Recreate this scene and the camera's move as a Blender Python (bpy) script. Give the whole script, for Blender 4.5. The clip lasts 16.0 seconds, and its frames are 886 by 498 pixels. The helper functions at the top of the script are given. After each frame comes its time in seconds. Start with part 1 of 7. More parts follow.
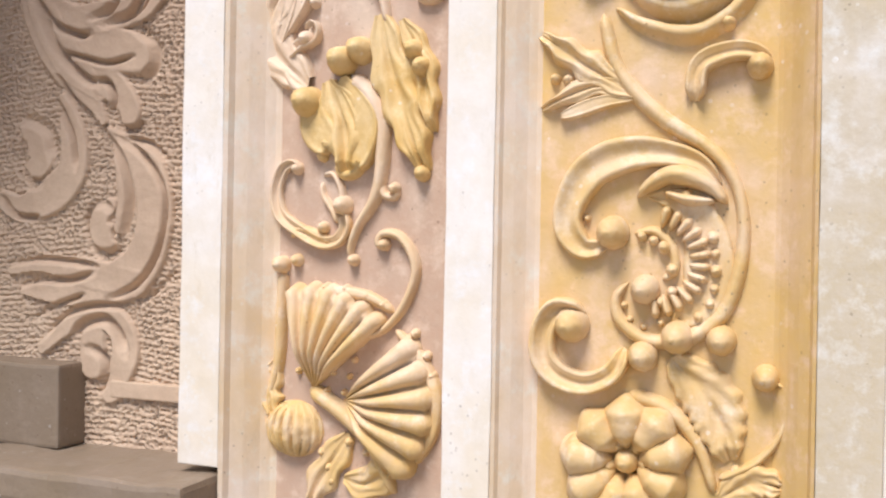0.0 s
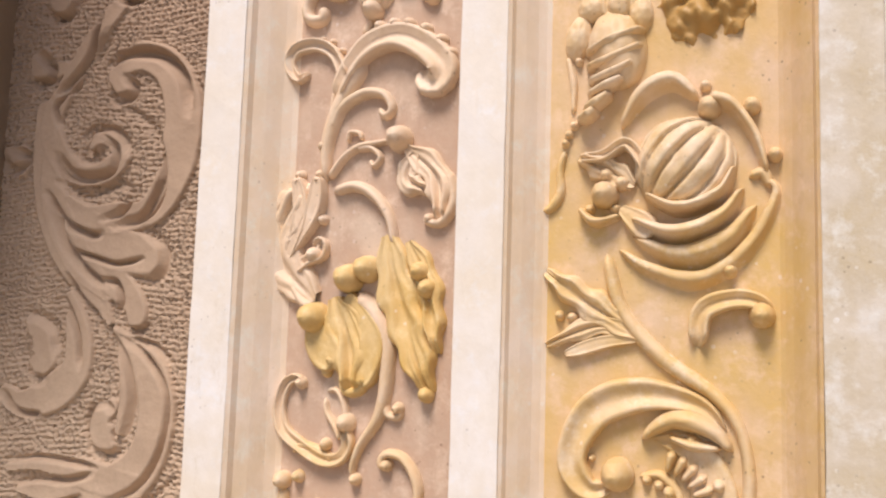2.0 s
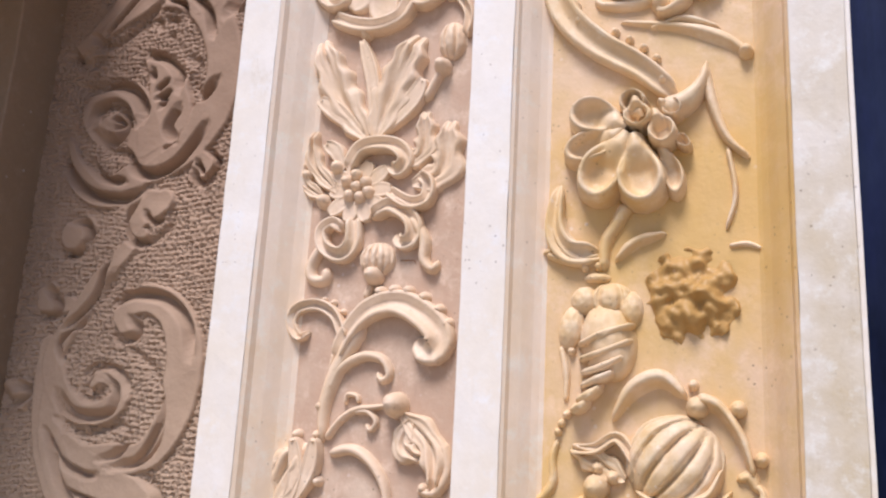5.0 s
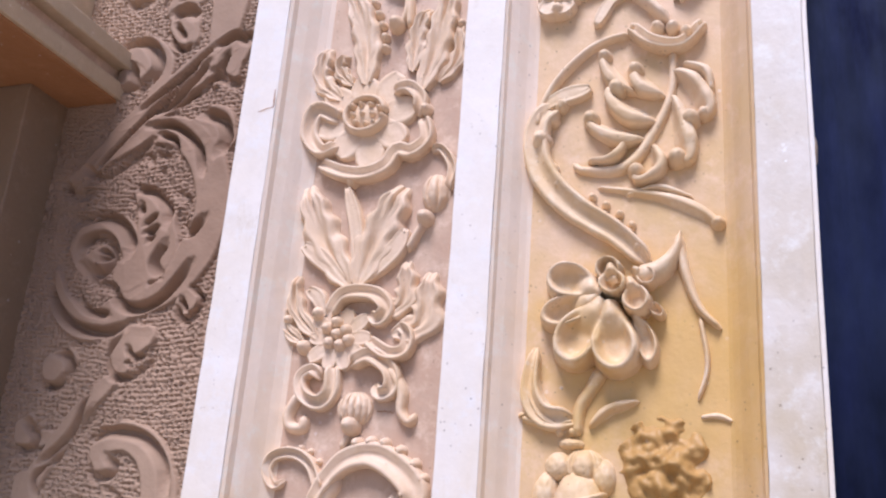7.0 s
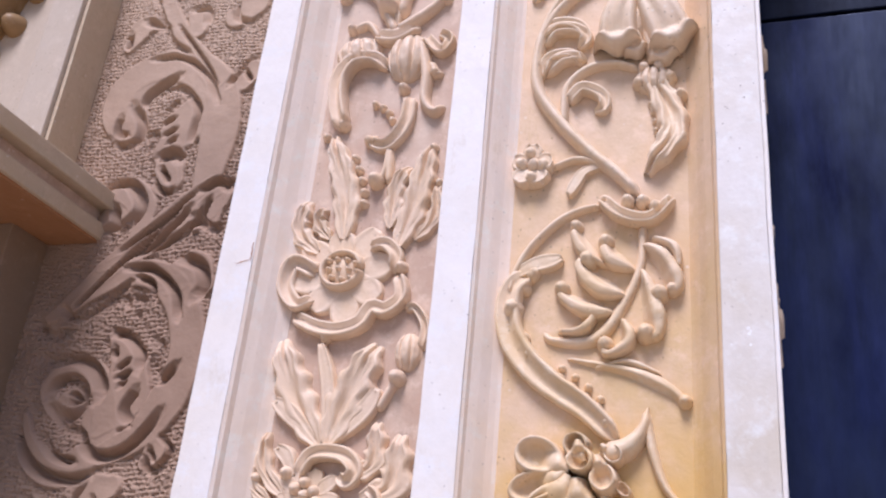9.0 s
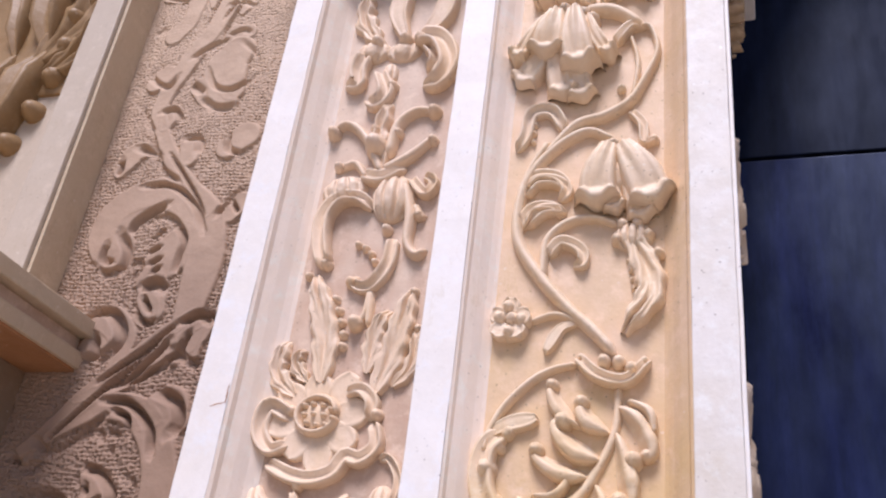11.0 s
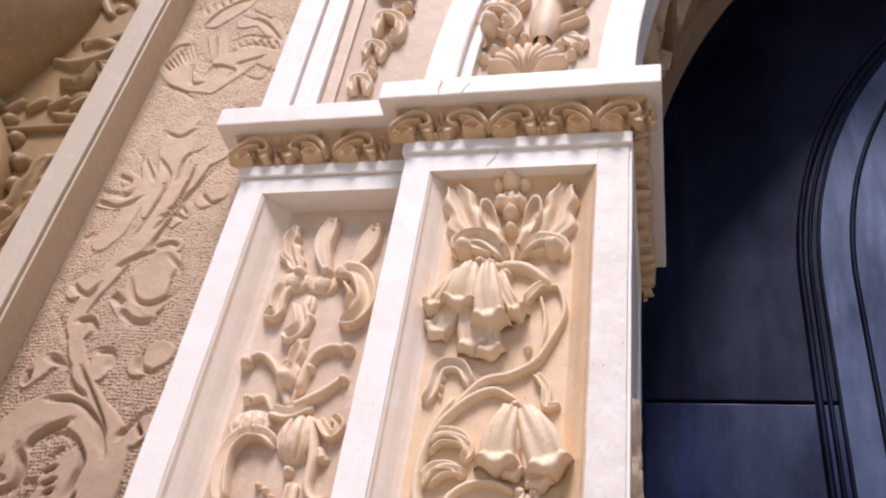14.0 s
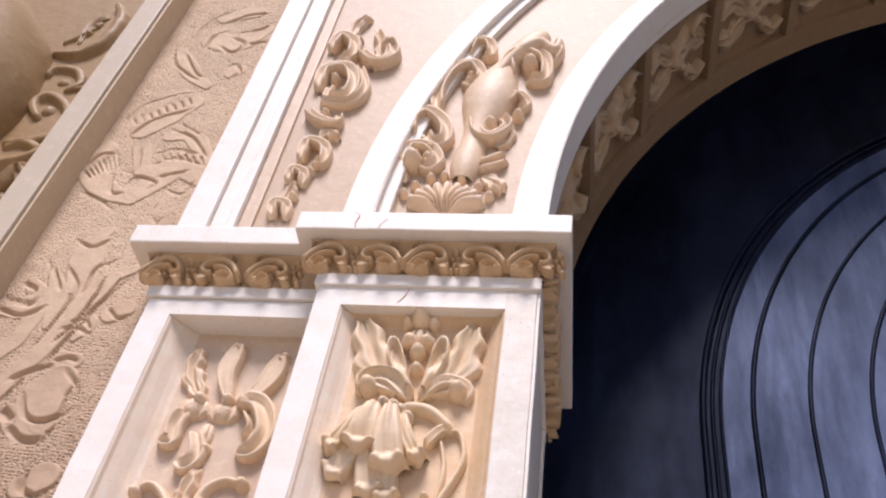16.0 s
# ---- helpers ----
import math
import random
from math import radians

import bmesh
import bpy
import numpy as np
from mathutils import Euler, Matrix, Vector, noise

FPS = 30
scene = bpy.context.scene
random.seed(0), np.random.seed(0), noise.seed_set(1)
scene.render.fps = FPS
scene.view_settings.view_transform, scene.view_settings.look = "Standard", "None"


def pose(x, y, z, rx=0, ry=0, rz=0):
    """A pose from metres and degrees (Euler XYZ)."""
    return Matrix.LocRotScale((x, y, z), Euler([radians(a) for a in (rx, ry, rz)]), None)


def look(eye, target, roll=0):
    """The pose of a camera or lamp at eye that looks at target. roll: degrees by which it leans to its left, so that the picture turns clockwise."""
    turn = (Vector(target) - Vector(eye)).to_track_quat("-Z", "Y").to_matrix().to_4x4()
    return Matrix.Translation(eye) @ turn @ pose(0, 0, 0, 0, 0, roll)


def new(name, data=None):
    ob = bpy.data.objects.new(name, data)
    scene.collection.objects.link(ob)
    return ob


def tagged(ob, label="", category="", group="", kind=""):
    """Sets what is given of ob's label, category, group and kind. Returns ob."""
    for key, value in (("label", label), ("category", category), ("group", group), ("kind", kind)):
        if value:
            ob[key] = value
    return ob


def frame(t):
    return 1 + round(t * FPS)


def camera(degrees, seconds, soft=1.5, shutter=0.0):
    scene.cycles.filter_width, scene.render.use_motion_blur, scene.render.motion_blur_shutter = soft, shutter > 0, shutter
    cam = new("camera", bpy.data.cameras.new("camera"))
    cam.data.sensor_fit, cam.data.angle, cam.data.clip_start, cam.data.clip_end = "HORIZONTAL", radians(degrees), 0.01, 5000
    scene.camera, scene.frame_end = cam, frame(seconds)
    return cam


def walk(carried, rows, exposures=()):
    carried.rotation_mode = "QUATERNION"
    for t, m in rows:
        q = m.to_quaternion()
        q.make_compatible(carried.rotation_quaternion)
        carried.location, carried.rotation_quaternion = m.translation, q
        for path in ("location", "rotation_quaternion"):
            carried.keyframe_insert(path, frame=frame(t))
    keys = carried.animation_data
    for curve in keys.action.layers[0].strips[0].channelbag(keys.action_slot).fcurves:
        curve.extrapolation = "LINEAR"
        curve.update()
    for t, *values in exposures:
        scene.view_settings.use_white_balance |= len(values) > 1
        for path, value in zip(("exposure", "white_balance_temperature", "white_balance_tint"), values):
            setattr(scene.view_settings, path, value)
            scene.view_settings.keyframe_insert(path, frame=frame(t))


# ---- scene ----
cam = camera(50.5, 16.0, 2.2)
PATH = [
    (0, (0.406, -1.095, 1.421), (-0.292, 0.779, 1.418), 1.0),
    (0.5, (0.402, -1.1, 1.464), (-0.284, 0.778, 1.528), 1.4),
    (1, (0.402, -1.101, 1.512), (-0.29, 0.772, 1.628), 1.5),
    (1.5, (0.401, -1.108, 1.554), (-0.295, 0.759, 1.729), 1.6),
    (2, (0.401, -1.113, 1.580), (-0.296, 0.748, 1.804), 1.8),
    (2.5, (0.401, -1.121, 1.615), (-0.292, 0.734, 1.894), 2.0),
    (3, (0.401, -1.133, 1.653), (-0.287, 0.717, 1.975), 2.2),
    (3.5, (0.404, -1.145, 1.691), (-0.283, 0.7, 2.043), 2.4),
    (4, (0.408, -1.153, 1.714), (-0.279, 0.686, 2.097), 2.7),
    (4.2, (0.406, -1.161, 1.729), (-0.274, 0.675, 2.135), 2.7),
    (6.5, (0.429, -1.222, 1.859), (-0.227, 0.571, 2.454), 4.0),
    (7, (0.437, -1.233, 1.888), (-0.209, 0.547, 2.531), 4.4),
    (7.5, (0.445, -1.242, 1.912), (-0.19, 0.521, 2.612), 4.8),
    (8, (0.456, -1.251, 1.937), (-0.176, 0.498, 2.675), 5.1),
    (8.5, (0.46, -1.267, 1.968), (-0.157, 0.465, 2.756), 5.5),
    (9, (0.467, -1.279, 1.991), (-0.144, 0.437, 2.817), 5.7),
    (9.2, (0.47, -1.281, 1.997), (-0.141, 0.428, 2.837), 5.8),
    (11.3, (0.511, -1.341, 2.117), (-0.081, 0.279, 3.128), 7.9),
    (11.5, (0.516, -1.356, 2.130), (-0.069, 0.255, 3.162), 8.1),
    (12, (0.523, -1.374, 2.153), (-0.045, 0.221, 3.218), 8.3),
    (12.5, (0.533, -1.392, 2.179), (-0.007, 0.177, 3.295), 8.7),
    (13, (0.544, -1.412, 2.198), (0.033, 0.127, 3.369), 9.1),
    (13.5, (0.56, -1.423, 2.216), (0.077, 0.08, 3.444), 9.6),
    (14, (0.571, -1.435, 2.233), (0.111, 0.043, 3.498), 9.8),
    (14.5, (0.579, -1.45, 2.250), (0.165, -0.004, 3.569), 9.9),
    (15, (0.596, -1.468, 2.273), (0.216, -0.053, 3.633), 10.1),
    (15.5, (0.613, -1.474, 2.287), (0.266, -0.095, 3.693), 10.4),
    (16, (0.611, -1.487, 2.285), (0.303, -0.139, 3.730), 10.5),
]
EXPOSURES = [(0, 0.56, 5800, 14), (1, 0.50, 6250, 17), (2.2, 0.39, 6350, 18), (4, 0.38, 6000, 17), (6.5, 0.40, 5500, 24), (9, 0.36, 5400, 26), (12.5, 0.42, 5820, 23), (16, 0.45, 5980, 22)]
SUN_UP, SUN_TURN, SUN_STRENGTH, SUN_WIDTH, SKY_STRENGTH = 57.5, 185.5, 3.3, 22, 0.072
walk(cam, [(t, look(eye, target, roll)) for t, eye, target, roll in PATH], EXPOSURES)

# ---- light: soft daylight from a bright sky in front of the facade ----
world = bpy.data.worlds.new("world")
scene.world = world
world.use_nodes = True
wn = world.node_tree.nodes
sky = wn.new("ShaderNodeTexSky")
sky.sky_type = "NISHITA"
sky.sun_disc = False
sky.sun_elevation, sky.sun_rotation = radians(SUN_UP), radians(SUN_TURN)
world.node_tree.links.new(sky.outputs["Color"], wn["Background"].inputs["Color"])
wn["Background"].inputs["Strength"].default_value = SKY_STRENGTH
sun_data = bpy.data.lights.new("sun", "SUN")
sun_data.energy, sun_data.angle, sun_data.color = SUN_STRENGTH, radians(SUN_WIDTH), (1.0, 0.93, 0.84)
sun = new("sun", sun_data)
sun_from = Vector((math.sin(radians(SUN_TURN)) * math.cos(radians(SUN_UP)), math.cos(radians(SUN_TURN)) * math.cos(radians(SUN_UP)), math.sin(radians(SUN_UP))))
sun.matrix_world = look(sun_from * 30, (0, 0, 0))


# ---- materials ----
class Nodes:
    """Shorthand for the nodes of one material."""

    def __init__(self, name):
        self.mat = bpy.data.materials.new(name)
        self.mat.use_nodes = True
        self.tree = self.mat.node_tree
        self.bsdf = self.tree.nodes["Principled BSDF"]
        self.pos = self.add("ShaderNodeNewGeometry").outputs["Position"]

    def add(self, kind, **inputs):
        node = self.tree.nodes.new(kind)
        for key, value in inputs.items():
            self.put(node.inputs[key.replace("_", " ")], value)
        return node

    def put(self, socket, value):
        if hasattr(value, "is_linked"):
            self.tree.links.new(value, socket)
        else:
            socket.default_value = value

    def noise(self, scale, detail=4.0, rough=0.6, stretch=(1, 1, 1)):
        v = self.add("ShaderNodeVectorMath")
        v.operation = "MULTIPLY"
        self.put(v.inputs[0], self.pos)
        v.inputs[1].default_value = stretch
        return self.add("ShaderNodeTexNoise", Vector=v.outputs[0], Scale=scale, Detail=detail, Roughness=rough).outputs["Fac"]

    def ramp(self, fac, lo, hi):
        m = self.add("ShaderNodeMapRange", Value=fac)
        m.inputs[1].default_value, m.inputs[2].default_value = lo, hi
        return m.outputs[0]

    def math(self, op, a, b=0.0):
        m = self.add("ShaderNodeMath")
        m.operation = op
        self.put(m.inputs[0], a)
        self.put(m.inputs[1], b)
        return m.outputs[0]

    def mix(self, fac, a, b):
        m = self.tree.nodes.new("ShaderNodeMix")
        m.data_type = "RGBA"
        self.put(m.inputs[0], fac)
        self.put(m.inputs[6], a)
        self.put(m.inputs[7], b)
        return m.outputs[2]

    def bump(self, height, strength, distance):
        b = self.add("ShaderNodeBump", Height=height, Strength=strength, Distance=distance)
        self.tree.links.new(b.outputs[0], self.bsdf.inputs["Normal"])
        return b


def plaster(name, clean, stain, low, high, amount, pits=0.5, streak=1.0, uneven=0.5, blotch=None, flecks=0.25):
    """Limewashed stucco: a clean colour, an ochre stain that gathers from height high down to low, and in blotches."""
    n = Nodes(name)
    sep = n.add("ShaderNodeSeparateXYZ", Vector=n.pos).outputs["Z"]
    height = n.ramp(sep, high, low)
    blot = n.ramp(n.noise(5.0, 5.0, 0.62), 0.36, 0.66)
    runs = n.ramp(n.noise(9.0, 4.0, 0.6, (1, 1, 0.12)), 0.42, 0.7)
    wet = n.math("ADD", n.math("MULTIPLY", blot, 0.55), n.math("MULTIPLY", runs, 0.45 * streak))
    cloud = n.ramp(n.noise(15.0, 5.0, 0.68), 0.40, 0.62)
    wet = n.math("ADD", n.math("MULTIPLY", wet, 0.75), n.math("MULTIPLY", cloud, 0.35))
    fac = n.math("MULTIPLY", n.math("ADD", n.math("MULTIPLY", height, 0.75), 0.25), n.math("ADD", wet, n.math("MULTIPLY", height, 0.08)))
    fac = n.math("MINIMUM", n.math("MULTIPLY", fac, amount), 1.0)
    fine = n.ramp(n.noise(60.0, 3.0, 0.7), 0.3, 0.75)
    base = n.mix(fac, (*clean, 1), (*stain, 1))
    chalk = n.ramp(n.noise(24.0, 5.0, 0.7), 0.52, 0.68)
    base = n.mix(n.math("MULTIPLY", chalk, 0.55), base, (*(min(0.82, c * 1.14 + 0.03) for c in clean), 1))
    dull = tuple(c * 0.86 for c in clean)
    base = n.mix(n.math("MULTIPLY", fine, 0.35), base, (*dull, 1))
    if blotch:
        centre, reach, colour = blotch
        gap = n.add("ShaderNodeVectorMath")
        gap.operation = "DISTANCE"
        n.put(gap.inputs[0], n.pos)
        gap.inputs[1].default_value = centre
        ragged = n.math("ADD", gap.outputs["Value"], n.math("MULTIPLY", n.math("SUBTRACT", n.noise(14.0, 4.0), 0.5), reach * 1.3))
        base = n.mix(n.math("MULTIPLY", n.ramp(ragged, reach, reach * 0.35), 0.75), base, (*colour, 1))
    vor = n.add("ShaderNodeTexVoronoi", Vector=n.pos, Scale=70.0)
    speck = n.math("LESS_THAN", vor.outputs["Distance"], 0.12)
    where = n.ramp(n.noise(4.0, 3.0), 0.46, 0.6)
    speck = n.math("MULTIPLY", speck, where)
    base = n.mix(n.math("MULTIPLY", speck, 0.7 * pits), base, (0.16, 0.10, 0.06, 1))
    chip = n.add("ShaderNodeTexVoronoi", Vector=n.pos, Scale=46.0)
    chip = n.math("MULTIPLY", n.math("LESS_THAN", chip.outputs["Distance"], 0.13), n.ramp(n.noise(7.0, 3.0), 0.52, 0.62))
    base = n.mix(n.math("MULTIPLY", chip, flecks), base, (0.84, 0.82, 0.78, 1))
    rub = n.math("MULTIPLY", n.ramp(n.noise(34.0, 6.0, 0.75, (1, 1, 0.35)), 0.55, 0.72), n.ramp(n.noise(3.0, 3.0), 0.4, 0.65))
    base = n.mix(n.math("MULTIPLY", rub, 0.45), base, (*(c * 0.74 for c in stain), 1))
    n.put(n.bsdf.inputs["Base Color"], base)
    n.bsdf.inputs["Roughness"].default_value = 0.50
    n.bsdf.inputs["Specular IOR Level"].default_value = 0.32
    relief = n.math("ADD", n.math("MULTIPLY", n.noise(18.0, 5.0), 0.8), n.math("MULTIPLY", n.noise(160.0, 3.0), 0.12))
    relief = n.math("SUBTRACT", relief, n.math("MULTIPLY", speck, 0.25 * pits))
    n.bump(relief, uneven, 0.008)
    return n.mat


WHITE = plaster("limewashed_stucco", (0.825, 0.775, 0.715), (0.69, 0.54, 0.30), 1.0, 2.5, 0.9, 0.6, 1.0, 0.2)
# Stucco below the cornice: its shade is put into this brown.
SHADED_BROWN = plaster("shaded_brown_stucco", (0.28, 0.19, 0.12), (0.23, 0.155, 0.08), 0.5, 2.0, 1.0, 0.8)
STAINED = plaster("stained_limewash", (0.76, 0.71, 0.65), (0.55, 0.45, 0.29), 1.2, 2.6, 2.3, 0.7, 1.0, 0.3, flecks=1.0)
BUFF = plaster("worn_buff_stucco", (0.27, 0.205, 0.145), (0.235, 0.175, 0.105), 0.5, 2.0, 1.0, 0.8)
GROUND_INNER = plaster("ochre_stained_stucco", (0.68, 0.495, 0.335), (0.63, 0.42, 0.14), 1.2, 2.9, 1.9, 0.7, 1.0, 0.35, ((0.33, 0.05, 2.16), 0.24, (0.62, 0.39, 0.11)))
GROUND_OUTER = plaster("pinkish_stucco", (0.67, 0.53, 0.395), (0.50, 0.34, 0.235), 2.3, 3.7, 2.2, 0.7, 1.0, 0.35)
GROUND_ARCH = plaster("cream_arch_stucco", (0.53, 0.395, 0.28), (0.48, 0.345, 0.215), 3.4, 5.6, 1.0, 0.7, 1.0, 0.35)
RELIEF_INNER = plaster("ochre_stained_relief", (0.76, 0.595, 0.43), (0.64, 0.42, 0.145), 1.4, 2.7, 2.0, 0.6)
RELIEF_OUTER = plaster("cream_relief", (0.73, 0.56, 0.41), (0.65, 0.43, 0.14), 1.1, 1.75, 1.5, 0.6)
OCHRE = plaster("ochre_glazed_relief", (0.72, 0.54, 0.28), (0.58, 0.34, 0.05), 1.2, 2.6, 1.6, 0.4)
# Cream raised in colour for the light the left coves catch.
COVE = plaster("cream_lit_cove", (0.84, 0.72, 0.60), (0.74, 0.55, 0.31), 1.2, 2.6, 1.3, 0.5, 1.0, 0.25)
SCAR = plaster("bare_brown_plaster", (0.50, 0.30, 0.10), (0.36, 0.20, 0.05), 1.0, 3.0, 1.0, 1.0)
# Cream carving given a browner colour, for the shade in its hollows.
CAPITAL_RELIEF = plaster("shaded_capital_relief", (0.64, 0.46, 0.285), (0.44, 0.275, 0.12), 3.0, 4.6, 1.5, 0.9)
BROWN_RELIEF = plaster("brown_stained_relief", (0.34, 0.22, 0.105), (0.25, 0.145, 0.055), 3.0, 5.4, 1.2, 0.9)
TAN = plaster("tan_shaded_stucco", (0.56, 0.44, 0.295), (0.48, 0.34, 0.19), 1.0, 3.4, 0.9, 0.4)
# The same limewash, greyed in colour for shade on strip and niche.
SHADED_WASH = plaster("shaded_limewash", (0.53, 0.44, 0.335), (0.46, 0.35, 0.21), 1.0, 3.4, 0.8, 0.5, 1.0, 0.2)
# Coffers under the arch: their shade is put into these browns.
SOFFIT_RELIEF = plaster("brown_shaded_leaf", (0.46, 0.34, 0.22), (0.33, 0.22, 0.12), 3.4, 6.0, 1.2, 0.6)
SOFFIT_STUCCO = plaster("brown_shaded_soffit", (0.29, 0.195, 0.115), (0.21, 0.13, 0.065), 3.4, 6.0, 1.2, 0.6)
SOFFIT = plaster("brown_soffit_paint", (0.40, 0.19, 0.08), (0.30, 0.13, 0.05), 2.0, 3.0, 0.8, 0.3)


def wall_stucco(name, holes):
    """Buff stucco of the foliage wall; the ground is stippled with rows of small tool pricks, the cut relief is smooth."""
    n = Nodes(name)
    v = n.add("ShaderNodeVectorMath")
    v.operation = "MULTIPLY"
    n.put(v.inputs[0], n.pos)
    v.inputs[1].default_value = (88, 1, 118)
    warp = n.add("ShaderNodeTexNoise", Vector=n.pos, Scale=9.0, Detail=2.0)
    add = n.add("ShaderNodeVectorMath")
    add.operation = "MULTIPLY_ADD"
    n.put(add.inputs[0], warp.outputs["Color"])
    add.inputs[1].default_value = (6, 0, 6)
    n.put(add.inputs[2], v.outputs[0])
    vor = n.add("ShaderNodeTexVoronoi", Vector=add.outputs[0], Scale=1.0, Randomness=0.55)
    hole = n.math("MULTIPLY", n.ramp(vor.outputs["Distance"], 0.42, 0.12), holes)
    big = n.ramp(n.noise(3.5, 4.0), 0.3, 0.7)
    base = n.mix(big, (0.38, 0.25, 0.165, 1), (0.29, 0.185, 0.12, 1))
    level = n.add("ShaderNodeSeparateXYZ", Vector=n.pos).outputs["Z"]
    # Paler at foot and top: the wall's light by height, in its colour.
    lit_levels = n.math("MAXIMUM", n.ramp(level, 2.35, 1.25), n.ramp(level, 2.7, 4.0))
    lit_levels = n.math("MULTIPLY", lit_levels, n.math("ADD", n.math("MULTIPLY", n.ramp(n.noise(6.0, 5.0, 0.62), 0.32, 0.66), 0.3), 0.65))
    base = n.mix(lit_levels, base, (0.66, 0.49, 0.33, 1))
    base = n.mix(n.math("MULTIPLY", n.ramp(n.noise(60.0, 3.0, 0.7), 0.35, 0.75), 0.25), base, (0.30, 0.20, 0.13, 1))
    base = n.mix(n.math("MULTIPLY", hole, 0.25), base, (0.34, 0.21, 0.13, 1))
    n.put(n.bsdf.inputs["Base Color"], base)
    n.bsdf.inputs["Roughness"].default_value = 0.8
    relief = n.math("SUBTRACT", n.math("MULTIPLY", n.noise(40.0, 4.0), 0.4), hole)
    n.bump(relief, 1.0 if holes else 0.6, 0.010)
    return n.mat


def dark_paint(name, low, high, gloss):
    """Blue-black paint on timber, wiped and faded in soft upright streaks; gloss sets how much sky it mirrors."""
    n = Nodes(name)
    wipe = n.ramp(n.noise(2.4, 7.0, 0.68, (1, 1, 0.42)), 0.40, 0.66)
    streak = n.ramp(n.noise(16.0, 5.0, 0.7, (1, 1, 0.10)), 0.42, 0.72)
    smear = n.ramp(n.noise(3.6, 6.0, 0.7, (1, 1, 0.30)), 0.50, 0.72)
    base = n.mix(n.math("ADD", n.math("MULTIPLY", wipe, 0.7), n.math("MULTIPLY", streak, 0.3)), (*low, 1), (*high, 1))
    base = n.mix(n.math("MULTIPLY", n.math("MULTIPLY", smear, streak), 0.6), base, (*(c * 2.2 for c in high), 1))
    n.put(n.bsdf.inputs["Base Color"], base)
    n.put(n.bsdf.inputs["Roughness"], n.math("ADD", n.math("MULTIPLY", n.ramp(n.noise(5.0, 5.0, 0.62, (1, 1, 0.35)), 0.3, 0.72), 0.22), 0.36))
    n.put(n.bsdf.inputs["Specular IOR Level"], n.math("MULTIPLY", n.math("ADD", n.math("MULTIPLY", n.ramp(n.noise(2.6, 6.0, 0.66, (1, 1, 0.45)), 0.34, 0.66), 0.75), 0.15), gloss))
    n.bsdf.inputs["Specular Tint"].default_value = (0.50, 0.62, 1.0, 1)
    n.bump(n.noise(5.0, 4.0, 0.6, (1, 1, 0.25)), 0.35, 0.02)
    return n.mat


def paving():
    n = Nodes("grey_stone_paving")
    base = n.mix(n.ramp(n.noise(2.0), 0.3, 0.7), (0.33, 0.28, 0.22, 1), (0.42, 0.37, 0.30, 1))
    n.put(n.bsdf.inputs["Base Color"], base)
    n.bsdf.inputs["Roughness"].default_value = 0.9
    n.bump(n.noise(40.0), 0.4, 0.01)
    return n.mat


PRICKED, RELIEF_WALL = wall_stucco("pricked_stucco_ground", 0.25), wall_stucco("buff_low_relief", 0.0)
# One door paint in lit and shaded tones: arch shade darkens the head.
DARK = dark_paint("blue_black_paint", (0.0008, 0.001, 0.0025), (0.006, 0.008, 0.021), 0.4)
LEAF_LIT = dark_paint("lit_blue_leaf_paint", (0.001, 0.0015, 0.006), (0.013, 0.017, 0.075), 0.85)
PANEL_LIT = dark_paint("lit_blue_grey_paint", (0.022, 0.030, 0.058), (0.115, 0.140, 0.225), 1.2)
PAVING = paving()


# ---- mesh tools ----
def mesh_object(name, verts, faces, mat, parent=None, label="", smooth=True):
    me = bpy.data.meshes.new(name)
    me.from_pydata([tuple(v) for v in verts], [], faces)
    me.polygons.foreach_set("use_smooth", [smooth] * len(me.polygons))
    me.materials.append(mat)
    me.update()
    ob = new(name, me)
    ob.parent = parent
    if label:
        tagged(ob, label)
    return ob


def part(name, bm, mat, parent=None, label="", smooth=False):
    me = bpy.data.meshes.new(name)
    bmesh.ops.recalc_face_normals(bm, faces=bm.faces)
    bm.to_mesh(me)
    bm.free()
    me.polygons.foreach_set("use_smooth", [smooth] * len(me.polygons))
    me.materials.append(mat)
    ob = new(name, me)
    if parent:
        under(ob, parent)
    if label:
        tagged(ob, label)
    return ob


def thing(name, at, label, category, group="", kind=""):
    ob = new(name)
    ob.location = at
    bpy.context.view_layer.update()
    return tagged(ob, label, category, group, kind)


def under(ob, parent):
    """Hangs ob under parent without moving it."""
    ob.parent = parent
    ob.matrix_parent_inverse = Matrix.Translation(-parent_place(parent))
    return ob


def parent_place(parent):
    spot = Vector(parent.location)
    return spot if parent.parent is None else Vector((0, 0, 0))


def slab(a, b, edge=0.004, cuts=0, wear=0.0):
    """A block between two corners, its edges rounded; wear makes long edges slightly uneven."""
    bm = bmesh.new()
    bmesh.ops.create_cube(bm, size=1)
    for v in bm.verts:
        v.co = [a[i] + (v.co[i] + 0.5) * (b[i] - a[i]) for i in range(3)]
    if cuts:
        tall = max(range(3), key=lambda i: abs(b[i] - a[i]))
        axis = Vector([1.0 if i == tall else 0.0 for i in range(3)])
        long_edges = [e for e in bm.edges if abs((e.verts[0].co - e.verts[1].co).normalized().dot(axis)) > 0.9]
        bmesh.ops.subdivide_edges(bm, edges=long_edges, cuts=cuts, use_grid_fill=True)
    if edge:
        sharp = [e for e in bm.edges if len(e.link_faces) == 2 and e.calc_face_angle() > 0.5]
        bmesh.ops.bevel(bm, geom=sharp, offset=edge, segments=2, affect="EDGES", profile=0.6)
    if wear:
        for v in bm.verts:
            v.co += Vector(noise.noise_vector(v.co * 14)) * wear
    return bm


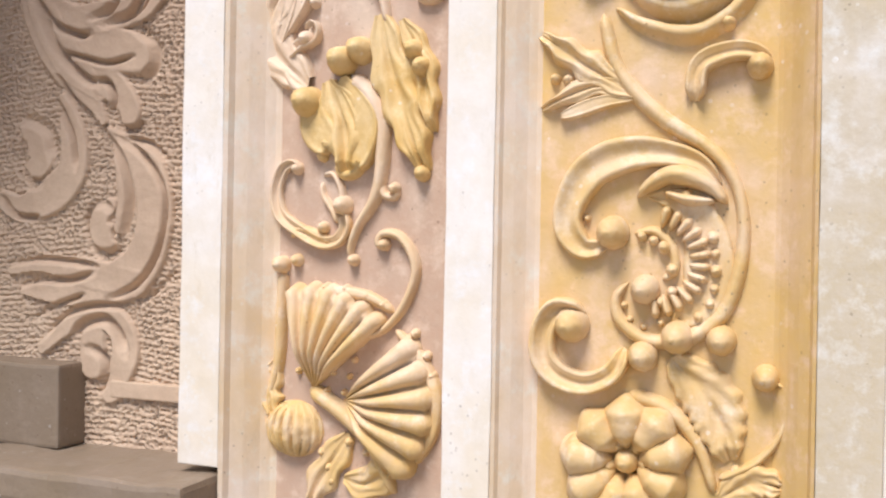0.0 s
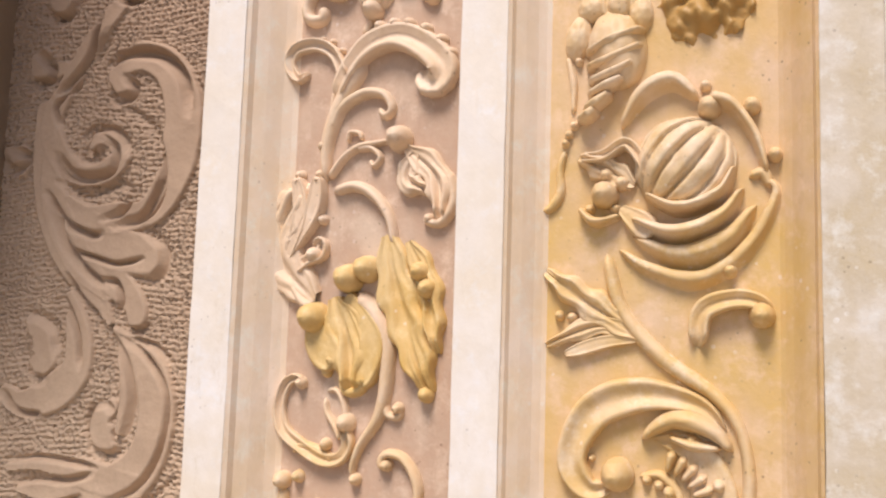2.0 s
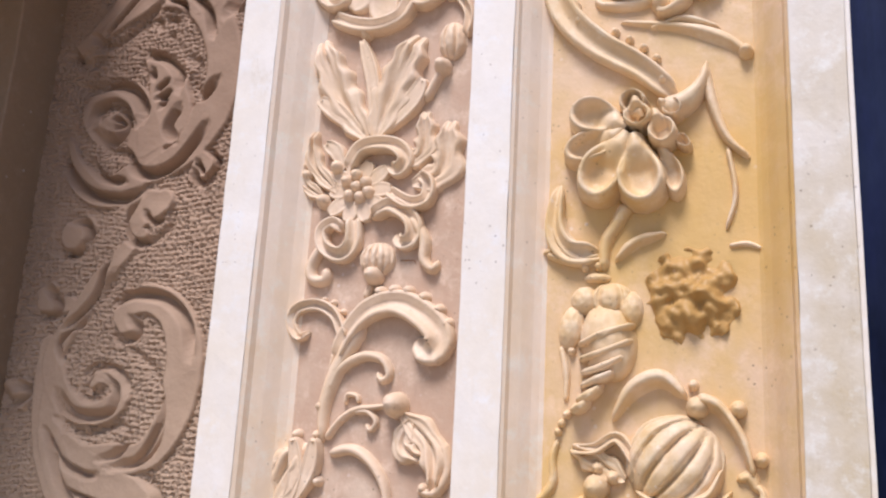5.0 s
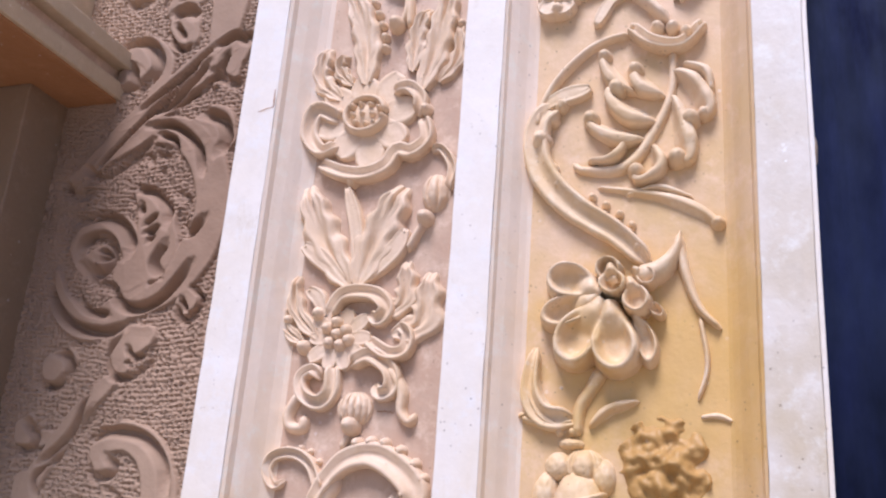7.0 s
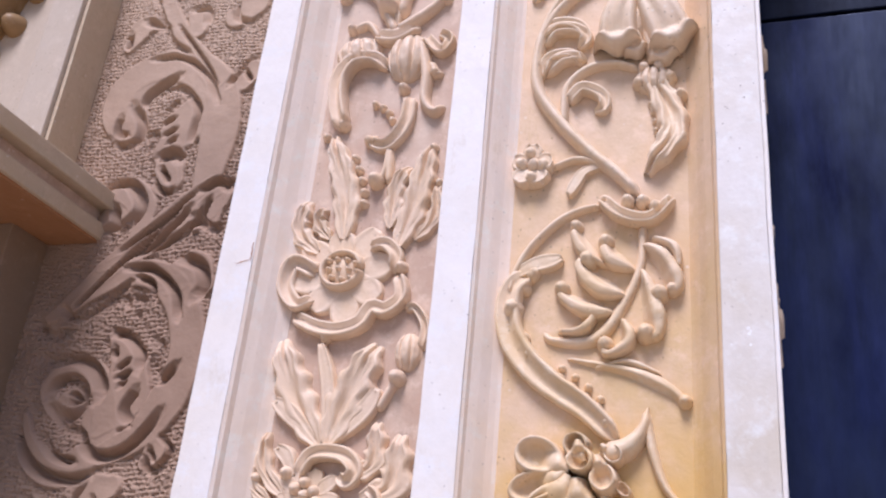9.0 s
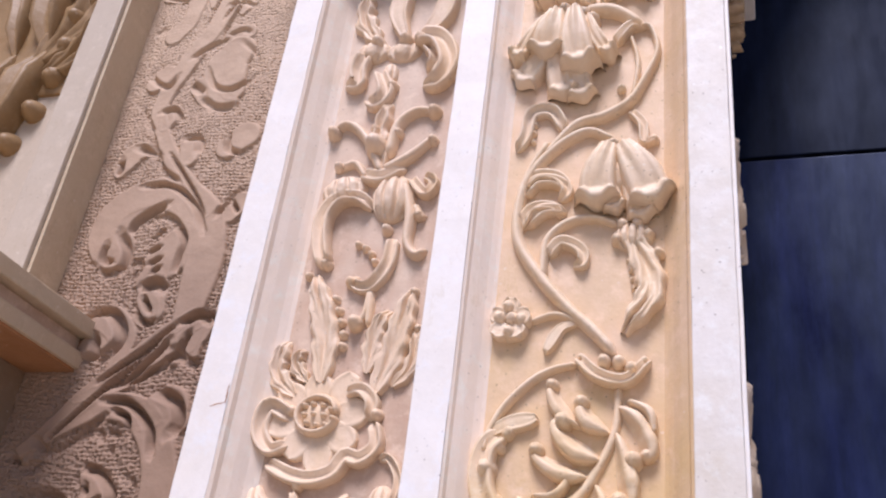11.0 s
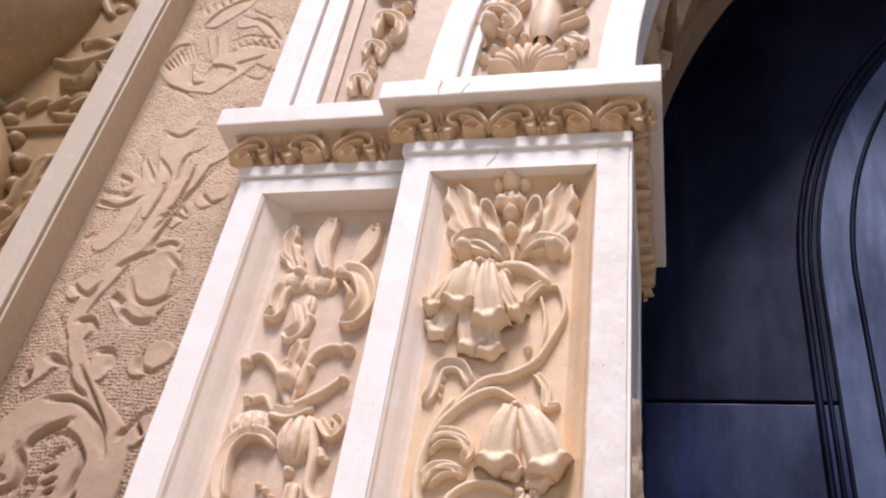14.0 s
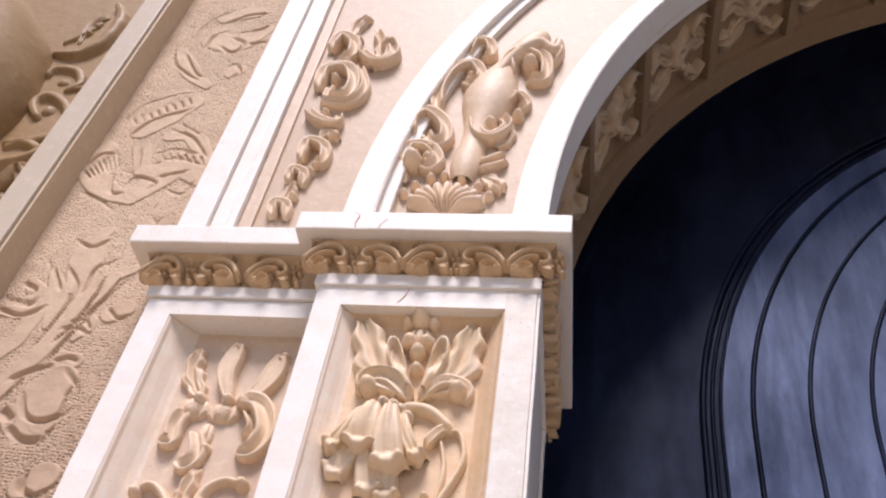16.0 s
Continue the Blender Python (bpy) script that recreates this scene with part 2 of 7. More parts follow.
def profile_run(points, start, end, across, out):
    """A moulding: the outline points (across, out) carried along the straight line from start to end."""
    bm = bmesh.new()
    start, end, across, out = Vector(start), Vector(end), Vector(across), Vector(out)
    ends = [[bm.verts.new(p + across * a + out * o) for a, o in points] for p in (start, end)]
    n = len(points)
    for i in range(n):
        bm.faces.new((ends[0][i], ends[0][(i + 1) % n], ends[1][(i + 1) % n], ends[1][i]))
    bm.faces.new(ends[0])
    bm.faces.new(ends[1][::-1])
    return bm


def smooth_line(pts, steps):
    """A smooth curve through the points, evenly sampled."""
    p = np.array(pts, float)
    if len(p) == 2:
        p = np.array([p[0], (p[0] + p[1]) / 2, p[1]])
    q = np.vstack([2 * p[0] - p[1], p, 2 * p[-1] - p[-2]])
    out = []
    for i in range(1, len(q) - 2):
        for k in range(8):
            u = k / 8
            out.append(0.5 * (2 * q[i] + (q[i + 1] - q[i - 1]) * u + (2 * q[i - 1] - 5 * q[i] + 4 * q[i + 1] - q[i + 2]) * u * u
                              + (3 * q[i] - q[i - 1] - 3 * q[i + 1] + q[i + 2]) * u ** 3))
    out.append(q[-2])
    out = np.array(out)
    run = np.r_[0, np.cumsum(np.linalg.norm(np.diff(out, axis=0), axis=1))]
    at = np.linspace(0, run[-1], steps)
    return np.stack([np.interp(at, run, out[:, 0]), np.interp(at, run, out[:, 1])], 1), run[-1]


def grid_faces(rows, cols):
    return [(r * cols + c, r * cols + c + 1, (r + 1) * cols + c + 1, (r + 1) * cols + c) for r in range(rows - 1) for c in range(cols - 1)]


# ---- relief carving: every stroke stands on the ground of one field (y of the ground, material, owner) ----
class Field:
    def __init__(self, ground, mat, owner, depth=1.0):
        self.ground, self.mat, self.owner, self.depth = ground, mat, owner, depth


now = {"field": None, "name": "", "root": None, "mat": None}
OCHRE_MOTIFS = {"calyx_flower": OCHRE, "broken_flower_scar": SCAR}


def motif(name, field):
    now.update(field=field, name=name, root=None, mat=OCHRE_MOTIFS.get(name, field.mat))


def sheet(name, places, quads, mat):
    """A mesh of the given quads out of a large sheet of places."""
    used, index = np.unique(quads, return_inverse=True)
    me = bpy.data.meshes.new(name)
    me.vertices.add(len(used))
    me.vertices.foreach_set("co", places[used].ravel())
    me.loops.add(quads.size)
    me.loops.foreach_set("vertex_index", index.ravel().astype(np.int32))
    me.polygons.add(len(quads))
    me.polygons.foreach_set("loop_start", np.arange(0, quads.size, 4, dtype=np.int32))
    me.polygons.foreach_set("use_smooth", np.ones(len(quads), bool))
    me.update(calc_edges=True)
    me.validate()
    me.materials.append(mat)
    return new(name, me)


def stroke(kind, verts, faces):
    f = now["field"]
    first = now["root"] is None
    owner = f.owner if first else now["root"]
    ob = mesh_object(now["name"] if first else kind, verts, faces, now["mat"])
    if first:
        under(ob, owner)
        now["root"] = ob
    else:
        ob.parent = owner
    return ob


def sweep(kind, pts, w0, w1, h, section):
    g, deep = now["field"].ground, now["field"].depth
    n = max(12, min(44, len(pts) * 6))
    line, length = smooth_line(pts, n)
    way = np.gradient(line, axis=0)
    way /= np.linalg.norm(way, axis=1)[:, None] + 1e-9
    side = np.stack([-way[:, 1], way[:, 0]], 1)
    s = np.linspace(0, 1, n)
    swell = 1 + 0.25 * np.sin(np.pi * s)
    ends = np.minimum(1, np.minimum(s, 1 - s) * length / max(w0, w1) / 1.1 + 0.12) ** 0.5
    width = (w0 + (w1 - w0) * s) * swell * ends
    tall = h * deep * (0.55 + 0.45 * width / width.max()) * ends
    verts = []
    for i in range(n):
        wob = 1 + 0.05 * noise.noise((line[i][0] * 40, line[i][1] * 40, g))
        for v, k in section:
            x, z = line[i] + side[i] * v * width[i] * wob
            verts.append((x, g + 0.003 - (tall[i] + 0.003) * k, z))
    return stroke(kind, verts, grid_faces(n, len(section)))


ROUND = [(math.cos(a), math.sin(a)) for a in np.linspace(math.pi, 0, 9)]
GROOVED = [(-1, 0), (-1.02, 0.5), (-0.9, 0.9), (-0.68, 1.0), (-0.45, 0.78), (-0.1, 0.5), (0.25, 0.48), (0.6, 0.72), (0.85, 0.74), (1.0, 0.4), (1.0, 0)]



def tube(pts, w0, w1, h):
    return sweep("stem", pts, w0, w1, h * 1.15, ROUND)


def channel(pts, w0, w1, h):
    return sweep("volute", pts, w0, w1, h * 1.2, GROOVED)


def figure(pts, waist, arm):
    """A plain reclining body in relief, one smooth swelling form with an arm laid over it."""
    verts, faces = [], []
    for path, w, h, swell in ((pts, waist, 0.050, 0.30), (arm, waist * 0.42, 0.062, 0.10)):
        line, length = smooth_line(path, 30)
        way = np.gradient(line, axis=0)
        way /= np.linalg.norm(way, axis=1)[:, None] + 1e-9
        side = np.stack([-way[:, 1], way[:, 0]], 1)
        start = len(verts)
        for i in range(30):
            u = i / 29
            wide = w * (1 + swell * math.cos(u * 4 * math.pi)) * max(0.04, math.sin(math.pi * min(1, 0.02 + 0.96 * u))) ** 0.4
            for v, k in ROUND:
                x, z = line[i] + side[i] * v * wide
                verts.append((x, now["field"].ground + 0.003 - h * k * (wide / w) ** 0.7, z))
        faces += [tuple(start + q for q in f) for f in grid_faces(30, len(ROUND))]
    return stroke("figure", verts, faces)


def ribs(c, r0, r1, a0, a1, n):
    """Short rounded ribs set like spokes."""
    for k in range(n):
        a = radians(a0 + (a1 - a0) * (k + 0.5) / n)
        d = (math.cos(a), math.sin(a))
        tube([(c[0] + r * d[0], c[1] + r * d[1]) for r in (r0, (r0 + r1) / 2, r1)], r0 * 0.07, r1 * 0.085, r1 * 0.17)


def leaf(pts, w, h, lobes):
    """A leaf along its midrib, with lobed edges, a sunken rib and fluted blades; its tip turns up."""
    g, deep = now["field"].ground, now["field"].depth
    rows, cols = (40 if lobes > 1 else 24), 17
    line, length = smooth_line(pts, rows)
    way = np.gradient(line, axis=0)
    way /= np.linalg.norm(way, axis=1)[:, None] + 1e-9
    side = np.stack([-way[:, 1], way[:, 0]], 1)
    verts = []
    for i in range(rows):
        u = i / (rows - 1)
        wide = w * (max(0.0, math.sin(math.pi * (0.06 + 0.9 * u) ** 0.85)) ** 0.75 + 0.05)
        notch = math.sin(math.pi * u * (lobes + 0.5)) ** 2 if lobes > 1 else 1.0
        if lobes < 2:
            wide = w * (0.28 + 0.72 * math.sin(math.pi * min(1, 0.08 + 0.62 * u)) ** 1.2) * max(0.0, 1.004 - u ** 5) ** 0.5
        wide *= 1.02 - 0.30 * (1 - notch) * min(1.0, 3 / max(1, lobes))
        lift = h * deep * (0.55 + 0.5 * u ** 1.5) * min(1, 6 * (1.04 - u))
        if lobes < 2:
            lift = h * deep * (0.72 + 0.25 * math.sin(math.pi * u) + 0.45 * u ** 4) * (1.0 if i < rows - 1 else 0.0)
        for j in range(cols):
            v = 2 * j / (cols - 1) - 1
            sweep_on = 0.35 * wide * abs(v) * (1 if lobes else 0.3)
            x, z = line[i] + side[i] * v * wide + way[i] * sweep_on
            cup = 0.62 + 0.38 * math.cos((abs(v) - 0.55) * 2.6)
            flute = 0.14 * math.cos(abs(v) * 10 - u * (lobes + 1) * 2.0) + (0.10 * notch - 0.05) * abs(v)
            rib = 0.22 * math.exp(-(v / 0.14) ** 2)
            if lobes < 2:
                cup, flute, rib = 0.76 + 0.20 * abs(v) ** 1.6, 0.08 * math.exp(-(v / 0.16) ** 2), 0.02 * math.cos(abs(v) * 12)
            round_off = max(0.0, 1 - (max(0.0, abs(v) - 0.74) / 0.26) ** 2) ** 0.5
            k = max(0.0, cup + flute - rib) * 0.95 * round_off
            verts.append((x, g + 0.003 - (lift * k + 0.003), z))
    ob = stroke("leaf", verts, grid_faces(rows, cols))
    if lobes == 1:
        end = line[-2] - way[-2] * w * 0.2
        v, f = dome((end[0], end[1]), w * 0.40, w * 0.38, 0, 0, h * deep * 1.12, w * 90, 0.08, 6, 14)
        stroke("curled_tip", v, f)
    return ob


def petal(pts, w, h):
    """A spoon-shaped petal: a rounded claw that opens into a hollow with a thick rolled rim."""
    g, deep = now["field"].ground, now["field"].depth
    rows, cols = 30, 19
    line, length = smooth_line(pts, rows)
    way = np.gradient(line, axis=0)
    way /= np.linalg.norm(way, axis=1)[:, None] + 1e-9
    side = np.stack([-way[:, 1], way[:, 0]], 1)
    verts = []
    for i in range(rows):
        u = i / (rows - 1)
        tip = max(0.0, (u - 0.58) / 0.42)
        part_wide = (0.42 + 0.58 * math.sin(math.pi / 2 * min(1, u / 0.58)) ** 1.5) * max(0.0004, 1 - tip ** 2.4) ** 0.5
        open_up = min(1, max(0, (u - 0.2) / 0.3))
        for j in range(cols):
            v = 2 * j / (cols - 1) - 1
            rho = min(1, math.hypot(v * part_wide, tip) if tip else abs(v))
            rim = 0.40 + 0.62 * math.exp(-((rho - 0.76) / 0.20) ** 2)
            full = math.cos(v * math.pi / 2) ** 0.5 if abs(v) < 0.999 else 0.0
            k = (full * (1 - open_up) + rim * open_up) * max(0.0, 1 - (max(0.0, rho - 0.78) / 0.22) ** 2) ** 0.5
            lift = h * deep * (0.75 + 0.25 * math.sin(math.pi * min(1, u * 0.8)))
            wob = 1 + 0.06 * noise.noise((line[i][0] * 30 + v, line[i][1] * 30, g))
            x, z = line[i] + side[i] * v * w * part_wide * wob
            verts.append((x, g + 0.003 - (lift * k * wob + 0.003), z))
    return stroke("petal", verts, grid_faces(rows, cols))


def section(kind):
    """Cross-sections of modelled stucco, as (across, height) pairs."""
    out = []
    for j in range(15):
        v = -math.cos(math.pi * j / 14)
        edge = max(0.0, 1 - abs(v) ** 3.2) ** 0.5
        if kind == "round":
            k = max(0.0, 1 - v * v) ** 0.5
        elif kind == "cup":
            k = edge * (0.40 + 0.75 * v * v)
        elif kind == "fluted":
            k = edge * (0.80 + 0.20 * math.cos(v * 3.2 * math.pi)) * (1 - 0.25 * abs(v))
        else:
            k = edge * (0.62 + 0.46 * v + 0.10 * math.cos(v * 5))
        out.append((v, k))
    return out


PLAIN, CUP, FLUTED, LEAN = section("round"), section("cup"), section("fluted"), section("lean")


def ribbon(pts, widths, h, outline):
    """A modelled lobe or band of changing width, pressed onto the ground, its ends rounded off."""
    g, deep = now["field"].ground, now["field"].depth
    n = max(18, min(60, len(pts) * 9))
    line, length = smooth_line(pts, n)
    way = np.gradient(line, axis=0)
    way /= np.linalg.norm(way, axis=1)[:, None] + 1e-9
    side = np.stack([-way[:, 1], way[:, 0]], 1)
    s = np.linspace(0, 1, n)
    knots = np.linspace(0, 1, len(widths))
    width = np.interp(s, knots, widths)
    for k in range(3):
        width[1:-1] = (width[:-2] + 2 * width[1:-1] + width[2:]) / 4
    ends = np.clip(np.minimum(s, 1 - s) * length / (0.7 * width.max()) + 0.02, 0, 1) ** 0.5
    tall = h * deep * (0.45 + 0.55 * width / width.max()) * np.maximum(ends, 0.15)
    verts = []
    for i in range(n):
        wob = 1 + 0.10 * noise.noise((line[i][0] * 28, line[i][1] * 28, g * 5))
        for v, k in outline:
            nick = 0.05 * noise.noise((line[i][0] * 70 + v * 3, line[i][1] * 70, 2.0))
            x, z = line[i] + side[i] * v * width[i] * wob * ends[i]
            verts.append((x, g + 0.003 - (tall[i] * (1 + nick) * wob + 0.003) * k, z))
    return stroke("lobe", verts, grid_faces(n, len(outline)))


def bell(pts, w, h):
    """One lobe of a hanging bell: full at the top, slightly hollow lower down, its lip rolled out with curled corners."""
    g, deep = now["field"].ground, now["field"].depth
    rows, cols = 30, 19
    line, length = smooth_line(pts, rows)
    way = np.gradient(line, axis=0)
    way /= np.linalg.norm(way, axis=1)[:, None] + 1e-9
    side = np.stack([-way[:, 1], way[:, 0]], 1)
    verts = []
    for i in range(rows):
        u = i / (rows - 1)
        flare = max(0.0, (u - 0.80) / 0.20)
        wide = w * (0.45 + 0.42 * math.sin(math.pi / 2 * min(1, u / 0.6)) + 0.22 * flare ** 2)
        for j in range(cols):
            v = 2 * j / (cols - 1) - 1
            body = max(0.0, 1 - abs(v) ** 3.0) ** 0.5
            hollow = 0.42 * max(0.0, u - 0.2) * math.exp(-(v / 0.5) ** 2) - 0.05 * math.cos(v * 9)
            lip = 0.34 * math.sin(math.pi * min(1, 0.75 * flare)) + 0.20 * flare * abs(v) ** 2
            k = (0.62 + 0.30 * math.sin(math.pi * min(1, 0.15 + 0.7 * u)) - hollow + lip) * body
            if i == rows - 1:
                k *= 0.25
            drop = wide * 0.22 * flare * math.cos(v * math.pi * 1.3)
            x, z = line[i] + side[i] * v * wide + way[i] * drop
            verts.append((x, g + 0.003 - (h * deep * k + 0.003), z))
    return stroke("bell_lobe", verts, grid_faces(rows, cols))


def dome(c, rx, rz, turn, ribs, tall, seed=0.0, rough=0.0, rings=9, spokes=28):
    g = now["field"].ground
    ca, sa = math.cos(turn), math.sin(turn)
    verts = []
    for r in range(rings + 1):
        a = math.pi / 2 * r / rings
        for k in range(spokes):
            b = 2 * math.pi * k / spokes
            x, z = math.cos(a) * math.cos(b), math.cos(a) * math.sin(b)
            seg = (math.atan2(x, max(1e-4, math.sin(a))) / math.pi * ribs + 0.5) % 1.0
            dent = 1 - (0.30 * math.exp(-(min(seg, 1 - seg) / 0.13) ** 2) if ribs else 0)
            jit = rough * noise.noise((x * 3.1 + seed, z * 3.1, a * 2.0)) if rough else 0
            px, pz = x * rx * (1 + jit), z * rz * (1 + jit)
            y = math.sin(a) * tall * dent * (1 + 1.6 * jit)
            verts.append((c[0] + px * ca - pz * sa, g + 0.004 - y, c[1] + px * sa + pz * ca))
    faces = [(r * spokes + k, r * spokes + (k + 1) % spokes, (r + 1) * spokes + (k + 1) % spokes, (r + 1) * spokes + k) for r in range(rings) for k in range(spokes)]
    return verts, faces


def beads(r, places):
    for n, c in enumerate(places):
        v, f = dome(c, r, r * 1.04, 0, 0, r * 1.5 * now["field"].depth + 0.004, n, 0.06, 6, 14)
        stroke("bead", v, f)


def melon(c, rx, rz, turn, ribs):
    v, f = dome(c, rx, rz, radians(turn), ribs, min(rx, rz) * 0.62 + 0.010, 0.0, 0.03, 26, 96)
    return stroke("ribbed_fruit", v, f)


def scar(c, r, tall):
    v, f = dome(c, r, r * 1.05, 0, 0, tall, 3.7, 0.13, 26, 80)
    v = [(x, y - 0.016 * noise.noise((x * 38, z * 38, 1.0)) - 0.008 * noise.noise((x * 95, z * 95, 4.0)), z) for x, y, z in v]
    return stroke("broken_plaster", v, f)


def flower(c, r, petals, turn, h):
    """An open flower: cupped petals round a low heart."""
    for k in range(petals):
        a = radians(turn) + 2 * math.pi * k / petals
        far = 0.95 + 0.1 * math.sin(k * 2.3)
        d = Vector((math.cos(a), math.sin(a)))
        mid, tip = 0.62 * r * d, far * r * d
        leaf([(c[0] + 0.1 * d.x * r, c[1] + 0.1 * d.y * r), (c[0] + mid.x, c[1] + mid.y), (c[0] + tip.x, c[1] + tip.y)], r * 2.5 / petals, h * 1.1, 0)


def fan(c, r, a0, a1, ribs):
    """A scallop: ribs spreading from a hinge, with a scalloped, thickened rim."""
    g, deep = now["field"].ground, now["field"].depth
    rows, cols = 14, ribs * 6 + 1
    verts = []
    for i in range(rows):
        u = i / (rows - 1)
        for j in range(cols):
            b = j / (cols - 1)
            a = radians(a0 + (a1 - a0) * b)
            ridge = abs(math.sin(math.pi * ribs * b))
            rr = r * u * (0.95 + 0.05 * ridge)
            tall = (0.010 + 0.020 * math.sin(math.pi * min(1, 0.15 + 0.75 * u))) * (0.5 + 0.65 * ridge ** 0.4) * min(1, r / 0.09)
            tall *= min(1.0, 0.15 + 2.5 * u)
            if u > 0.85:
                tall += 0.003
            if i == rows - 1 or j in (0, cols - 1):
                tall = -0.003
            verts.append((c[0] + rr * math.cos(a), g - tall * deep, c[1] + rr * math.sin(a)))
    return stroke("scallop", verts, grid_faces(rows, cols))


# ---- setting: ground, walls ----
GROUND_BLOCK = tagged(part("ground", slab((-30, -30, -0.2), (30, 30, 0), 0), PAVING), "grey stone paving in front of the portal", "ground", kind="structure")
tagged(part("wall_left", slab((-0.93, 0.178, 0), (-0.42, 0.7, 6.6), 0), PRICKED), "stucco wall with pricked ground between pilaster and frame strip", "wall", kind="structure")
tagged(part("wall_niche", slab((-4.0, 0.17, 0), (-0.985, 0.7, 3.50), 0), SHADED_WASH), "plain limewashed wall behind the aedicule", "wall", kind="structure")
tagged(part("wall_behind_pilaster", slab((-0.42, 0.3, 0), (0.0, 0.7, 3.93), 0), WHITE), "plain wall core behind the pilasters", "wall", kind="structure")
tagged(part("wall_right", slab((4.8, 0.0, 0), (9, 0.7, 7.4), 0), WHITE), "plain limewashed wall beyond the arch", "wall", kind="structure")
tagged(part("wall_far_left", slab((-9, 0.1, 0), (-4.0, 0.7, 7.4), 0), WHITE), "plain limewashed wall beside the portal", "wall", kind="structure")
WALL_RELIEF = thing("wall_relief", (-0.67, 0.155, 1.2), "buff low-relief scrolling foliage cut into the stucco wall", "relief")

tagged(part("wall_niche_upper", slab((-4.0, 0.16, 3.50), (-0.985, 0.7, 6.95), 0.01), BROWN_RELIEF), "brown-stained stucco ground behind the medallions", "wall", kind="structure")

# narrow upright strip that frames the wall on its far side
strip = thing("frame_strip", (-0.957, 0.05, 1.2), "limewashed upright stucco strip framing the foliage wall", "pilaster strip")
part("strip_front", slab((-1.0, 0.05, 2.842), (-0.915, 0.20, 6.6), 0.004, 30, 0.0015), SHADED_WASH, strip)
part("strip_foot", slab((-1.0, 0.05, 1.2), (-0.915, 0.20, 2.733), 0.004, 20, 0.0015), SHADED_BROWN, strip, "lower length of the strip, browned for the cornice's shade")
# White limewash turned tan: the return's shading is in the colour.
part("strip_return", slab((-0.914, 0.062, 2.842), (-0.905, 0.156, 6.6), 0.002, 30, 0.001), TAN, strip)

# ---- inner pilaster ----
inner = thing("inner_pilaster", (0.25, 0.3, 0), "limewashed stucco pilaster with sunk panel of ochre-stained foliage relief", "pilaster", "pilasters")
part("panel_ground", slab((0.05, 0.055, 0), (0.45, 0.57, 3.74), 0), GROUND_INNER, inner, "ochre-stained sunk panel")
part("stile", slab((0.0, 0.0, 0), (0.063, 0.57, 3.748), 0.0018, 60, 0.0016), WHITE, inner)
part("stile", slab((0.432, 0.0, 0), (0.5, 0.57, 3.748), 0.0018, 60, 0.0016), STAINED, inner)
part("rail", slab((0.0622, 0.0004, 3.692), (0.4328, 0.3, 3.7478), 0, 10, 0.0004), WHITE, inner)
EDGE = [(0, 0), (0.0, 0.0535), (0.004, 0.050), (0.007, 0.042), (0.018, 0.030), (0.030, 0.014), (0.039, 0.005), (0.046, 0)]
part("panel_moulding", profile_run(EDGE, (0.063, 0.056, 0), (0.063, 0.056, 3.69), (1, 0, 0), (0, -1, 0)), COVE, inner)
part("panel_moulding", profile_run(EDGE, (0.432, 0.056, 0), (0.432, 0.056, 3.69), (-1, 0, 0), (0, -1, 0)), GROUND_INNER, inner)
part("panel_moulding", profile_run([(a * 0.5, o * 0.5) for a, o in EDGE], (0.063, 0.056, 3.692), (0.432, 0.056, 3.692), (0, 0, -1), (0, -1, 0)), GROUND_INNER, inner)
# side of the pilaster that lines the opening
part("jamb_strip", slab((0.5, 0.004, 0), (0.507, 0.05, 3.745), 0.002, 40, 0.001), WHITE, inner)
part("jamb_strip", slab((0.5, 0.50, 0), (0.507, 0.56, 3.745), 0.002, 40, 0.001), WHITE, inner)

# ---- outer pilaster, set back ----
outer = thing("outer_pilaster", (-0.21, 0.3, 0), "limewashed stucco pilaster set back, with cream flower relief", "pilaster", "pilasters")
part("panel_ground", slab((-0.37, 0.125, 0), (-0.001, 0.299, 3.745), 0), GROUND_OUTER, outer, "pinkish sunk panel")
part("stile", slab((-0.43, 0.055, 1.10), (-0.362, 0.299, 3.745), 0.0018, 60, 0.0016), WHITE, outer)
part("rail", slab((-0.3628, 0.0554, 3.697), (-0.001, 0.298, 3.7448), 0, 10, 0.0004), WHITE, outer)
part("panel_moulding", profile_run([(a * 1.25, o * 1.3) for a, o in EDGE], (-0.362, 0.126, 0), (-0.362, 0.126, 3.696), (1, 0, 0), (0, -1, 0)), COVE, outer)

INNER = Field(0.055, RELIEF_INNER, inner, 1.35)
OUTER = Field(0.125, RELIEF_OUTER, outer, 1.35)

# ---- arch over the opening ----
CX, CZ, RAD = 2.65, 3.925, 2.14


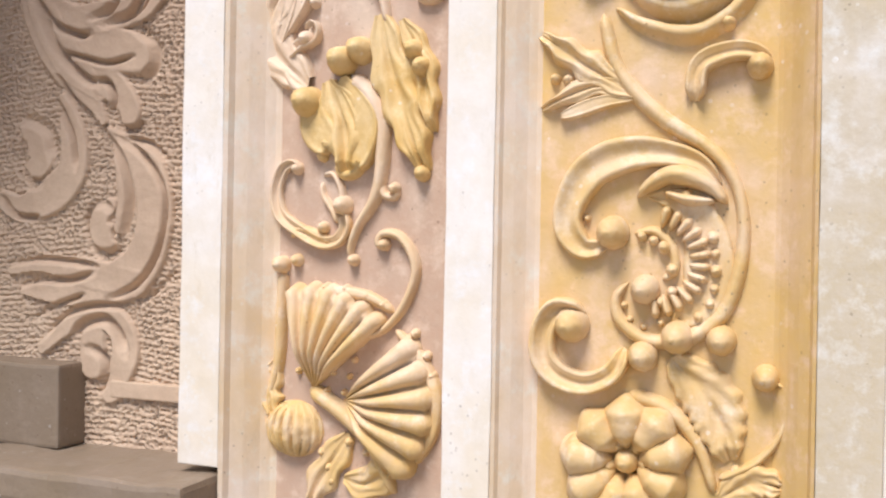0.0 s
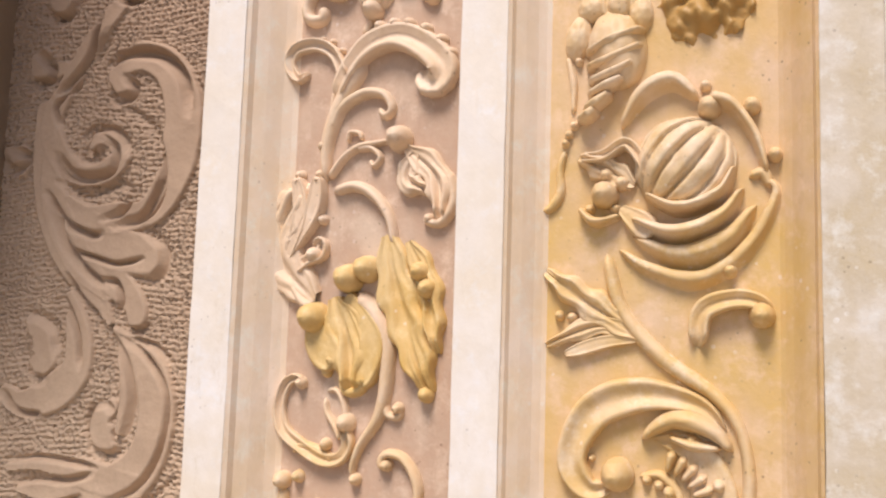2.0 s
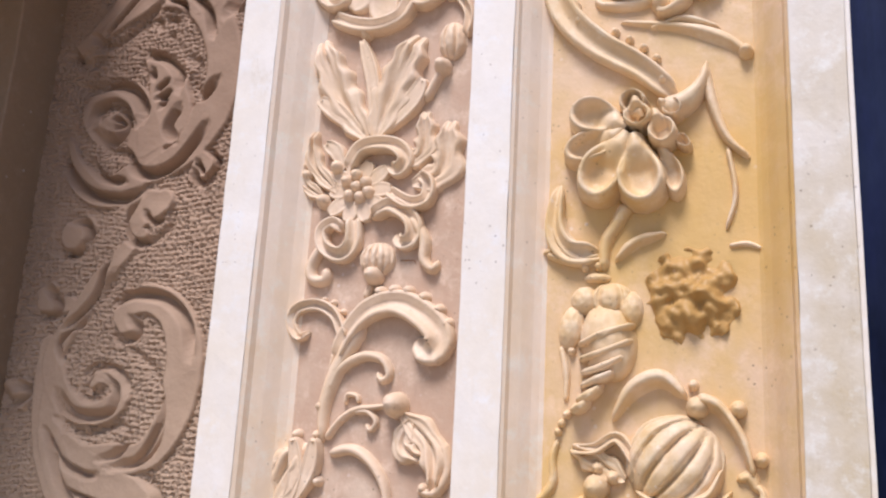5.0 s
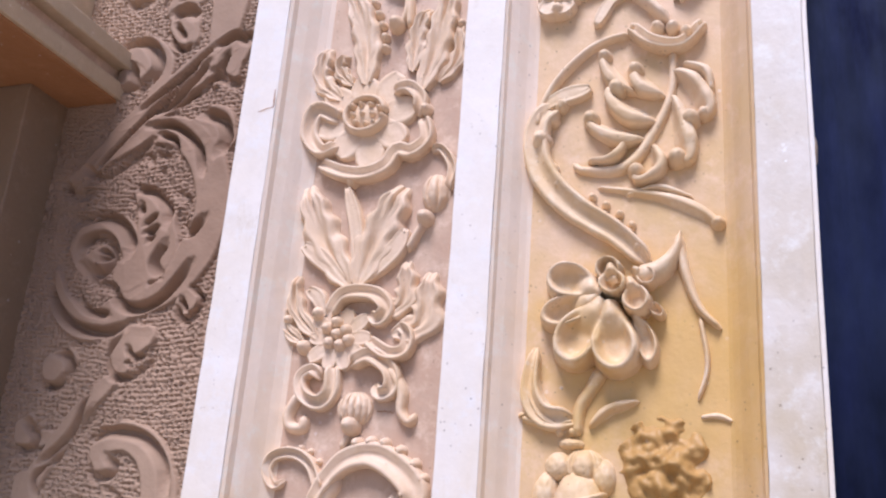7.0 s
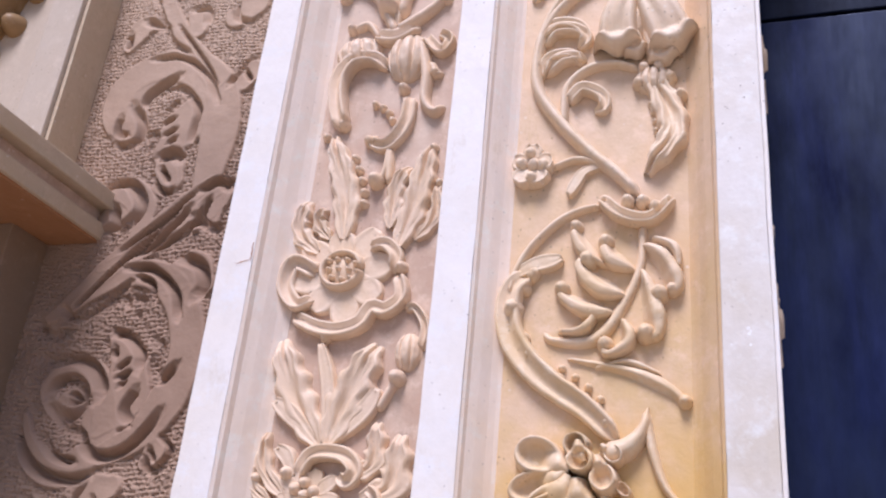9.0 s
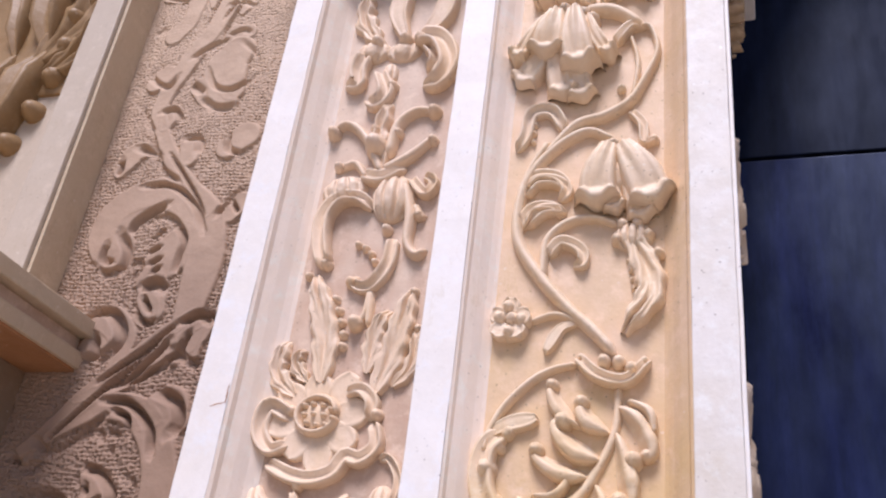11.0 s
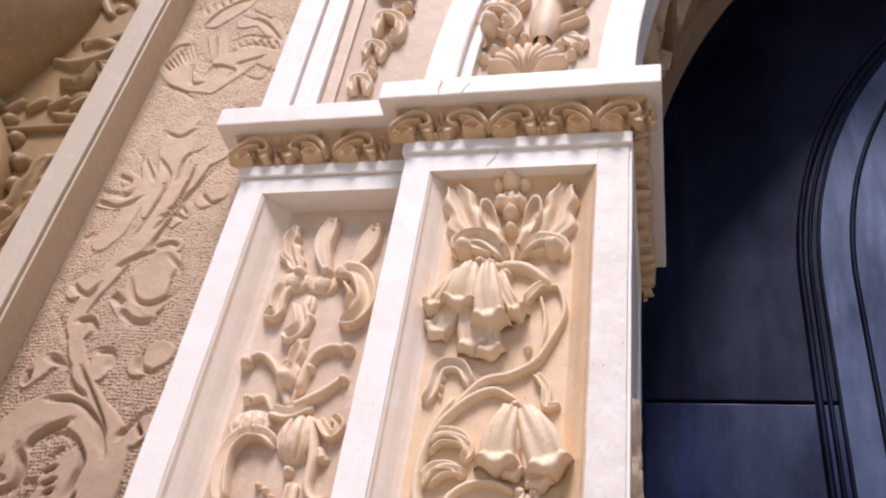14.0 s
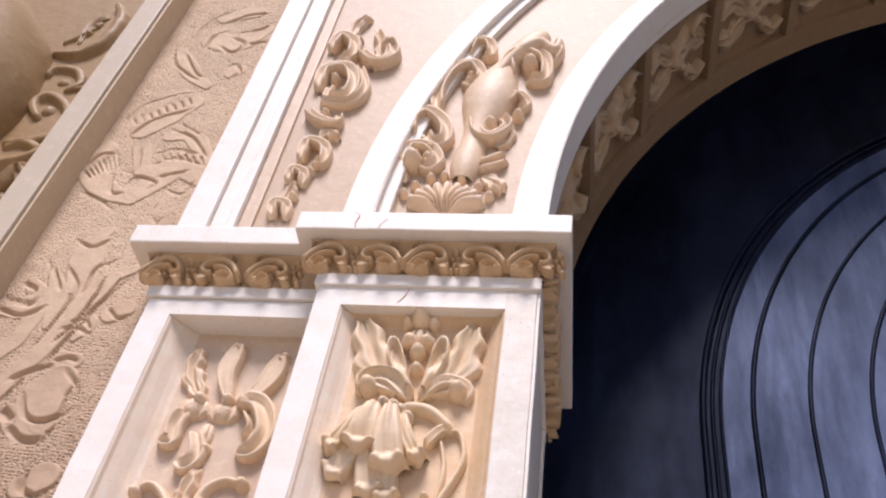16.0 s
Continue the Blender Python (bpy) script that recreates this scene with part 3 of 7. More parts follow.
def ring(r0, r1, a0, a1, y0, y1, steps, edge=0.0):
    """A curved bar: part of a ring round the arch's centre."""
    bm = bmesh.new()
    loops = []
    for i in range(steps + 1):
        a = radians(a0 + (a1 - a0) * i / steps)
        c, s = math.cos(a), math.sin(a)
        loops.append([bm.verts.new((CX + r * c, y, CZ + r * s)) for r, y in ((r0, y0), (r1, y0), (r1, y1), (r0, y1))])
    for p, q in zip(loops, loops[1:]):
        for k in range(4):
            bm.faces.new((p[k], p[(k + 1) % 4], q[(k + 1) % 4], q[k]))
    bm.faces.new(loops[0])
    bm.faces.new(loops[-1][::-1])
    if edge:
        bmesh.ops.recalc_face_normals(bm, faces=bm.faces)
        sharp = [e for e in bm.edges if len(e.link_faces) == 2 and e.calc_face_angle() > 0.6]
        bmesh.ops.bevel(bm, geom=sharp, offset=edge, segments=2, affect="EDGES")
    return bm


arch = thing("archivolt", (0.3, 0.3, 3.927), "limewashed round arch with carved band and coffered underside", "arch")
part("inner_fillet", ring(RAD, RAD + 0.07, 180, 0, 0.0, 0.10, 120, 0.003), WHITE, arch)
part("outer_fillet", ring(RAD + 0.43, RAD + 0.51, 180, 0, 0.0, 0.10, 120, 0.003), WHITE, arch)
part("carved_band", ring(RAD + 0.04, RAD + 0.47, 180, 0, 0.045, 0.12, 120), GROUND_ARCH, arch)
part("band_moulding", ring(RAD + 0.07, RAD + 0.09, 180, 0, 0.022, 0.06, 120, 0.002), WHITE, arch)
part("band_moulding", ring(RAD + 0.40, RAD + 0.43, 180, 0, 0.022, 0.06, 120, 0.002), WHITE, arch)
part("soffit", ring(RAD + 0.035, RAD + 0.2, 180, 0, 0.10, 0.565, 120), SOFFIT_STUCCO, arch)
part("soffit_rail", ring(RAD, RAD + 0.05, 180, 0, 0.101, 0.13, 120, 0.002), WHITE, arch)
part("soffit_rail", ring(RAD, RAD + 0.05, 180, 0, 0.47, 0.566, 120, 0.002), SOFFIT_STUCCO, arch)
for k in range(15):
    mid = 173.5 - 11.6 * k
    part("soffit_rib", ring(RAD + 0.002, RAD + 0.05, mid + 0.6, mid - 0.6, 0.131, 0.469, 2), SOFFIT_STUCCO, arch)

spandrel = thing("spandrel", (-0.2, 0.2, 3.93), "limewashed spandrel wall above the outer capital with carved field", "wall panel")
bm = bmesh.new()
steps, left, right, high = 90, -0.46, 5.76, 7.0
rows = []
for i in range(steps + 1):
    a = radians(180 - 180 * i / steps)
    c, s = math.cos(a), math.sin(a)
    reach = min((high - CZ) / max(s, 1e-6), (CX - left) / max(-c, 1e-6), (right - CX) / max(c, 1e-6))
    rows.append([bm.verts.new((CX + r * c, y, CZ + r * s)) for r in (RAD + 0.50, max(reach, RAD + 0.52)) for y in (0.085, 0.3)])
for p, q in zip(rows, rows[1:]):
    bm.faces.new((p[0], q[0], q[2], p[2]))
    bm.faces.new((p[1], p[3], q[3], q[1]))
part("spandrel_face", bm, GROUND_ARCH, spandrel)
part("spandrel_edge", slab((-0.45, 0.05, 3.93), (-0.372, 0.30, 7.0), 0.004, 40, 0.0012), WHITE, spandrel)
part("spandrel_edge", slab((-0.371, 0.066, 3.93), (-0.325, 0.30, 7.0), 0.004, 40, 0.001), WHITE, spandrel)
part("spandrel_edge", slab((-0.324, 0.056, 3.93), (-0.300, 0.30, 7.0), 0.004, 40, 0.001), WHITE, spandrel)
part("spandrel_edge", slab((-0.299, 0.074, 3.93), (-0.262, 0.30, 7.0), 0.004, 40, 0.001), GROUND_OUTER, spandrel)
tagged(part("wall_above", slab((-9, 0.09, 6.95), (9, 0.75, 7.6), 0), WHITE), "plain limewashed wall above the arch", "wall", kind="structure")
ARCH = Field(0.045, RELIEF_OUTER, arch, 1.4)
SPANDREL = Field(0.085, RELIEF_OUTER, spandrel, 1.4)

# ---- dark door behind the arch ----
door = thing("arched_door", (2.65, 0.8, 0), "dark blue-black painted timber door with curved mouldings", "door")
part("door_leaf", slab((0.3, 0.75, 0.0), (5.0, 0.85, 3.557), 0.004), LEAF_LIT, door)
part("door_head", slab((0.3, 0.748, 3.565), (5.0, 0.85, 6.4), 0.004), DARK, door)
part("rebate", ring(RAD - 0.002, RAD + 0.2, 180, 0, 0.568, 0.745, 100), DARK, door)
part("rebate", slab((0.44, 0.573, 0), (0.512, 0.745, 3.92), 0), DARK, door)


def arched_bar(r, wide, out):
    """One bar that rises, rounds the arch and comes down again, standing proud of the door's face."""
    path = [(CX - r, 0.02, -1, 0), (CX - r, CZ, -1, 0)]
    path += [(CX + r * math.cos(a), CZ + r * math.sin(a), math.cos(a), math.sin(a)) for a in np.linspace(math.pi, 0, 91)[1:-1]]
    path += [(CX + r, CZ, 1, 0), (CX + r, 0.02, 1, 0)]
    outline = [(0.0, 0.0), (0.15, 0.7), (0.4, 1.0), (0.7, 0.9), (0.9, 0.5), (1.0, 0.0)]
    verts = [(x - dx * wide * a, 0.7490 - out * o, z - dz * wide * a) for x, z, dx, dz in path for a, o in outline]
    return verts, grid_faces(len(path), len(outline))


def arched_panel(r, y0, y1):
    """A round-headed board: upright sides below the springing, a half circle above."""
    bm = bmesh.new()
    rim = [(CX - r, 0.02)] + [(CX + r * math.cos(a), CZ + r * math.sin(a)) for a in np.linspace(math.pi, 0, 91)] + [(CX + r, 0.02)]
    faces = [[bm.verts.new((x, y, z)) for x, z in rim] for y in (y0, y1)]
    bm.faces.new(faces[0])
    bm.faces.new(faces[1][::-1])
    for i in range(len(rim)):
        k = (i + 1) % len(rim)
        bm.faces.new((faces[0][i], faces[1][i], faces[1][k], faces[0][k]))
    return bm


# Daylight on the middle of the door is put into this panel's colour.
part("inner_panel", arched_panel(1.655, 0.7455, 0.7475), PANEL_LIT, door, "round-headed panel, its daylit blue-grey put into the paint")
for r, wide, out in ((1.72, 0.022, 0.020), (1.690, 0.014, 0.014), (1.665, 0.012, 0.010), (1.578, 0.018, 0.014), (1.418, 0.016, 0.012), (1.25, 0.016, 0.012)):
    v, f = arched_bar(r, wide, out)
    under(mesh_object("curved_moulding", v, f, DARK), door)

# ---- capitals ----


def capital(name, x0, x1, y, deep, top, flare, run_right):
    """Abacus, carved hollow and astragal; x0..x1 and y are the shaft's faces, run_right carries it along the jamb."""
    cap = thing(name, ((x0 + x1) / 2, y + 0.2, top - 0.18), "weathered stucco capital carved with leaf scrolls browned for their shade", "capital", "capitals")
    r = flare if run_right else 0.0
    back = 0.57 if run_right else 0.297
    part("abacus", slab((x0 - flare, y - flare, top - 0.060), (x1 + r, back, top), 0.004, 12, 0.0016), WHITE, cap)
    bm = bmesh.new()
    levels = [(top - 0.142, 0.004), (top - 0.120, 0.003), (top - 0.098, 0.008), (top - 0.080, 0.020), (top - 0.061, 0.038)]
    loops = [[bm.verts.new(p) for p in ((x0 - o, back, z), (x0 - o, y - o, z), (x1 + (o if run_right else 0), y - o, z), (x1 + (o if run_right else 0), back, z))] for z, o in levels]
    for p, q in zip(loops, loops[1:]):
        for k in range(3):
            bm.faces.new((p[k], p[k + 1], q[k + 1], q[k]))
    part("carved_hollow", bm, CAPITAL_RELIEF, cap)
    part("astragal", slab((x0 - 0.010, y - 0.009, top - 0.178), (x1 + (0.008 if run_right else 0), back, top - 0.143), 0.004, 12, 0.0014), WHITE, cap)
    return cap


cap_in = capital("inner_capital", 0.0, 0.5, 0.0, 0.57, 3.925, 0.072, True)
cap_out = capital("outer_capital", -0.43, -0.002, 0.055, 0.3, 3.925, 0.075, False)


def capital_leaves(cap, x0, x1, ground, z, turns):
    """Alternating leaf scrolls, fruit and small heads of beads along one face."""
    field = Field(ground, CAPITAL_RELIEF, cap, 1.35)
    n = max(2, round((x1 - x0) / 0.13))
    step = (x1 - x0) / n
    for k in range(n):
        c = x0 + step * (k + 0.5)
        s = 1 if k % 2 else -1
        motif("leaf_scroll", field)
        q = [0.006 * noise.noise((k * 3.7 + m, ground * 9, 1.5)) for m in range(4)]
        tube([(c + s * 0.060, z - 0.032), (c + s * 0.036, z + 0.004 + q[0]), (c + s * 0.004, z + 0.024 + q[1]), (c - s * 0.028, z + 0.016), (c - s * 0.038, z - 0.008 + q[2]), (c - s * 0.022, z - 0.016), (c - s * 0.012, z - 0.004)], 0.010, 0.006, 0.026)
        tube([(c + s * 0.052, z - 0.036), (c + s * 0.026, z - 0.006 + q[1]), (c + s * 0.002, z + 0.006), (c - s * 0.018, z + 0.004 + q[3])], 0.005, 0.006, 0.022)
        petal([(c + s * 0.050, z - 0.034), (c + s * 0.026, z - 0.028 + q[2]), (c - s * 0.004, z - 0.034)], 0.013, 0.028)
        petal([(c + s * 0.044, z + 0.000), (c + s * 0.036, z + 0.022), (c + s * 0.020 + q[0], z + 0.036)], 0.011, 0.030)
        leaf([(c - s * 0.022, z - 0.016), (c - s * 0.034, z - 0.030), (c - s * 0.048, z - 0.034 + q[3])], 0.010, 0.026, 1)
        beads(0.0090, [(c - s * 0.024, z - 0.001), (c + s * 0.004, z - 0.008 + q[0])])
        beads(0.0125, [(c - s * 0.058, z + 0.022 + q[1])])
        beads(0.0085, [(c - s * 0.066, z + 0.002), (c - s * 0.050, z + 0.004), (c - s * 0.058, z - 0.014 + q[2]), (c - s * 0.066, z - 0.032)])
    return n


capital_leaves(cap_in, -0.045, 0.545, -0.006, 3.822, 0)
capital_leaves(cap_out, -0.475, -0.07, 0.049, 3.822, 0)
front = [o for o in cap_in.children if o.name.startswith("leaf_scroll")]
for o in front:
    turned = o.copy()
    scene.collection.objects.link(turned)
    under(turned, cap_in)
    turned.matrix_basis = pose(0.498, 0.06, 0, 0, 0, 90) @ Matrix.Diagonal((1.0, 1.05, 1.0, 1.0))
    for piece in list(o.children):
        twin = piece.copy()
        scene.collection.objects.link(twin)
        twin.parent = turned
        twin.matrix_parent_inverse = Matrix.Identity(4)



def crack(pts, y, owner):
    """A fine dark crack: a thin sunk-looking line of shade-coloured grout, on a face."""
    line, length = smooth_line(pts, 16)
    verts = []
    for i, (x, z) in enumerate(line):
        w = 0.0011 * (1.1 - abs(i / 15 - 0.4)) * (1 + 0.5 * noise.noise((x * 300, z * 300, 0)))
        j = 0.0022 * noise.noise((x * 220, z * 220, 7.0))
        verts += [(x + j - w, y, z + j), (x + j, y - 0.0006, z + j + w), (x + j + w, y, z + j)]
    return under(mesh_object("crack", verts, grid_faces(16, 3), SOFFIT), owner)


crack([(0.073, 3.867), (0.071, 3.890), (0.076, 3.912), (0.060, 3.923)], -0.0732, cap_in)
crack([(0.128, 3.867), (0.131, 3.880), (0.145, 3.900)], -0.0732, cap_in)
crack([(0.190, 3.700), (0.205, 3.722), (0.212, 3.746)], -0.0008, inner)
crack([(-0.395, 2.621), (-0.375, 2.627), (-0.364, 2.629)], 0.0538, outer)
crack([(-0.366, 2.628), (-0.365, 2.645), (-0.366, 2.662)], 0.0538, outer)
crack([(-0.143, 2.112), (-0.130, 2.113), (-0.116, 2.110)], 0.1240, outer)

# ---- aedicule beside the portal: shelf cornice, pedestal, ledge ----
shelf = thing("shelf_cornice", (-1.6, 0.0, 2.73), "moulded stucco cornice with brown painted underside projecting from wall", "cornice")
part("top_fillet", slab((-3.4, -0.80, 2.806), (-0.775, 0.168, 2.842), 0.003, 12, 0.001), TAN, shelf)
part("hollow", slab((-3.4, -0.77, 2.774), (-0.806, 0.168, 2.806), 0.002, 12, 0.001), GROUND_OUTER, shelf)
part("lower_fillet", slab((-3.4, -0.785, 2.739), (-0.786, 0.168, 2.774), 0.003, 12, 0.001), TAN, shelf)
part("underside", slab((-3.38, -0.77, 2.733), (-0.795, 0.160, 2.739), 0), SOFFIT, shelf)
# Base added mostly out of view, to shade the wall beside it.
aedicule = tagged(part("aedicule_base", slab((-3.2, -0.55, 0), (-1.25, 0.168, 2.732), 0.01, 20, 0.002), SHADED_BROWN), "brown stucco base carrying the cornice, added to shade the wall", "base")
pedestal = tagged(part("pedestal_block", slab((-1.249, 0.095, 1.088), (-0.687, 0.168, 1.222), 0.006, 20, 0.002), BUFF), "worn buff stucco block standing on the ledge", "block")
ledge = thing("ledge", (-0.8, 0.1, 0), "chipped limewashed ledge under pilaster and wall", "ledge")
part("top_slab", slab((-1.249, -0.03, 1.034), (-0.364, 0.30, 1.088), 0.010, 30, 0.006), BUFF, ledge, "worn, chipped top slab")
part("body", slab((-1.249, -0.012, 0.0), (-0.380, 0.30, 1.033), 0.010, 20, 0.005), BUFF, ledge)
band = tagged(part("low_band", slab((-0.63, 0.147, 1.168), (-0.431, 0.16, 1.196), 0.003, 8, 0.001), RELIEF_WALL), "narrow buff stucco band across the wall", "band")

# ---- carved ornament ----
motif("shell_motif", OUTER)
fan((-0.244, 1.211), 0.1604, 41, 106, 6)
fan((-0.196, 1.199), 0.1487, -50, 46, 6)
melon((-0.275, 1.152), 0.0476, 0.0420, 0, 9)
tube([(-0.249, 1.213), (-0.194, 1.180), (-0.149, 1.140), (-0.113, 1.073)], 0.0127, 0.0081, 0.0127)
tube([(-0.297, 1.382), (-0.299, 1.316), (-0.302, 1.250), (-0.314, 1.200), (-0.311, 1.167)], 0.0086, 0.0067, 0.0095)
beads(0.0072, [(-0.227, 1.123), (-0.215, 1.102), (-0.210, 1.082), (-0.184, 1.141), (-0.157, 1.128), (-0.243, 1.164)])
beads(0.0076, [(-0.252, 1.357), (-0.224, 1.361), (-0.193, 1.359), (-0.159, 1.351), (-0.134, 1.339), (-0.086, 1.300), (-0.068, 1.270), (-0.059, 1.243), (-0.061, 1.206), (-0.073, 1.169), (-0.093, 1.137)])
leaf([(-0.184, 1.153), (-0.228, 1.084), (-0.245, 1.042)], 0.0270, 0.0126, 2)
leaf([(-0.305, 1.250), (-0.319, 1.208), (-0.304, 1.167)], 0.0247, 0.0133, 2)
leaf([(-0.192, 1.088), (-0.156, 1.084), (-0.114, 1.112)], 0.0291, 0.0137, 2)
ribbon([(-0.292, 1.327), (-0.235, 1.349), (-0.163, 1.347), (-0.119, 1.328)], [0.0072, 0.0134, 0.0134, 0.0072], 0.0161, LEAN)
ribbon([(-0.118, 1.305), (-0.077, 1.258), (-0.057, 1.209), (-0.063, 1.162), (-0.084, 1.117)], [0.0072, 0.0134, 0.0152, 0.0134, 0.0072], 0.0161, LEAN)
beads(0.0054, [(-0.269, 1.237), (-0.265, 1.256), (-0.261, 1.275), (-0.256, 1.293), (-0.252, 1.312)])
beads(0.0054, [(-0.245, 1.223), (-0.239, 1.248), (-0.233, 1.272), (-0.227, 1.297), (-0.220, 1.322)])
beads(0.0054, [(-0.222, 1.212), (-0.214, 1.238), (-0.205, 1.264), (-0.197, 1.290), (-0.189, 1.315)])
beads(0.0054, [(-0.195, 1.210), (-0.187, 1.234), (-0.179, 1.258), (-0.170, 1.281), (-0.162, 1.305)])
beads(0.0054, [(-0.173, 1.216), (-0.157, 1.231), (-0.141, 1.246), (-0.125, 1.261), (-0.109, 1.276)])
beads(0.0054, [(-0.168, 1.192), (-0.148, 1.206), (-0.127, 1.220), (-0.107, 1.233), (-0.087, 1.246)])
beads(0.0054, [(-0.168, 1.177), (-0.145, 1.184), (-0.122, 1.192), (-0.100, 1.200), (-0.078, 1.208)])
beads(0.0054, [(-0.172, 1.164), (-0.151, 1.165), (-0.130, 1.166), (-0.110, 1.167), (-0.090, 1.168)])
motif("scroll", OUTER)
tube([(-0.132, 1.418), (-0.144, 1.426), (-0.136, 1.439), (-0.112, 1.436), (-0.092, 1.411), (-0.087, 1.380), (-0.105, 1.336), (-0.135, 1.303), (-0.169, 1.290)], 0.0068, 0.0051, 0.0102)
beads(0.0093, [(-0.135, 1.424), (-0.276, 1.533), (-0.232, 1.447), (-0.121, 1.503), (-0.183, 1.401)])
beads(0.0133, [(-0.299, 1.392)])
beads(0.0095, [(-0.274, 1.399)])
channel([(-0.269, 1.526), (-0.283, 1.540), (-0.300, 1.530), (-0.309, 1.497), (-0.300, 1.465), (-0.272, 1.444), (-0.235, 1.426), (-0.208, 1.429), (-0.196, 1.449), (-0.202, 1.471)], 0.0063, 0.0090, 0.0108)
tube([(-0.185, 1.401), (-0.188, 1.417), (-0.177, 1.449), (-0.151, 1.489), (-0.141, 1.536), (-0.142, 1.592), (-0.159, 1.632), (-0.190, 1.665)], 0.0045, 0.0135, 0.0126)
tube([(-0.115, 1.501), (-0.121, 1.491), (-0.137, 1.495), (-0.143, 1.517), (-0.141, 1.552)], 0.0051, 0.0068, 0.0077)
tube([(-0.236, 1.513), (-0.232, 1.493), (-0.218, 1.473), (-0.208, 1.453)], 0.0036, 0.0054, 0.0072)
tube([(-0.234, 1.522), (-0.219, 1.525), (-0.205, 1.505), (-0.200, 1.473)], 0.0036, 0.0054, 0.0072)
tube([(-0.286, 1.432), (-0.272, 1.444), (-0.249, 1.440), (-0.217, 1.425)], 0.0045, 0.0063, 0.0072)
beads(0.0144, [(-0.200, 1.479)])
motif("calyx_flower", OUTER)
leaf([(-0.226, 1.659), (-0.198, 1.593), (-0.192, 1.525)], 0.0392, 0.0221, 2)
leaf([(-0.253, 1.644), (-0.243, 1.599), (-0.219, 1.558)], 0.0306, 0.0180, 1)
leaf([(-0.203, 1.662), (-0.162, 1.600), (-0.174, 1.529)], 0.0221, 0.0187, 1)
tube([(-0.210, 1.541), (-0.201, 1.523), (-0.179, 1.529), (-0.169, 1.553)], 0.0068, 0.0068, 0.0102)
beads(0.0216, [(-0.204, 1.686)])
beads(0.0198, [(-0.176, 1.700)])
beads(0.0234, [(-0.257, 1.628)])
tube([(-0.270, 1.600), (-0.247, 1.570), (-0.233, 1.542)], 0.0090, 0.0054, 0.0090)
beads(0.0085, [(-0.235, 1.550)])
leaf([(-0.145, 1.750), (-0.125, 1.662), (-0.075, 1.528)], 0.0358, 0.0187, 4)
leaf([(-0.113, 1.740), (-0.084, 1.684), (-0.064, 1.582)], 0.0221, 0.0153, 3)
beads(0.0119, [(-0.079, 1.524)])
beads(0.0153, [(-0.093, 1.696), (-0.081, 1.672)])
motif("acanthus_plume", OUTER)
leaf([(-0.259, 1.653), (-0.327, 1.729), (-0.282, 1.831)], 0.0420, 0.0180, 5)
leaf([(-0.306, 1.713), (-0.285, 1.781), (-0.293, 1.840)], 0.0143, 0.0190, 1)
leaf([(-0.302, 1.722), (-0.266, 1.785), (-0.257, 1.840)], 0.0143, 0.0190, 1)
leaf([(-0.319, 1.746), (-0.334, 1.784), (-0.322, 1.804)], 0.0114, 0.0152, 1)
channel([(-0.296, 1.697), (-0.273, 1.714), (-0.251, 1.723), (-0.252, 1.741), (-0.265, 1.731)], 0.0086, 0.0067, 0.0114)
beads(0.0086, [(-0.293, 1.842), (-0.259, 1.842), (-0.258, 1.885), (-0.252, 1.774), (-0.323, 1.797)])
beads(0.0133, [(-0.262, 1.721)])
tube([(-0.237, 1.815), (-0.202, 1.823), (-0.169, 1.807), (-0.145, 1.775), (-0.135, 1.734)], 0.0081, 0.0063, 0.0108)
tube([(-0.251, 1.832), (-0.251, 1.891), (-0.231, 1.951), (-0.195, 2.011)], 0.0076, 0.0133, 0.0114)
tube([(-0.299, 1.680), (-0.283, 1.656), (-0.263, 1.641)], 0.0054, 0.0090, 0.0108)
motif("frond_scroll", OUTER)
channel([(-0.239, 1.952), (-0.221, 1.995), (-0.187, 2.033), (-0.142, 2.045), (-0.100, 2.028), (-0.068, 1.997), (-0.074, 1.972), (-0.093, 1.975), (-0.097, 1.992)], 0.0117, 0.0216, 0.0180)
channel([(-0.225, 1.988), (-0.244, 2.026), (-0.274, 2.043), (-0.308, 2.038), (-0.319, 2.016), (-0.304, 1.992), (-0.288, 2.002)], 0.0090, 0.0060, 0.0120)
beads(0.0105, [(-0.170, 2.062), (-0.147, 2.064), (-0.124, 2.062), (-0.097, 2.052), (-0.072, 2.033), (-0.058, 2.012)])
beads(0.0057, [(-0.303, 2.044), (-0.289, 2.050), (-0.267, 2.052), (-0.250, 2.047), (-0.233, 2.032)])
tube([(-0.245, 1.908), (-0.228, 1.943), (-0.192, 1.963), (-0.160, 1.958), (-0.147, 1.936), (-0.158, 1.926), (-0.168, 1.939)], 0.0081, 0.0054, 0.0108)
tube([(-0.245, 1.836), (-0.223, 1.865), (-0.197, 1.882), (-0.169, 1.886), (-0.138, 1.890)], 0.0057, 0.0038, 0.0095)
tube([(-0.201, 1.878), (-0.178, 1.879), (-0.163, 1.865), (-0.172, 1.852), (-0.180, 1.862)], 0.0047, 0.0038, 0.0085)
tube([(-0.217, 1.889), (-0.214, 1.904), (-0.198, 1.902), (-0.195, 1.891)], 0.0036, 0.0036, 0.0072)
tube([(-0.242, 1.969), (-0.245, 1.943), (-0.246, 1.926)], 0.0048, 0.0029, 0.0076)
motif("drooping_bud", OUTER)
beads(0.0198, [(-0.132, 1.890)])
leaf([(-0.122, 1.877), (-0.073, 1.832), (-0.064, 1.768)], 0.0255, 0.0170, 2)
leaf([(-0.106, 1.869), (-0.117, 1.832), (-0.085, 1.812)], 0.0216, 0.0162, 2)
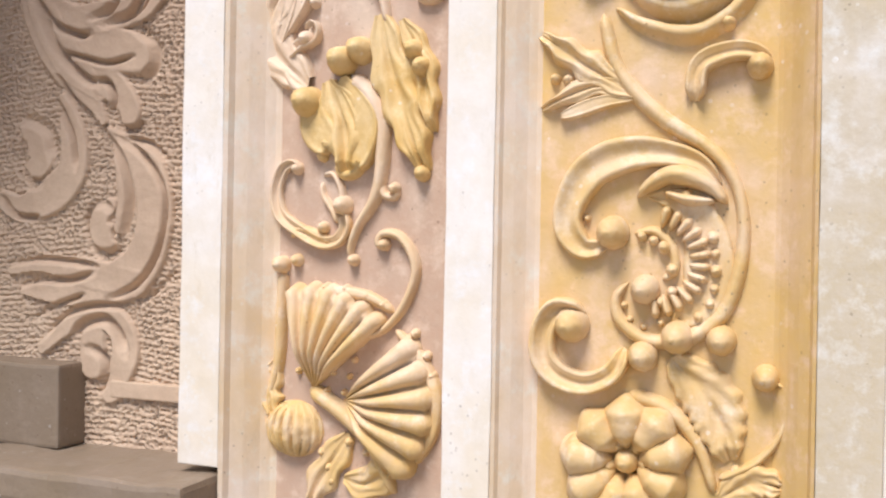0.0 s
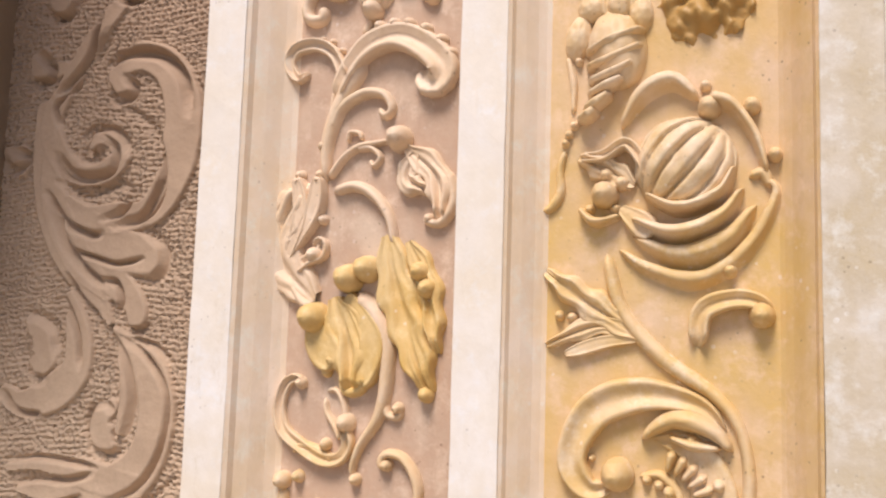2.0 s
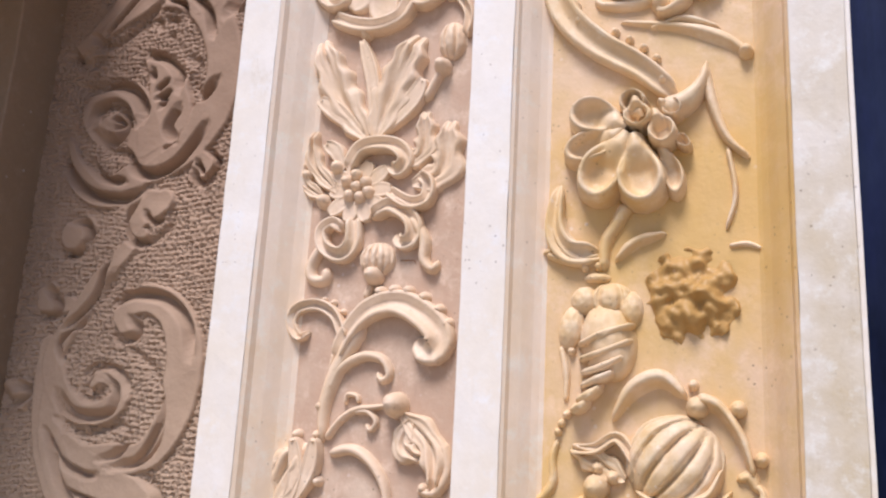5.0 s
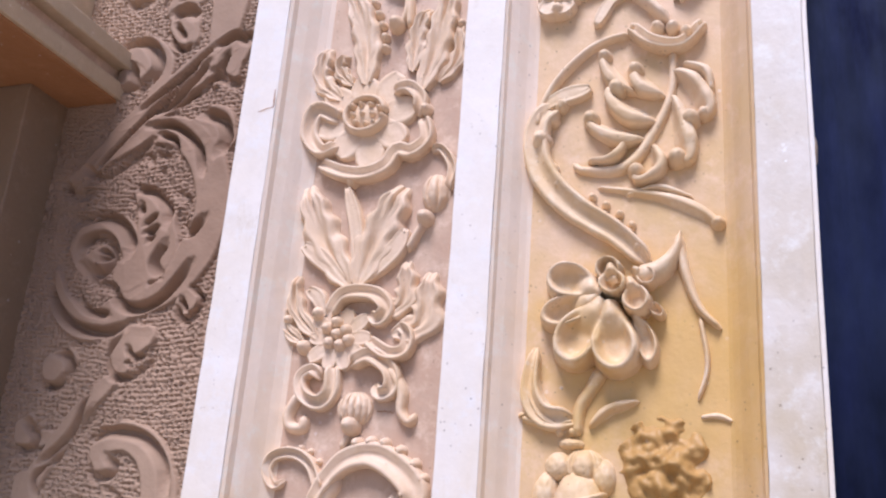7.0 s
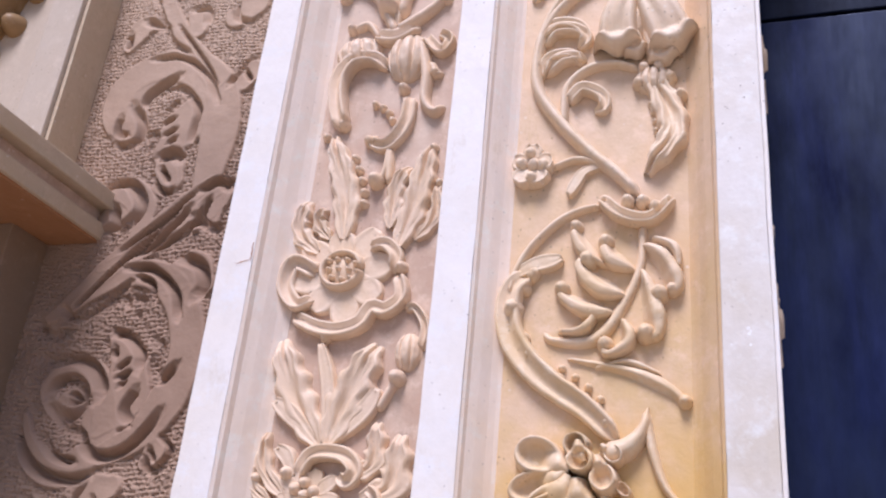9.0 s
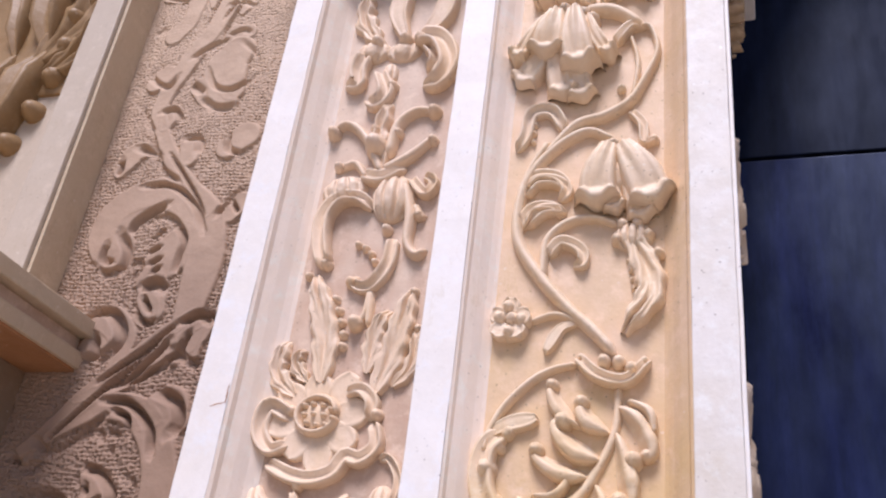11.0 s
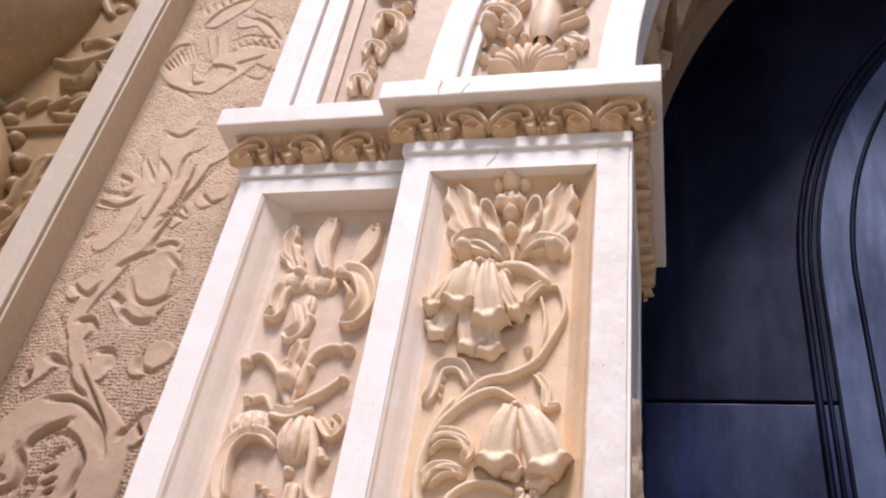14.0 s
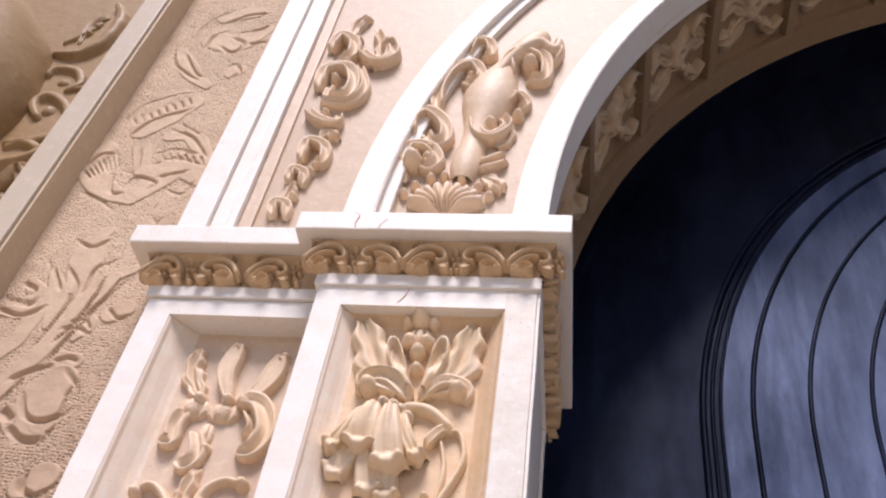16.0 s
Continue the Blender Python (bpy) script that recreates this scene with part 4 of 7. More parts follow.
tube([(-0.056, 1.840), (-0.046, 1.800), (-0.062, 1.768), (-0.085, 1.768), (-0.088, 1.777)], 0.0077, 0.0060, 0.0102)
beads(0.0085, [(-0.083, 1.772)])
motif("daisy", OUTER)
flower((-0.220, 2.229), 0.0611, 10, 0, 0.0086)
beads(0.0121, [(-0.241, 2.245), (-0.225, 2.255), (-0.208, 2.241), (-0.202, 2.225), (-0.216, 2.217), (-0.235, 2.221), (-0.223, 2.235)])
channel([(-0.242, 2.263), (-0.218, 2.301), (-0.165, 2.302), (-0.139, 2.278), (-0.153, 2.257), (-0.171, 2.272)], 0.0124, 0.0105, 0.0172)
leaf([(-0.258, 2.228), (-0.303, 2.279), (-0.307, 2.337)], 0.0171, 0.0161, 2)
leaf([(-0.282, 2.220), (-0.319, 2.248), (-0.322, 2.286)], 0.0151, 0.0141, 2)
leaf([(-0.250, 2.264), (-0.262, 2.294), (-0.283, 2.311)], 0.0151, 0.0161, 1)
beads(0.0131, [(-0.281, 2.214), (-0.260, 2.270)])
beads(0.0100, [(-0.315, 2.261)])
channel([(-0.171, 2.228), (-0.132, 2.204), (-0.103, 2.208), (-0.100, 2.235), (-0.120, 2.251)], 0.0105, 0.0095, 0.0152)
leaf([(-0.129, 2.234), (-0.079, 2.256), (-0.069, 2.336)], 0.0326, 0.0145, 3)
leaf([(-0.149, 2.268), (-0.113, 2.291), (-0.112, 2.356)], 0.0235, 0.0145, 3)
channel([(-0.224, 2.187), (-0.221, 2.142), (-0.241, 2.122), (-0.271, 2.136), (-0.278, 2.164), (-0.259, 2.177), (-0.243, 2.162)], 0.0111, 0.0090, 0.0161)
channel([(-0.197, 2.185), (-0.160, 2.200), (-0.123, 2.176), (-0.120, 2.146), (-0.140, 2.138), (-0.148, 2.157)], 0.0133, 0.0095, 0.0171)
tube([(-0.129, 2.184), (-0.104, 2.146), (-0.102, 2.111), (-0.086, 2.096), (-0.079, 2.111)], 0.0095, 0.0067, 0.0114)
tube([(-0.279, 2.139), (-0.295, 2.106), (-0.289, 2.085), (-0.267, 2.084), (-0.268, 2.104)], 0.0080, 0.0080, 0.0120)
melon((-0.181, 2.116), 0.0314, 0.0278, 0, 8)
beads(0.0162, [(-0.183, 2.088)])
tube([(-0.185, 2.079), (-0.198, 2.051)], 0.0057, 0.0067, 0.0076)
motif("leaf_spray", OUTER)
leaf([(-0.196, 2.315), (-0.172, 2.392), (-0.129, 2.488)], 0.0399, 0.0210, 4)
leaf([(-0.210, 2.315), (-0.263, 2.391), (-0.308, 2.499)], 0.0357, 0.0210, 4)
leaf([(-0.203, 2.320), (-0.207, 2.409), (-0.234, 2.497)], 0.0140, 0.0140, 0)
leaf([(-0.221, 2.325), (-0.267, 2.366), (-0.304, 2.391)], 0.0189, 0.0147, 1)
leaf([(-0.185, 2.324), (-0.140, 2.371), (-0.116, 2.413)], 0.0180, 0.0140, 1)
beads(0.0110, [(-0.306, 2.442), (-0.228, 2.504)])
tube([(-0.116, 2.375), (-0.099, 2.409), (-0.085, 2.433)], 0.0070, 0.0060, 0.0100)
beads(0.0150, [(-0.088, 2.431)])
melon((-0.075, 2.477), 0.0251, 0.0341, 0, 4)
channel([(-0.051, 2.480), (-0.047, 2.521), (-0.069, 2.555), (-0.088, 2.552)], 0.0080, 0.0060, 0.0121)
motif("rosette", OUTER)
flower((-0.213, 2.624), 0.1002, 8, 10, 0.0084)
stroke("heart", *dome((-0.213, 2.628), 0.0430, 0.0385, 0, 0, 0.026, 1.0, 0.03))
ribbon([(-0.213 + 0.037 * math.cos(k * math.pi / 6), 2.628 + 0.033 * math.sin(k * math.pi / 6)) for k in range(13)], [0.0075, 0.0075], 0.0200, PLAIN)
for spot in [(-0.236, 2.643), (-0.220, 2.645), (-0.201, 2.643), (-0.185, 2.636), (-0.234, 2.626), (-0.216, 2.627), (-0.197, 2.625), (-0.179, 2.620), (-0.227, 2.611), (-0.208, 2.607), (-0.191, 2.608)]:
    stroke("bead", *dome(spot, 0.0078, 0.0072, 0, 0, 0.036, 0.0, 0.0, 6, 14))
channel([(-0.259, 2.623), (-0.306, 2.644), (-0.318, 2.601), (-0.292, 2.566), (-0.259, 2.579)], 0.0144, 0.0110, 0.0177)
channel([(-0.295, 2.544), (-0.249, 2.523), (-0.206, 2.516), (-0.166, 2.529), (-0.148, 2.557), (-0.122, 2.552), (-0.096, 2.576), (-0.107, 2.620)], 0.0130, 0.0120, 0.0160)
channel([(-0.169, 2.670), (-0.138, 2.677), (-0.113, 2.653), (-0.117, 2.621)], 0.0116, 0.0095, 0.0169)
beads(0.0116, [(-0.103, 2.632), (-0.265, 2.637)])
tube([(-0.230, 2.518), (-0.229, 2.492)], 0.0063, 0.0063, 0.0095)
motif("flame_leaves", OUTER)
leaf([(-0.220, 2.690), (-0.232, 2.795), (-0.272, 2.911)], 0.0300, 0.0208, 5)
leaf([(-0.115, 2.668), (-0.089, 2.767), (-0.071, 2.875)], 0.0294, 0.0189, 5)
leaf([(-0.135, 2.708), (-0.129, 2.787), (-0.110, 2.833)], 0.0220, 0.0176, 4)
leaf([(-0.266, 2.665), (-0.310, 2.712), (-0.301, 2.774)], 0.0219, 0.0184, 4)
leaf([(-0.248, 2.692), (-0.276, 2.728), (-0.264, 2.756)], 0.0161, 0.0161, 3)
leaf([(-0.085, 2.683), (-0.053, 2.725), (-0.049, 2.793)], 0.0168, 0.0147, 3)
beads(0.0092, [(-0.222, 2.860), (-0.211, 2.835), (-0.202, 2.811), (-0.194, 2.786), (-0.192, 2.763), (-0.289, 2.913), (-0.067, 2.871), (-0.049, 2.795)])
beads(0.0161, [(-0.173, 2.808)])
tube([(-0.157, 2.885), (-0.157, 2.837), (-0.169, 2.802)], 0.0066, 0.0066, 0.0099)
motif("shell_scroll", OUTER)
channel([(-0.257, 2.927), (-0.275, 2.986), (-0.278, 3.044), (-0.253, 3.083), (-0.210, 3.084), (-0.179, 3.059)], 0.0168, 0.0120, 0.0216)
melon((-0.249, 3.107), 0.0500, 0.0364, 10, 6)
melon((-0.140, 3.081), 0.0456, 0.0563, 0, 5)
tube([(-0.119, 3.117), (-0.098, 3.038), (-0.096, 2.975), (-0.074, 2.947), (-0.057, 2.962)], 0.0115, 0.0081, 0.0161)
channel([(-0.109, 3.127), (-0.073, 3.086), (-0.058, 3.112), (-0.083, 3.132)], 0.0108, 0.0084, 0.0144)
channel([(-0.124, 2.988), (-0.128, 2.927), (-0.158, 2.883), (-0.190, 2.890), (-0.186, 2.909)], 0.0115, 0.0092, 0.0150)
beads(0.0084, [(-0.196, 2.978), (-0.180, 2.969), (-0.166, 2.955), (-0.157, 2.938)])
beads(0.0120, [(-0.255, 2.936), (-0.142, 3.008), (-0.197, 2.895), (-0.081, 3.037)])
tube([(-0.093, 3.063), (-0.077, 3.035), (-0.066, 3.039)], 0.0084, 0.0060, 0.0120)
tube([(-0.154, 2.878), (-0.151, 2.840), (-0.149, 2.800)], 0.0069, 0.0069, 0.0103)
motif("horned_mask_scroll", OUTER)
tube([(-0.172, 3.140), (-0.190, 3.176), (-0.211, 3.219), (-0.241, 3.258), (-0.272, 3.275), (-0.296, 3.260)], 0.0104, 0.0078, 0.0156)
tube([(-0.173, 3.147), (-0.128, 3.172), (-0.096, 3.198), (-0.075, 3.222)], 0.0113, 0.0075, 0.0150)
leaf([(-0.174, 3.154), (-0.194, 3.233), (-0.180, 3.320)], 0.0235, 0.0209, 3)
tube([(-0.166, 3.181), (-0.155, 3.259), (-0.120, 3.293), (-0.078, 3.290)], 0.0117, 0.0078, 0.0156)
beads(0.0156, [(-0.297, 3.254), (-0.078, 3.288)])
beads(0.0120, [(-0.074, 3.216), (-0.270, 3.166), (-0.204, 3.255), (-0.152, 3.241)])
beads(0.0251, [(-0.193, 3.207)])
tube([(-0.265, 3.163), (-0.233, 3.171), (-0.205, 3.132)], 0.0078, 0.0065, 0.0117)
channel([(-0.219, 3.143), (-0.170, 3.131), (-0.125, 3.155)], 0.0144, 0.0144, 0.0168)
motif("orchid", OUTER)
leaf([(-0.234, 3.496), (-0.278, 3.572), (-0.273, 3.638)], 0.0283, 0.0226, 3)
leaf([(-0.169, 3.495), (-0.195, 3.571), (-0.183, 3.651)], 0.0253, 0.0253, 1)
leaf([(-0.133, 3.491), (-0.095, 3.550), (-0.076, 3.624)], 0.0272, 0.0217, 1)
beads(0.0123, [(-0.072, 3.627), (-0.183, 3.651), (-0.274, 3.628)])
beads(0.0081, [(-0.104, 3.534), (-0.096, 3.553), (-0.088, 3.574), (-0.081, 3.596)])
melon((-0.244, 3.474), 0.0421, 0.0306, 0, 3)
melon((-0.173, 3.466), 0.0421, 0.0271, 0, 3)
channel([(-0.147, 3.498), (-0.089, 3.483), (-0.058, 3.416), (-0.080, 3.363), (-0.116, 3.366)], 0.0222, 0.0157, 0.0262)
channel([(-0.117, 3.470), (-0.089, 3.427), (-0.105, 3.387)], 0.0130, 0.0104, 0.0235)
channel([(-0.253, 3.468), (-0.267, 3.424), (-0.264, 3.380), (-0.297, 3.386)], 0.0163, 0.0122, 0.0217)
channel([(-0.217, 3.413), (-0.193, 3.352), (-0.213, 3.320), (-0.238, 3.340)], 0.0149, 0.0122, 0.0217)
melon((-0.197, 3.405), 0.0196, 0.0349, 0, 3)
beads(0.0130, [(-0.183, 3.369)])
beads(0.0175, [(-0.234, 3.494), (-0.169, 3.494), (-0.133, 3.490)])
motif("great_spiral", INNER)
ribbon([(0.240, 1.488), (0.280, 1.481), (0.306, 1.451), (0.314, 1.405), (0.304, 1.362), (0.269, 1.330)], [0.0053, 0.0173, 0.0266, 0.0306, 0.0266, 0.0067], 0.0106, CUP)
ribs((0.248, 1.409), 0.0413, 0.0692, 82, -92, 13)
ribbon([(0.183, 1.712), (0.203, 1.642), (0.251, 1.586), (0.311, 1.544), (0.340, 1.508), (0.352, 1.452), (0.346, 1.393), (0.327, 1.345), (0.289, 1.318), (0.243, 1.314), (0.210, 1.337), (0.205, 1.364), (0.220, 1.383)], [0.0075, 0.0088, 0.0100, 0.0106, 0.0094, 0.0075, 0.0075, 0.0088, 0.0100, 0.0106, 0.0100, 0.0088, 0.0050], 0.0101, PLAIN)
ribbon([(0.327, 1.501), (0.295, 1.530), (0.232, 1.540), (0.178, 1.523), (0.149, 1.484), (0.145, 1.449), (0.166, 1.423), (0.197, 1.428)], [0.0042, 0.0120, 0.0191, 0.0240, 0.0233, 0.0198, 0.0170, 0.0071], 0.0240, CUP)
beads(0.0206, [(0.200, 1.443)])
ribbon([(0.334, 1.478), (0.308, 1.503), (0.272, 1.513), (0.246, 1.502), (0.228, 1.486)], [0.0052, 0.0105, 0.0138, 0.0105, 0.0039], 0.0197, PLAIN)
ribbon([(0.321, 1.481), (0.289, 1.483), (0.260, 1.492)], [0.0039, 0.0084, 0.0039], 0.0169, PLAIN)
ribbon([(0.226, 1.442), (0.251, 1.445), (0.271, 1.425), (0.274, 1.399), (0.260, 1.387)], [0.0033, 0.0059, 0.0066, 0.0066, 0.0039], 0.0062, PLAIN)
beads(0.0067, [(0.235, 1.439), (0.249, 1.434)])
beads(0.0086, [(0.262, 1.426), (0.272, 1.399)])
beads(0.0180, [(0.240, 1.375)])
beads(0.0073, [(0.259, 1.360), (0.272, 1.373)])
beads(0.0084, [(0.287, 1.488)])
beads(0.0083, [(0.318, 1.438), (0.322, 1.399)])
beads(0.0070, [(0.321, 1.378), (0.316, 1.360), (0.303, 1.344), (0.321, 1.419)])
beads(0.0047, [(0.215, 1.355), (0.222, 1.338), (0.239, 1.330), (0.259, 1.335), (0.279, 1.337), (0.165, 1.477), (0.168, 1.460)])
motif("acanthus_leaf", INNER)
leaf([(0.227, 1.609), (0.168, 1.646), (0.107, 1.689)], 0.0224, 0.0140, 3)
leaf([(0.233, 1.607), (0.176, 1.622), (0.109, 1.597)], 0.0156, 0.0117, 2)
leaf([(0.223, 1.606), (0.183, 1.602), (0.131, 1.585)], 0.0098, 0.0098, 0)
beads(0.0070, [(0.125, 1.634), (0.141, 1.632)])
motif("curled_sprout", INNER)
channel([(0.294, 1.600), (0.300, 1.641), (0.333, 1.656), (0.363, 1.653), (0.377, 1.637)], 0.0117, 0.0091, 0.0143)
beads(0.0157, [(0.367, 1.638)])
motif("c_scroll", INNER)
channel([(0.167, 1.340), (0.135, 1.347), (0.118, 1.324), (0.117, 1.289), (0.137, 1.266), (0.172, 1.258), (0.204, 1.274), (0.217, 1.303)], 0.0140, 0.0105, 0.0168)
beads(0.0218, [(0.152, 1.329)])
beads(0.0189, [(0.239, 1.295)])
beads(0.0042, [(0.161, 1.266), (0.175, 1.264), (0.189, 1.268)])
beads(0.0202, [(0.279, 1.319)])
beads(0.0180, [(0.329, 1.318)])
beads(0.0157, [(0.379, 1.277)])
motif("fern_leaf", INNER)
leaf([(0.272, 1.295), (0.318, 1.245), (0.341, 1.179)], 0.0349, 0.0132, 7)
tube([(0.329, 1.155), (0.372, 1.180), (0.397, 1.216), (0.402, 1.261), (0.388, 1.273)], 0.0048, 0.0030, 0.0072)
tube([(0.223, 1.248), (0.270, 1.232), (0.304, 1.195), (0.324, 1.138)], 0.0098, 0.0059, 0.0091)
leaf([(0.329, 1.132), (0.366, 1.155), (0.403, 1.153)], 0.0241, 0.0108, 4)
motif("rose", INNER)
ribbon([(0.235, 1.170), (0.258, 1.177), (0.280, 1.183), (0.301, 1.189)], [0.0104, 0.0221, 0.0273, 0.0182], 0.0312, PLAIN)
ribbon([(0.230, 1.178), (0.245, 1.198), (0.259, 1.216), (0.273, 1.234)], [0.0105, 0.0224, 0.0277, 0.0185], 0.0316, PLAIN)
ribbon([(0.222, 1.180), (0.221, 1.203), (0.221, 1.227), (0.220, 1.249)], [0.0108, 0.0230, 0.0284, 0.0189], 0.0324, PLAIN)
ribbon([(0.213, 1.176), (0.197, 1.193), (0.181, 1.209), (0.167, 1.225)], [0.0111, 0.0235, 0.0290, 0.0194], 0.0332, PLAIN)
ribbon([(0.208, 1.168), (0.184, 1.169), (0.161, 1.171), (0.138, 1.173)], [0.0112, 0.0238, 0.0294, 0.0196], 0.0336, PLAIN)
ribbon([(0.210, 1.158), (0.190, 1.144), (0.169, 1.130), (0.150, 1.117)], [0.0111, 0.0237, 0.0292, 0.0195], 0.0334, PLAIN)
ribbon([(0.217, 1.154), (0.210, 1.130), (0.202, 1.107), (0.195, 1.086)], [0.0109, 0.0232, 0.0286, 0.0191], 0.0327, PLAIN)
ribbon([(0.226, 1.155), (0.235, 1.133), (0.243, 1.112), (0.251, 1.093)], [0.0106, 0.0226, 0.0279, 0.0186], 0.0319, PLAIN)
ribbon([(0.233, 1.161), (0.254, 1.151), (0.274, 1.142), (0.292, 1.133)], [0.0104, 0.0222, 0.0274, 0.0183], 0.0313, PLAIN)
beads(0.0162, [(0.222, 1.168)])
beads(0.0102, [(0.202, 1.161), (0.211, 1.186), (0.235, 1.185), (0.244, 1.166)])
melon((0.163, 1.176), 0.0238, 0.0210, 0, 2)
motif("melon_flower", INNER)
ribbon([(0.198, 1.717), (0.233, 1.692), (0.287, 1.677), (0.332, 1.696), (0.365, 1.734), (0.386, 1.783), (0.373, 1.804)], [0.0039, 0.0109, 0.0142, 0.0129, 0.0116, 0.0097, 0.0051], 0.0167, LEAN)
ribbon([(0.215, 1.731), (0.273, 1.706), (0.326, 1.722), (0.362, 1.769)], [0.0039, 0.0169, 0.0182, 0.0052], 0.0246, LEAN)
melon((0.279, 1.820), 0.0622, 0.0622, -40, 7)
ribbon([(0.212, 1.755), (0.267, 1.733), (0.320, 1.750), (0.348, 1.790)], [0.0039, 0.0131, 0.0131, 0.0039], 0.0366, LEAN)
ribbon([(0.229, 1.785), (0.273, 1.764), (0.319, 1.780), (0.339, 1.817)], [0.0033, 0.0092, 0.0092, 0.0033], 0.0420, LEAN)
ribbon([(0.304, 1.899), (0.334, 1.890), (0.360, 1.851), (0.373, 1.806)], [0.0129, 0.0084, 0.0078, 0.0052], 0.0259, LEAN)
beads(0.0148, [(0.308, 1.891)])
beads(0.0111, [(0.357, 1.890)])
beads(0.0095, [(0.383, 1.829), (0.331, 1.690)])
beads(0.0074, [(0.303, 1.919), (0.236, 1.693)])
ribbon([(0.353, 1.803), (0.369, 1.808), (0.378, 1.789)], [0.0051, 0.0089, 0.0051], 0.0085, PLAIN)
ribbon([(0.200, 1.870), (0.228, 1.911), (0.263, 1.926), (0.295, 1.901)], [0.0042, 0.0111, 0.0138, 0.0055], 0.0235, LEAN)
ribbon([(0.148, 1.770), (0.169, 1.752), (0.201, 1.759)], [0.0043, 0.0072, 0.0043], 0.0172, PLAIN)
beads(0.0178, [(0.181, 1.786)])
beads(0.0100, [(0.183, 1.811), (0.202, 1.800)])
beads(0.0072, [(0.162, 1.768), (0.194, 1.768)])
leaf([(0.218, 1.796), (0.179, 1.821), (0.148, 1.835)], 0.0210, 0.0140, 2)
channel([(0.148, 1.833), (0.179, 1.835), (0.207, 1.850), (0.228, 1.825), (0.241, 1.795)], 0.0070, 0.0056, 0.0154)
leaf([(0.201, 1.768), (0.229, 1.746), (0.240, 1.733)], 0.0182, 0.0140, 1)
motif("cornucopia", INNER)
melon((0.194, 1.975), 0.0377, 0.0537, 10, 0)
ribbon([(0.230, 1.998), (0.194, 1.987), (0.154, 1.969)], [0.0065, 0.0102, 0.0065], 0.0334, LEAN)
ribbon([(0.229, 1.978), (0.192, 1.963), (0.155, 1.950)], [0.0065, 0.0101, 0.0065], 0.0333, LEAN)
ribbon([(0.219, 1.957), (0.185, 1.941), (0.158, 1.932)], [0.0065, 0.0102, 0.0065], 0.0334, LEAN)
ribbon([(0.206, 1.937), (0.178, 1.924), (0.157, 1.914)], [0.0065, 0.0102, 0.0065], 0.0335, LEAN)
ribbon([(0.189, 1.918), (0.168, 1.904), (0.152, 1.894)], [0.0066, 0.0102, 0.0066], 0.0336, LEAN)
ribbon([(0.172, 1.899), (0.156, 1.888), (0.144, 1.882)], [0.0066, 0.0103, 0.0066], 0.0337, LEAN)
melon((0.144, 1.994), 0.0180, 0.0314, -12, 0)
melon((0.197, 2.032), 0.0306, 0.0233, 0, 3)
melon((0.162, 2.031), 0.0201, 0.0201, 0, 0)
melon((0.223, 2.018), 0.0172, 0.0258, 0, 0)
melon((0.178, 2.062), 0.0192, 0.0081, 0, 0)
beads(0.0067, [(0.162, 2.077), (0.180, 2.078)])
beads(0.0060, [(0.145, 1.962), (0.140, 1.878), (0.133, 1.866), (0.129, 1.855)])
ribbon([(0.138, 1.894), (0.138, 1.932), (0.130, 1.970)], [0.0037, 0.0060, 0.0045], 0.0057, PLAIN)
ribbon([(0.129, 1.846), (0.122, 1.821), (0.123, 1.792), (0.112, 1.773), (0.100, 1.767)], [0.0037, 0.0059, 0.0066, 0.0074, 0.0044], 0.0070, PLAIN)
ribbon([(0.186, 2.072), (0.189, 2.111), (0.206, 2.141), (0.220, 2.166)], [0.0081, 0.0096, 0.0103, 0.0118], 0.0112, PLAIN)
ribbon([(0.184, 2.093), (0.150, 2.098), (0.127, 2.126), (0.126, 2.166)], [0.0061, 0.0131, 0.0107, 0.0038], 0.0184, CUP)
ribbon([(0.101, 2.097), (0.127, 2.100), (0.158, 2.083), (0.188, 2.088)], [0.0038, 0.0075, 0.0090, 0.0045], 0.0150, LEAN)
ribbon([(0.202, 2.083), (0.228, 2.107), (0.260, 2.118), (0.271, 2.121)], [0.0036, 0.0092, 0.0092, 0.0036], 0.0156, LEAN)
ribbon([(0.350, 2.102), (0.373, 2.104), (0.391, 2.097)], [0.0033, 0.0046, 0.0033], 0.0044, PLAIN)
motif("broken_flower_scar", INNER)
scar((0.303, 2.036), 0.0618, 0.0182)
motif("peony_stem", INNER)
tube([(0.258, 2.292), (0.297, 2.305), (0.320, 2.333), (0.326, 2.365)], 0.0192, 0.0040, 0.0208)
tube([(0.322, 2.360), (0.333, 2.300), (0.351, 2.251), (0.379, 2.221)], 0.0075, 0.0045, 0.0105)
tube([(0.351, 2.239), (0.360, 2.173), (0.347, 2.124)], 0.0038, 0.0030, 0.0060)
channel([(0.181, 2.095), (0.140, 2.098), (0.119, 2.133), (0.124, 2.197)], 0.0168, 0.0080, 0.0160)
tube([(0.107, 2.097), (0.141, 2.086), (0.183, 2.093)], 0.0052, 0.0037, 0.0090)
motif("peony", INNER)
petal([(0.260, 2.249), (0.280, 2.205), (0.285, 2.165)], 0.0150, 0.0195)
petal([(0.220, 2.269), (0.184, 2.286), (0.136, 2.298)], 0.0304, 0.0288)
petal([(0.216, 2.269), (0.181, 2.249), (0.129, 2.233)], 0.0256, 0.0272)
petal([(0.221, 2.261), (0.190, 2.213), (0.172, 2.161)], 0.0360, 0.0320)
petal([(0.229, 2.257), (0.238, 2.201), (0.245, 2.150)], 0.0360, 0.0345)
petal([(0.240, 2.282), (0.229, 2.302), (0.223, 2.325)], 0.0208, 0.0273)
petal([(0.231, 2.311), (0.234, 2.290), (0.238, 2.262)], 0.0216, 0.0336)
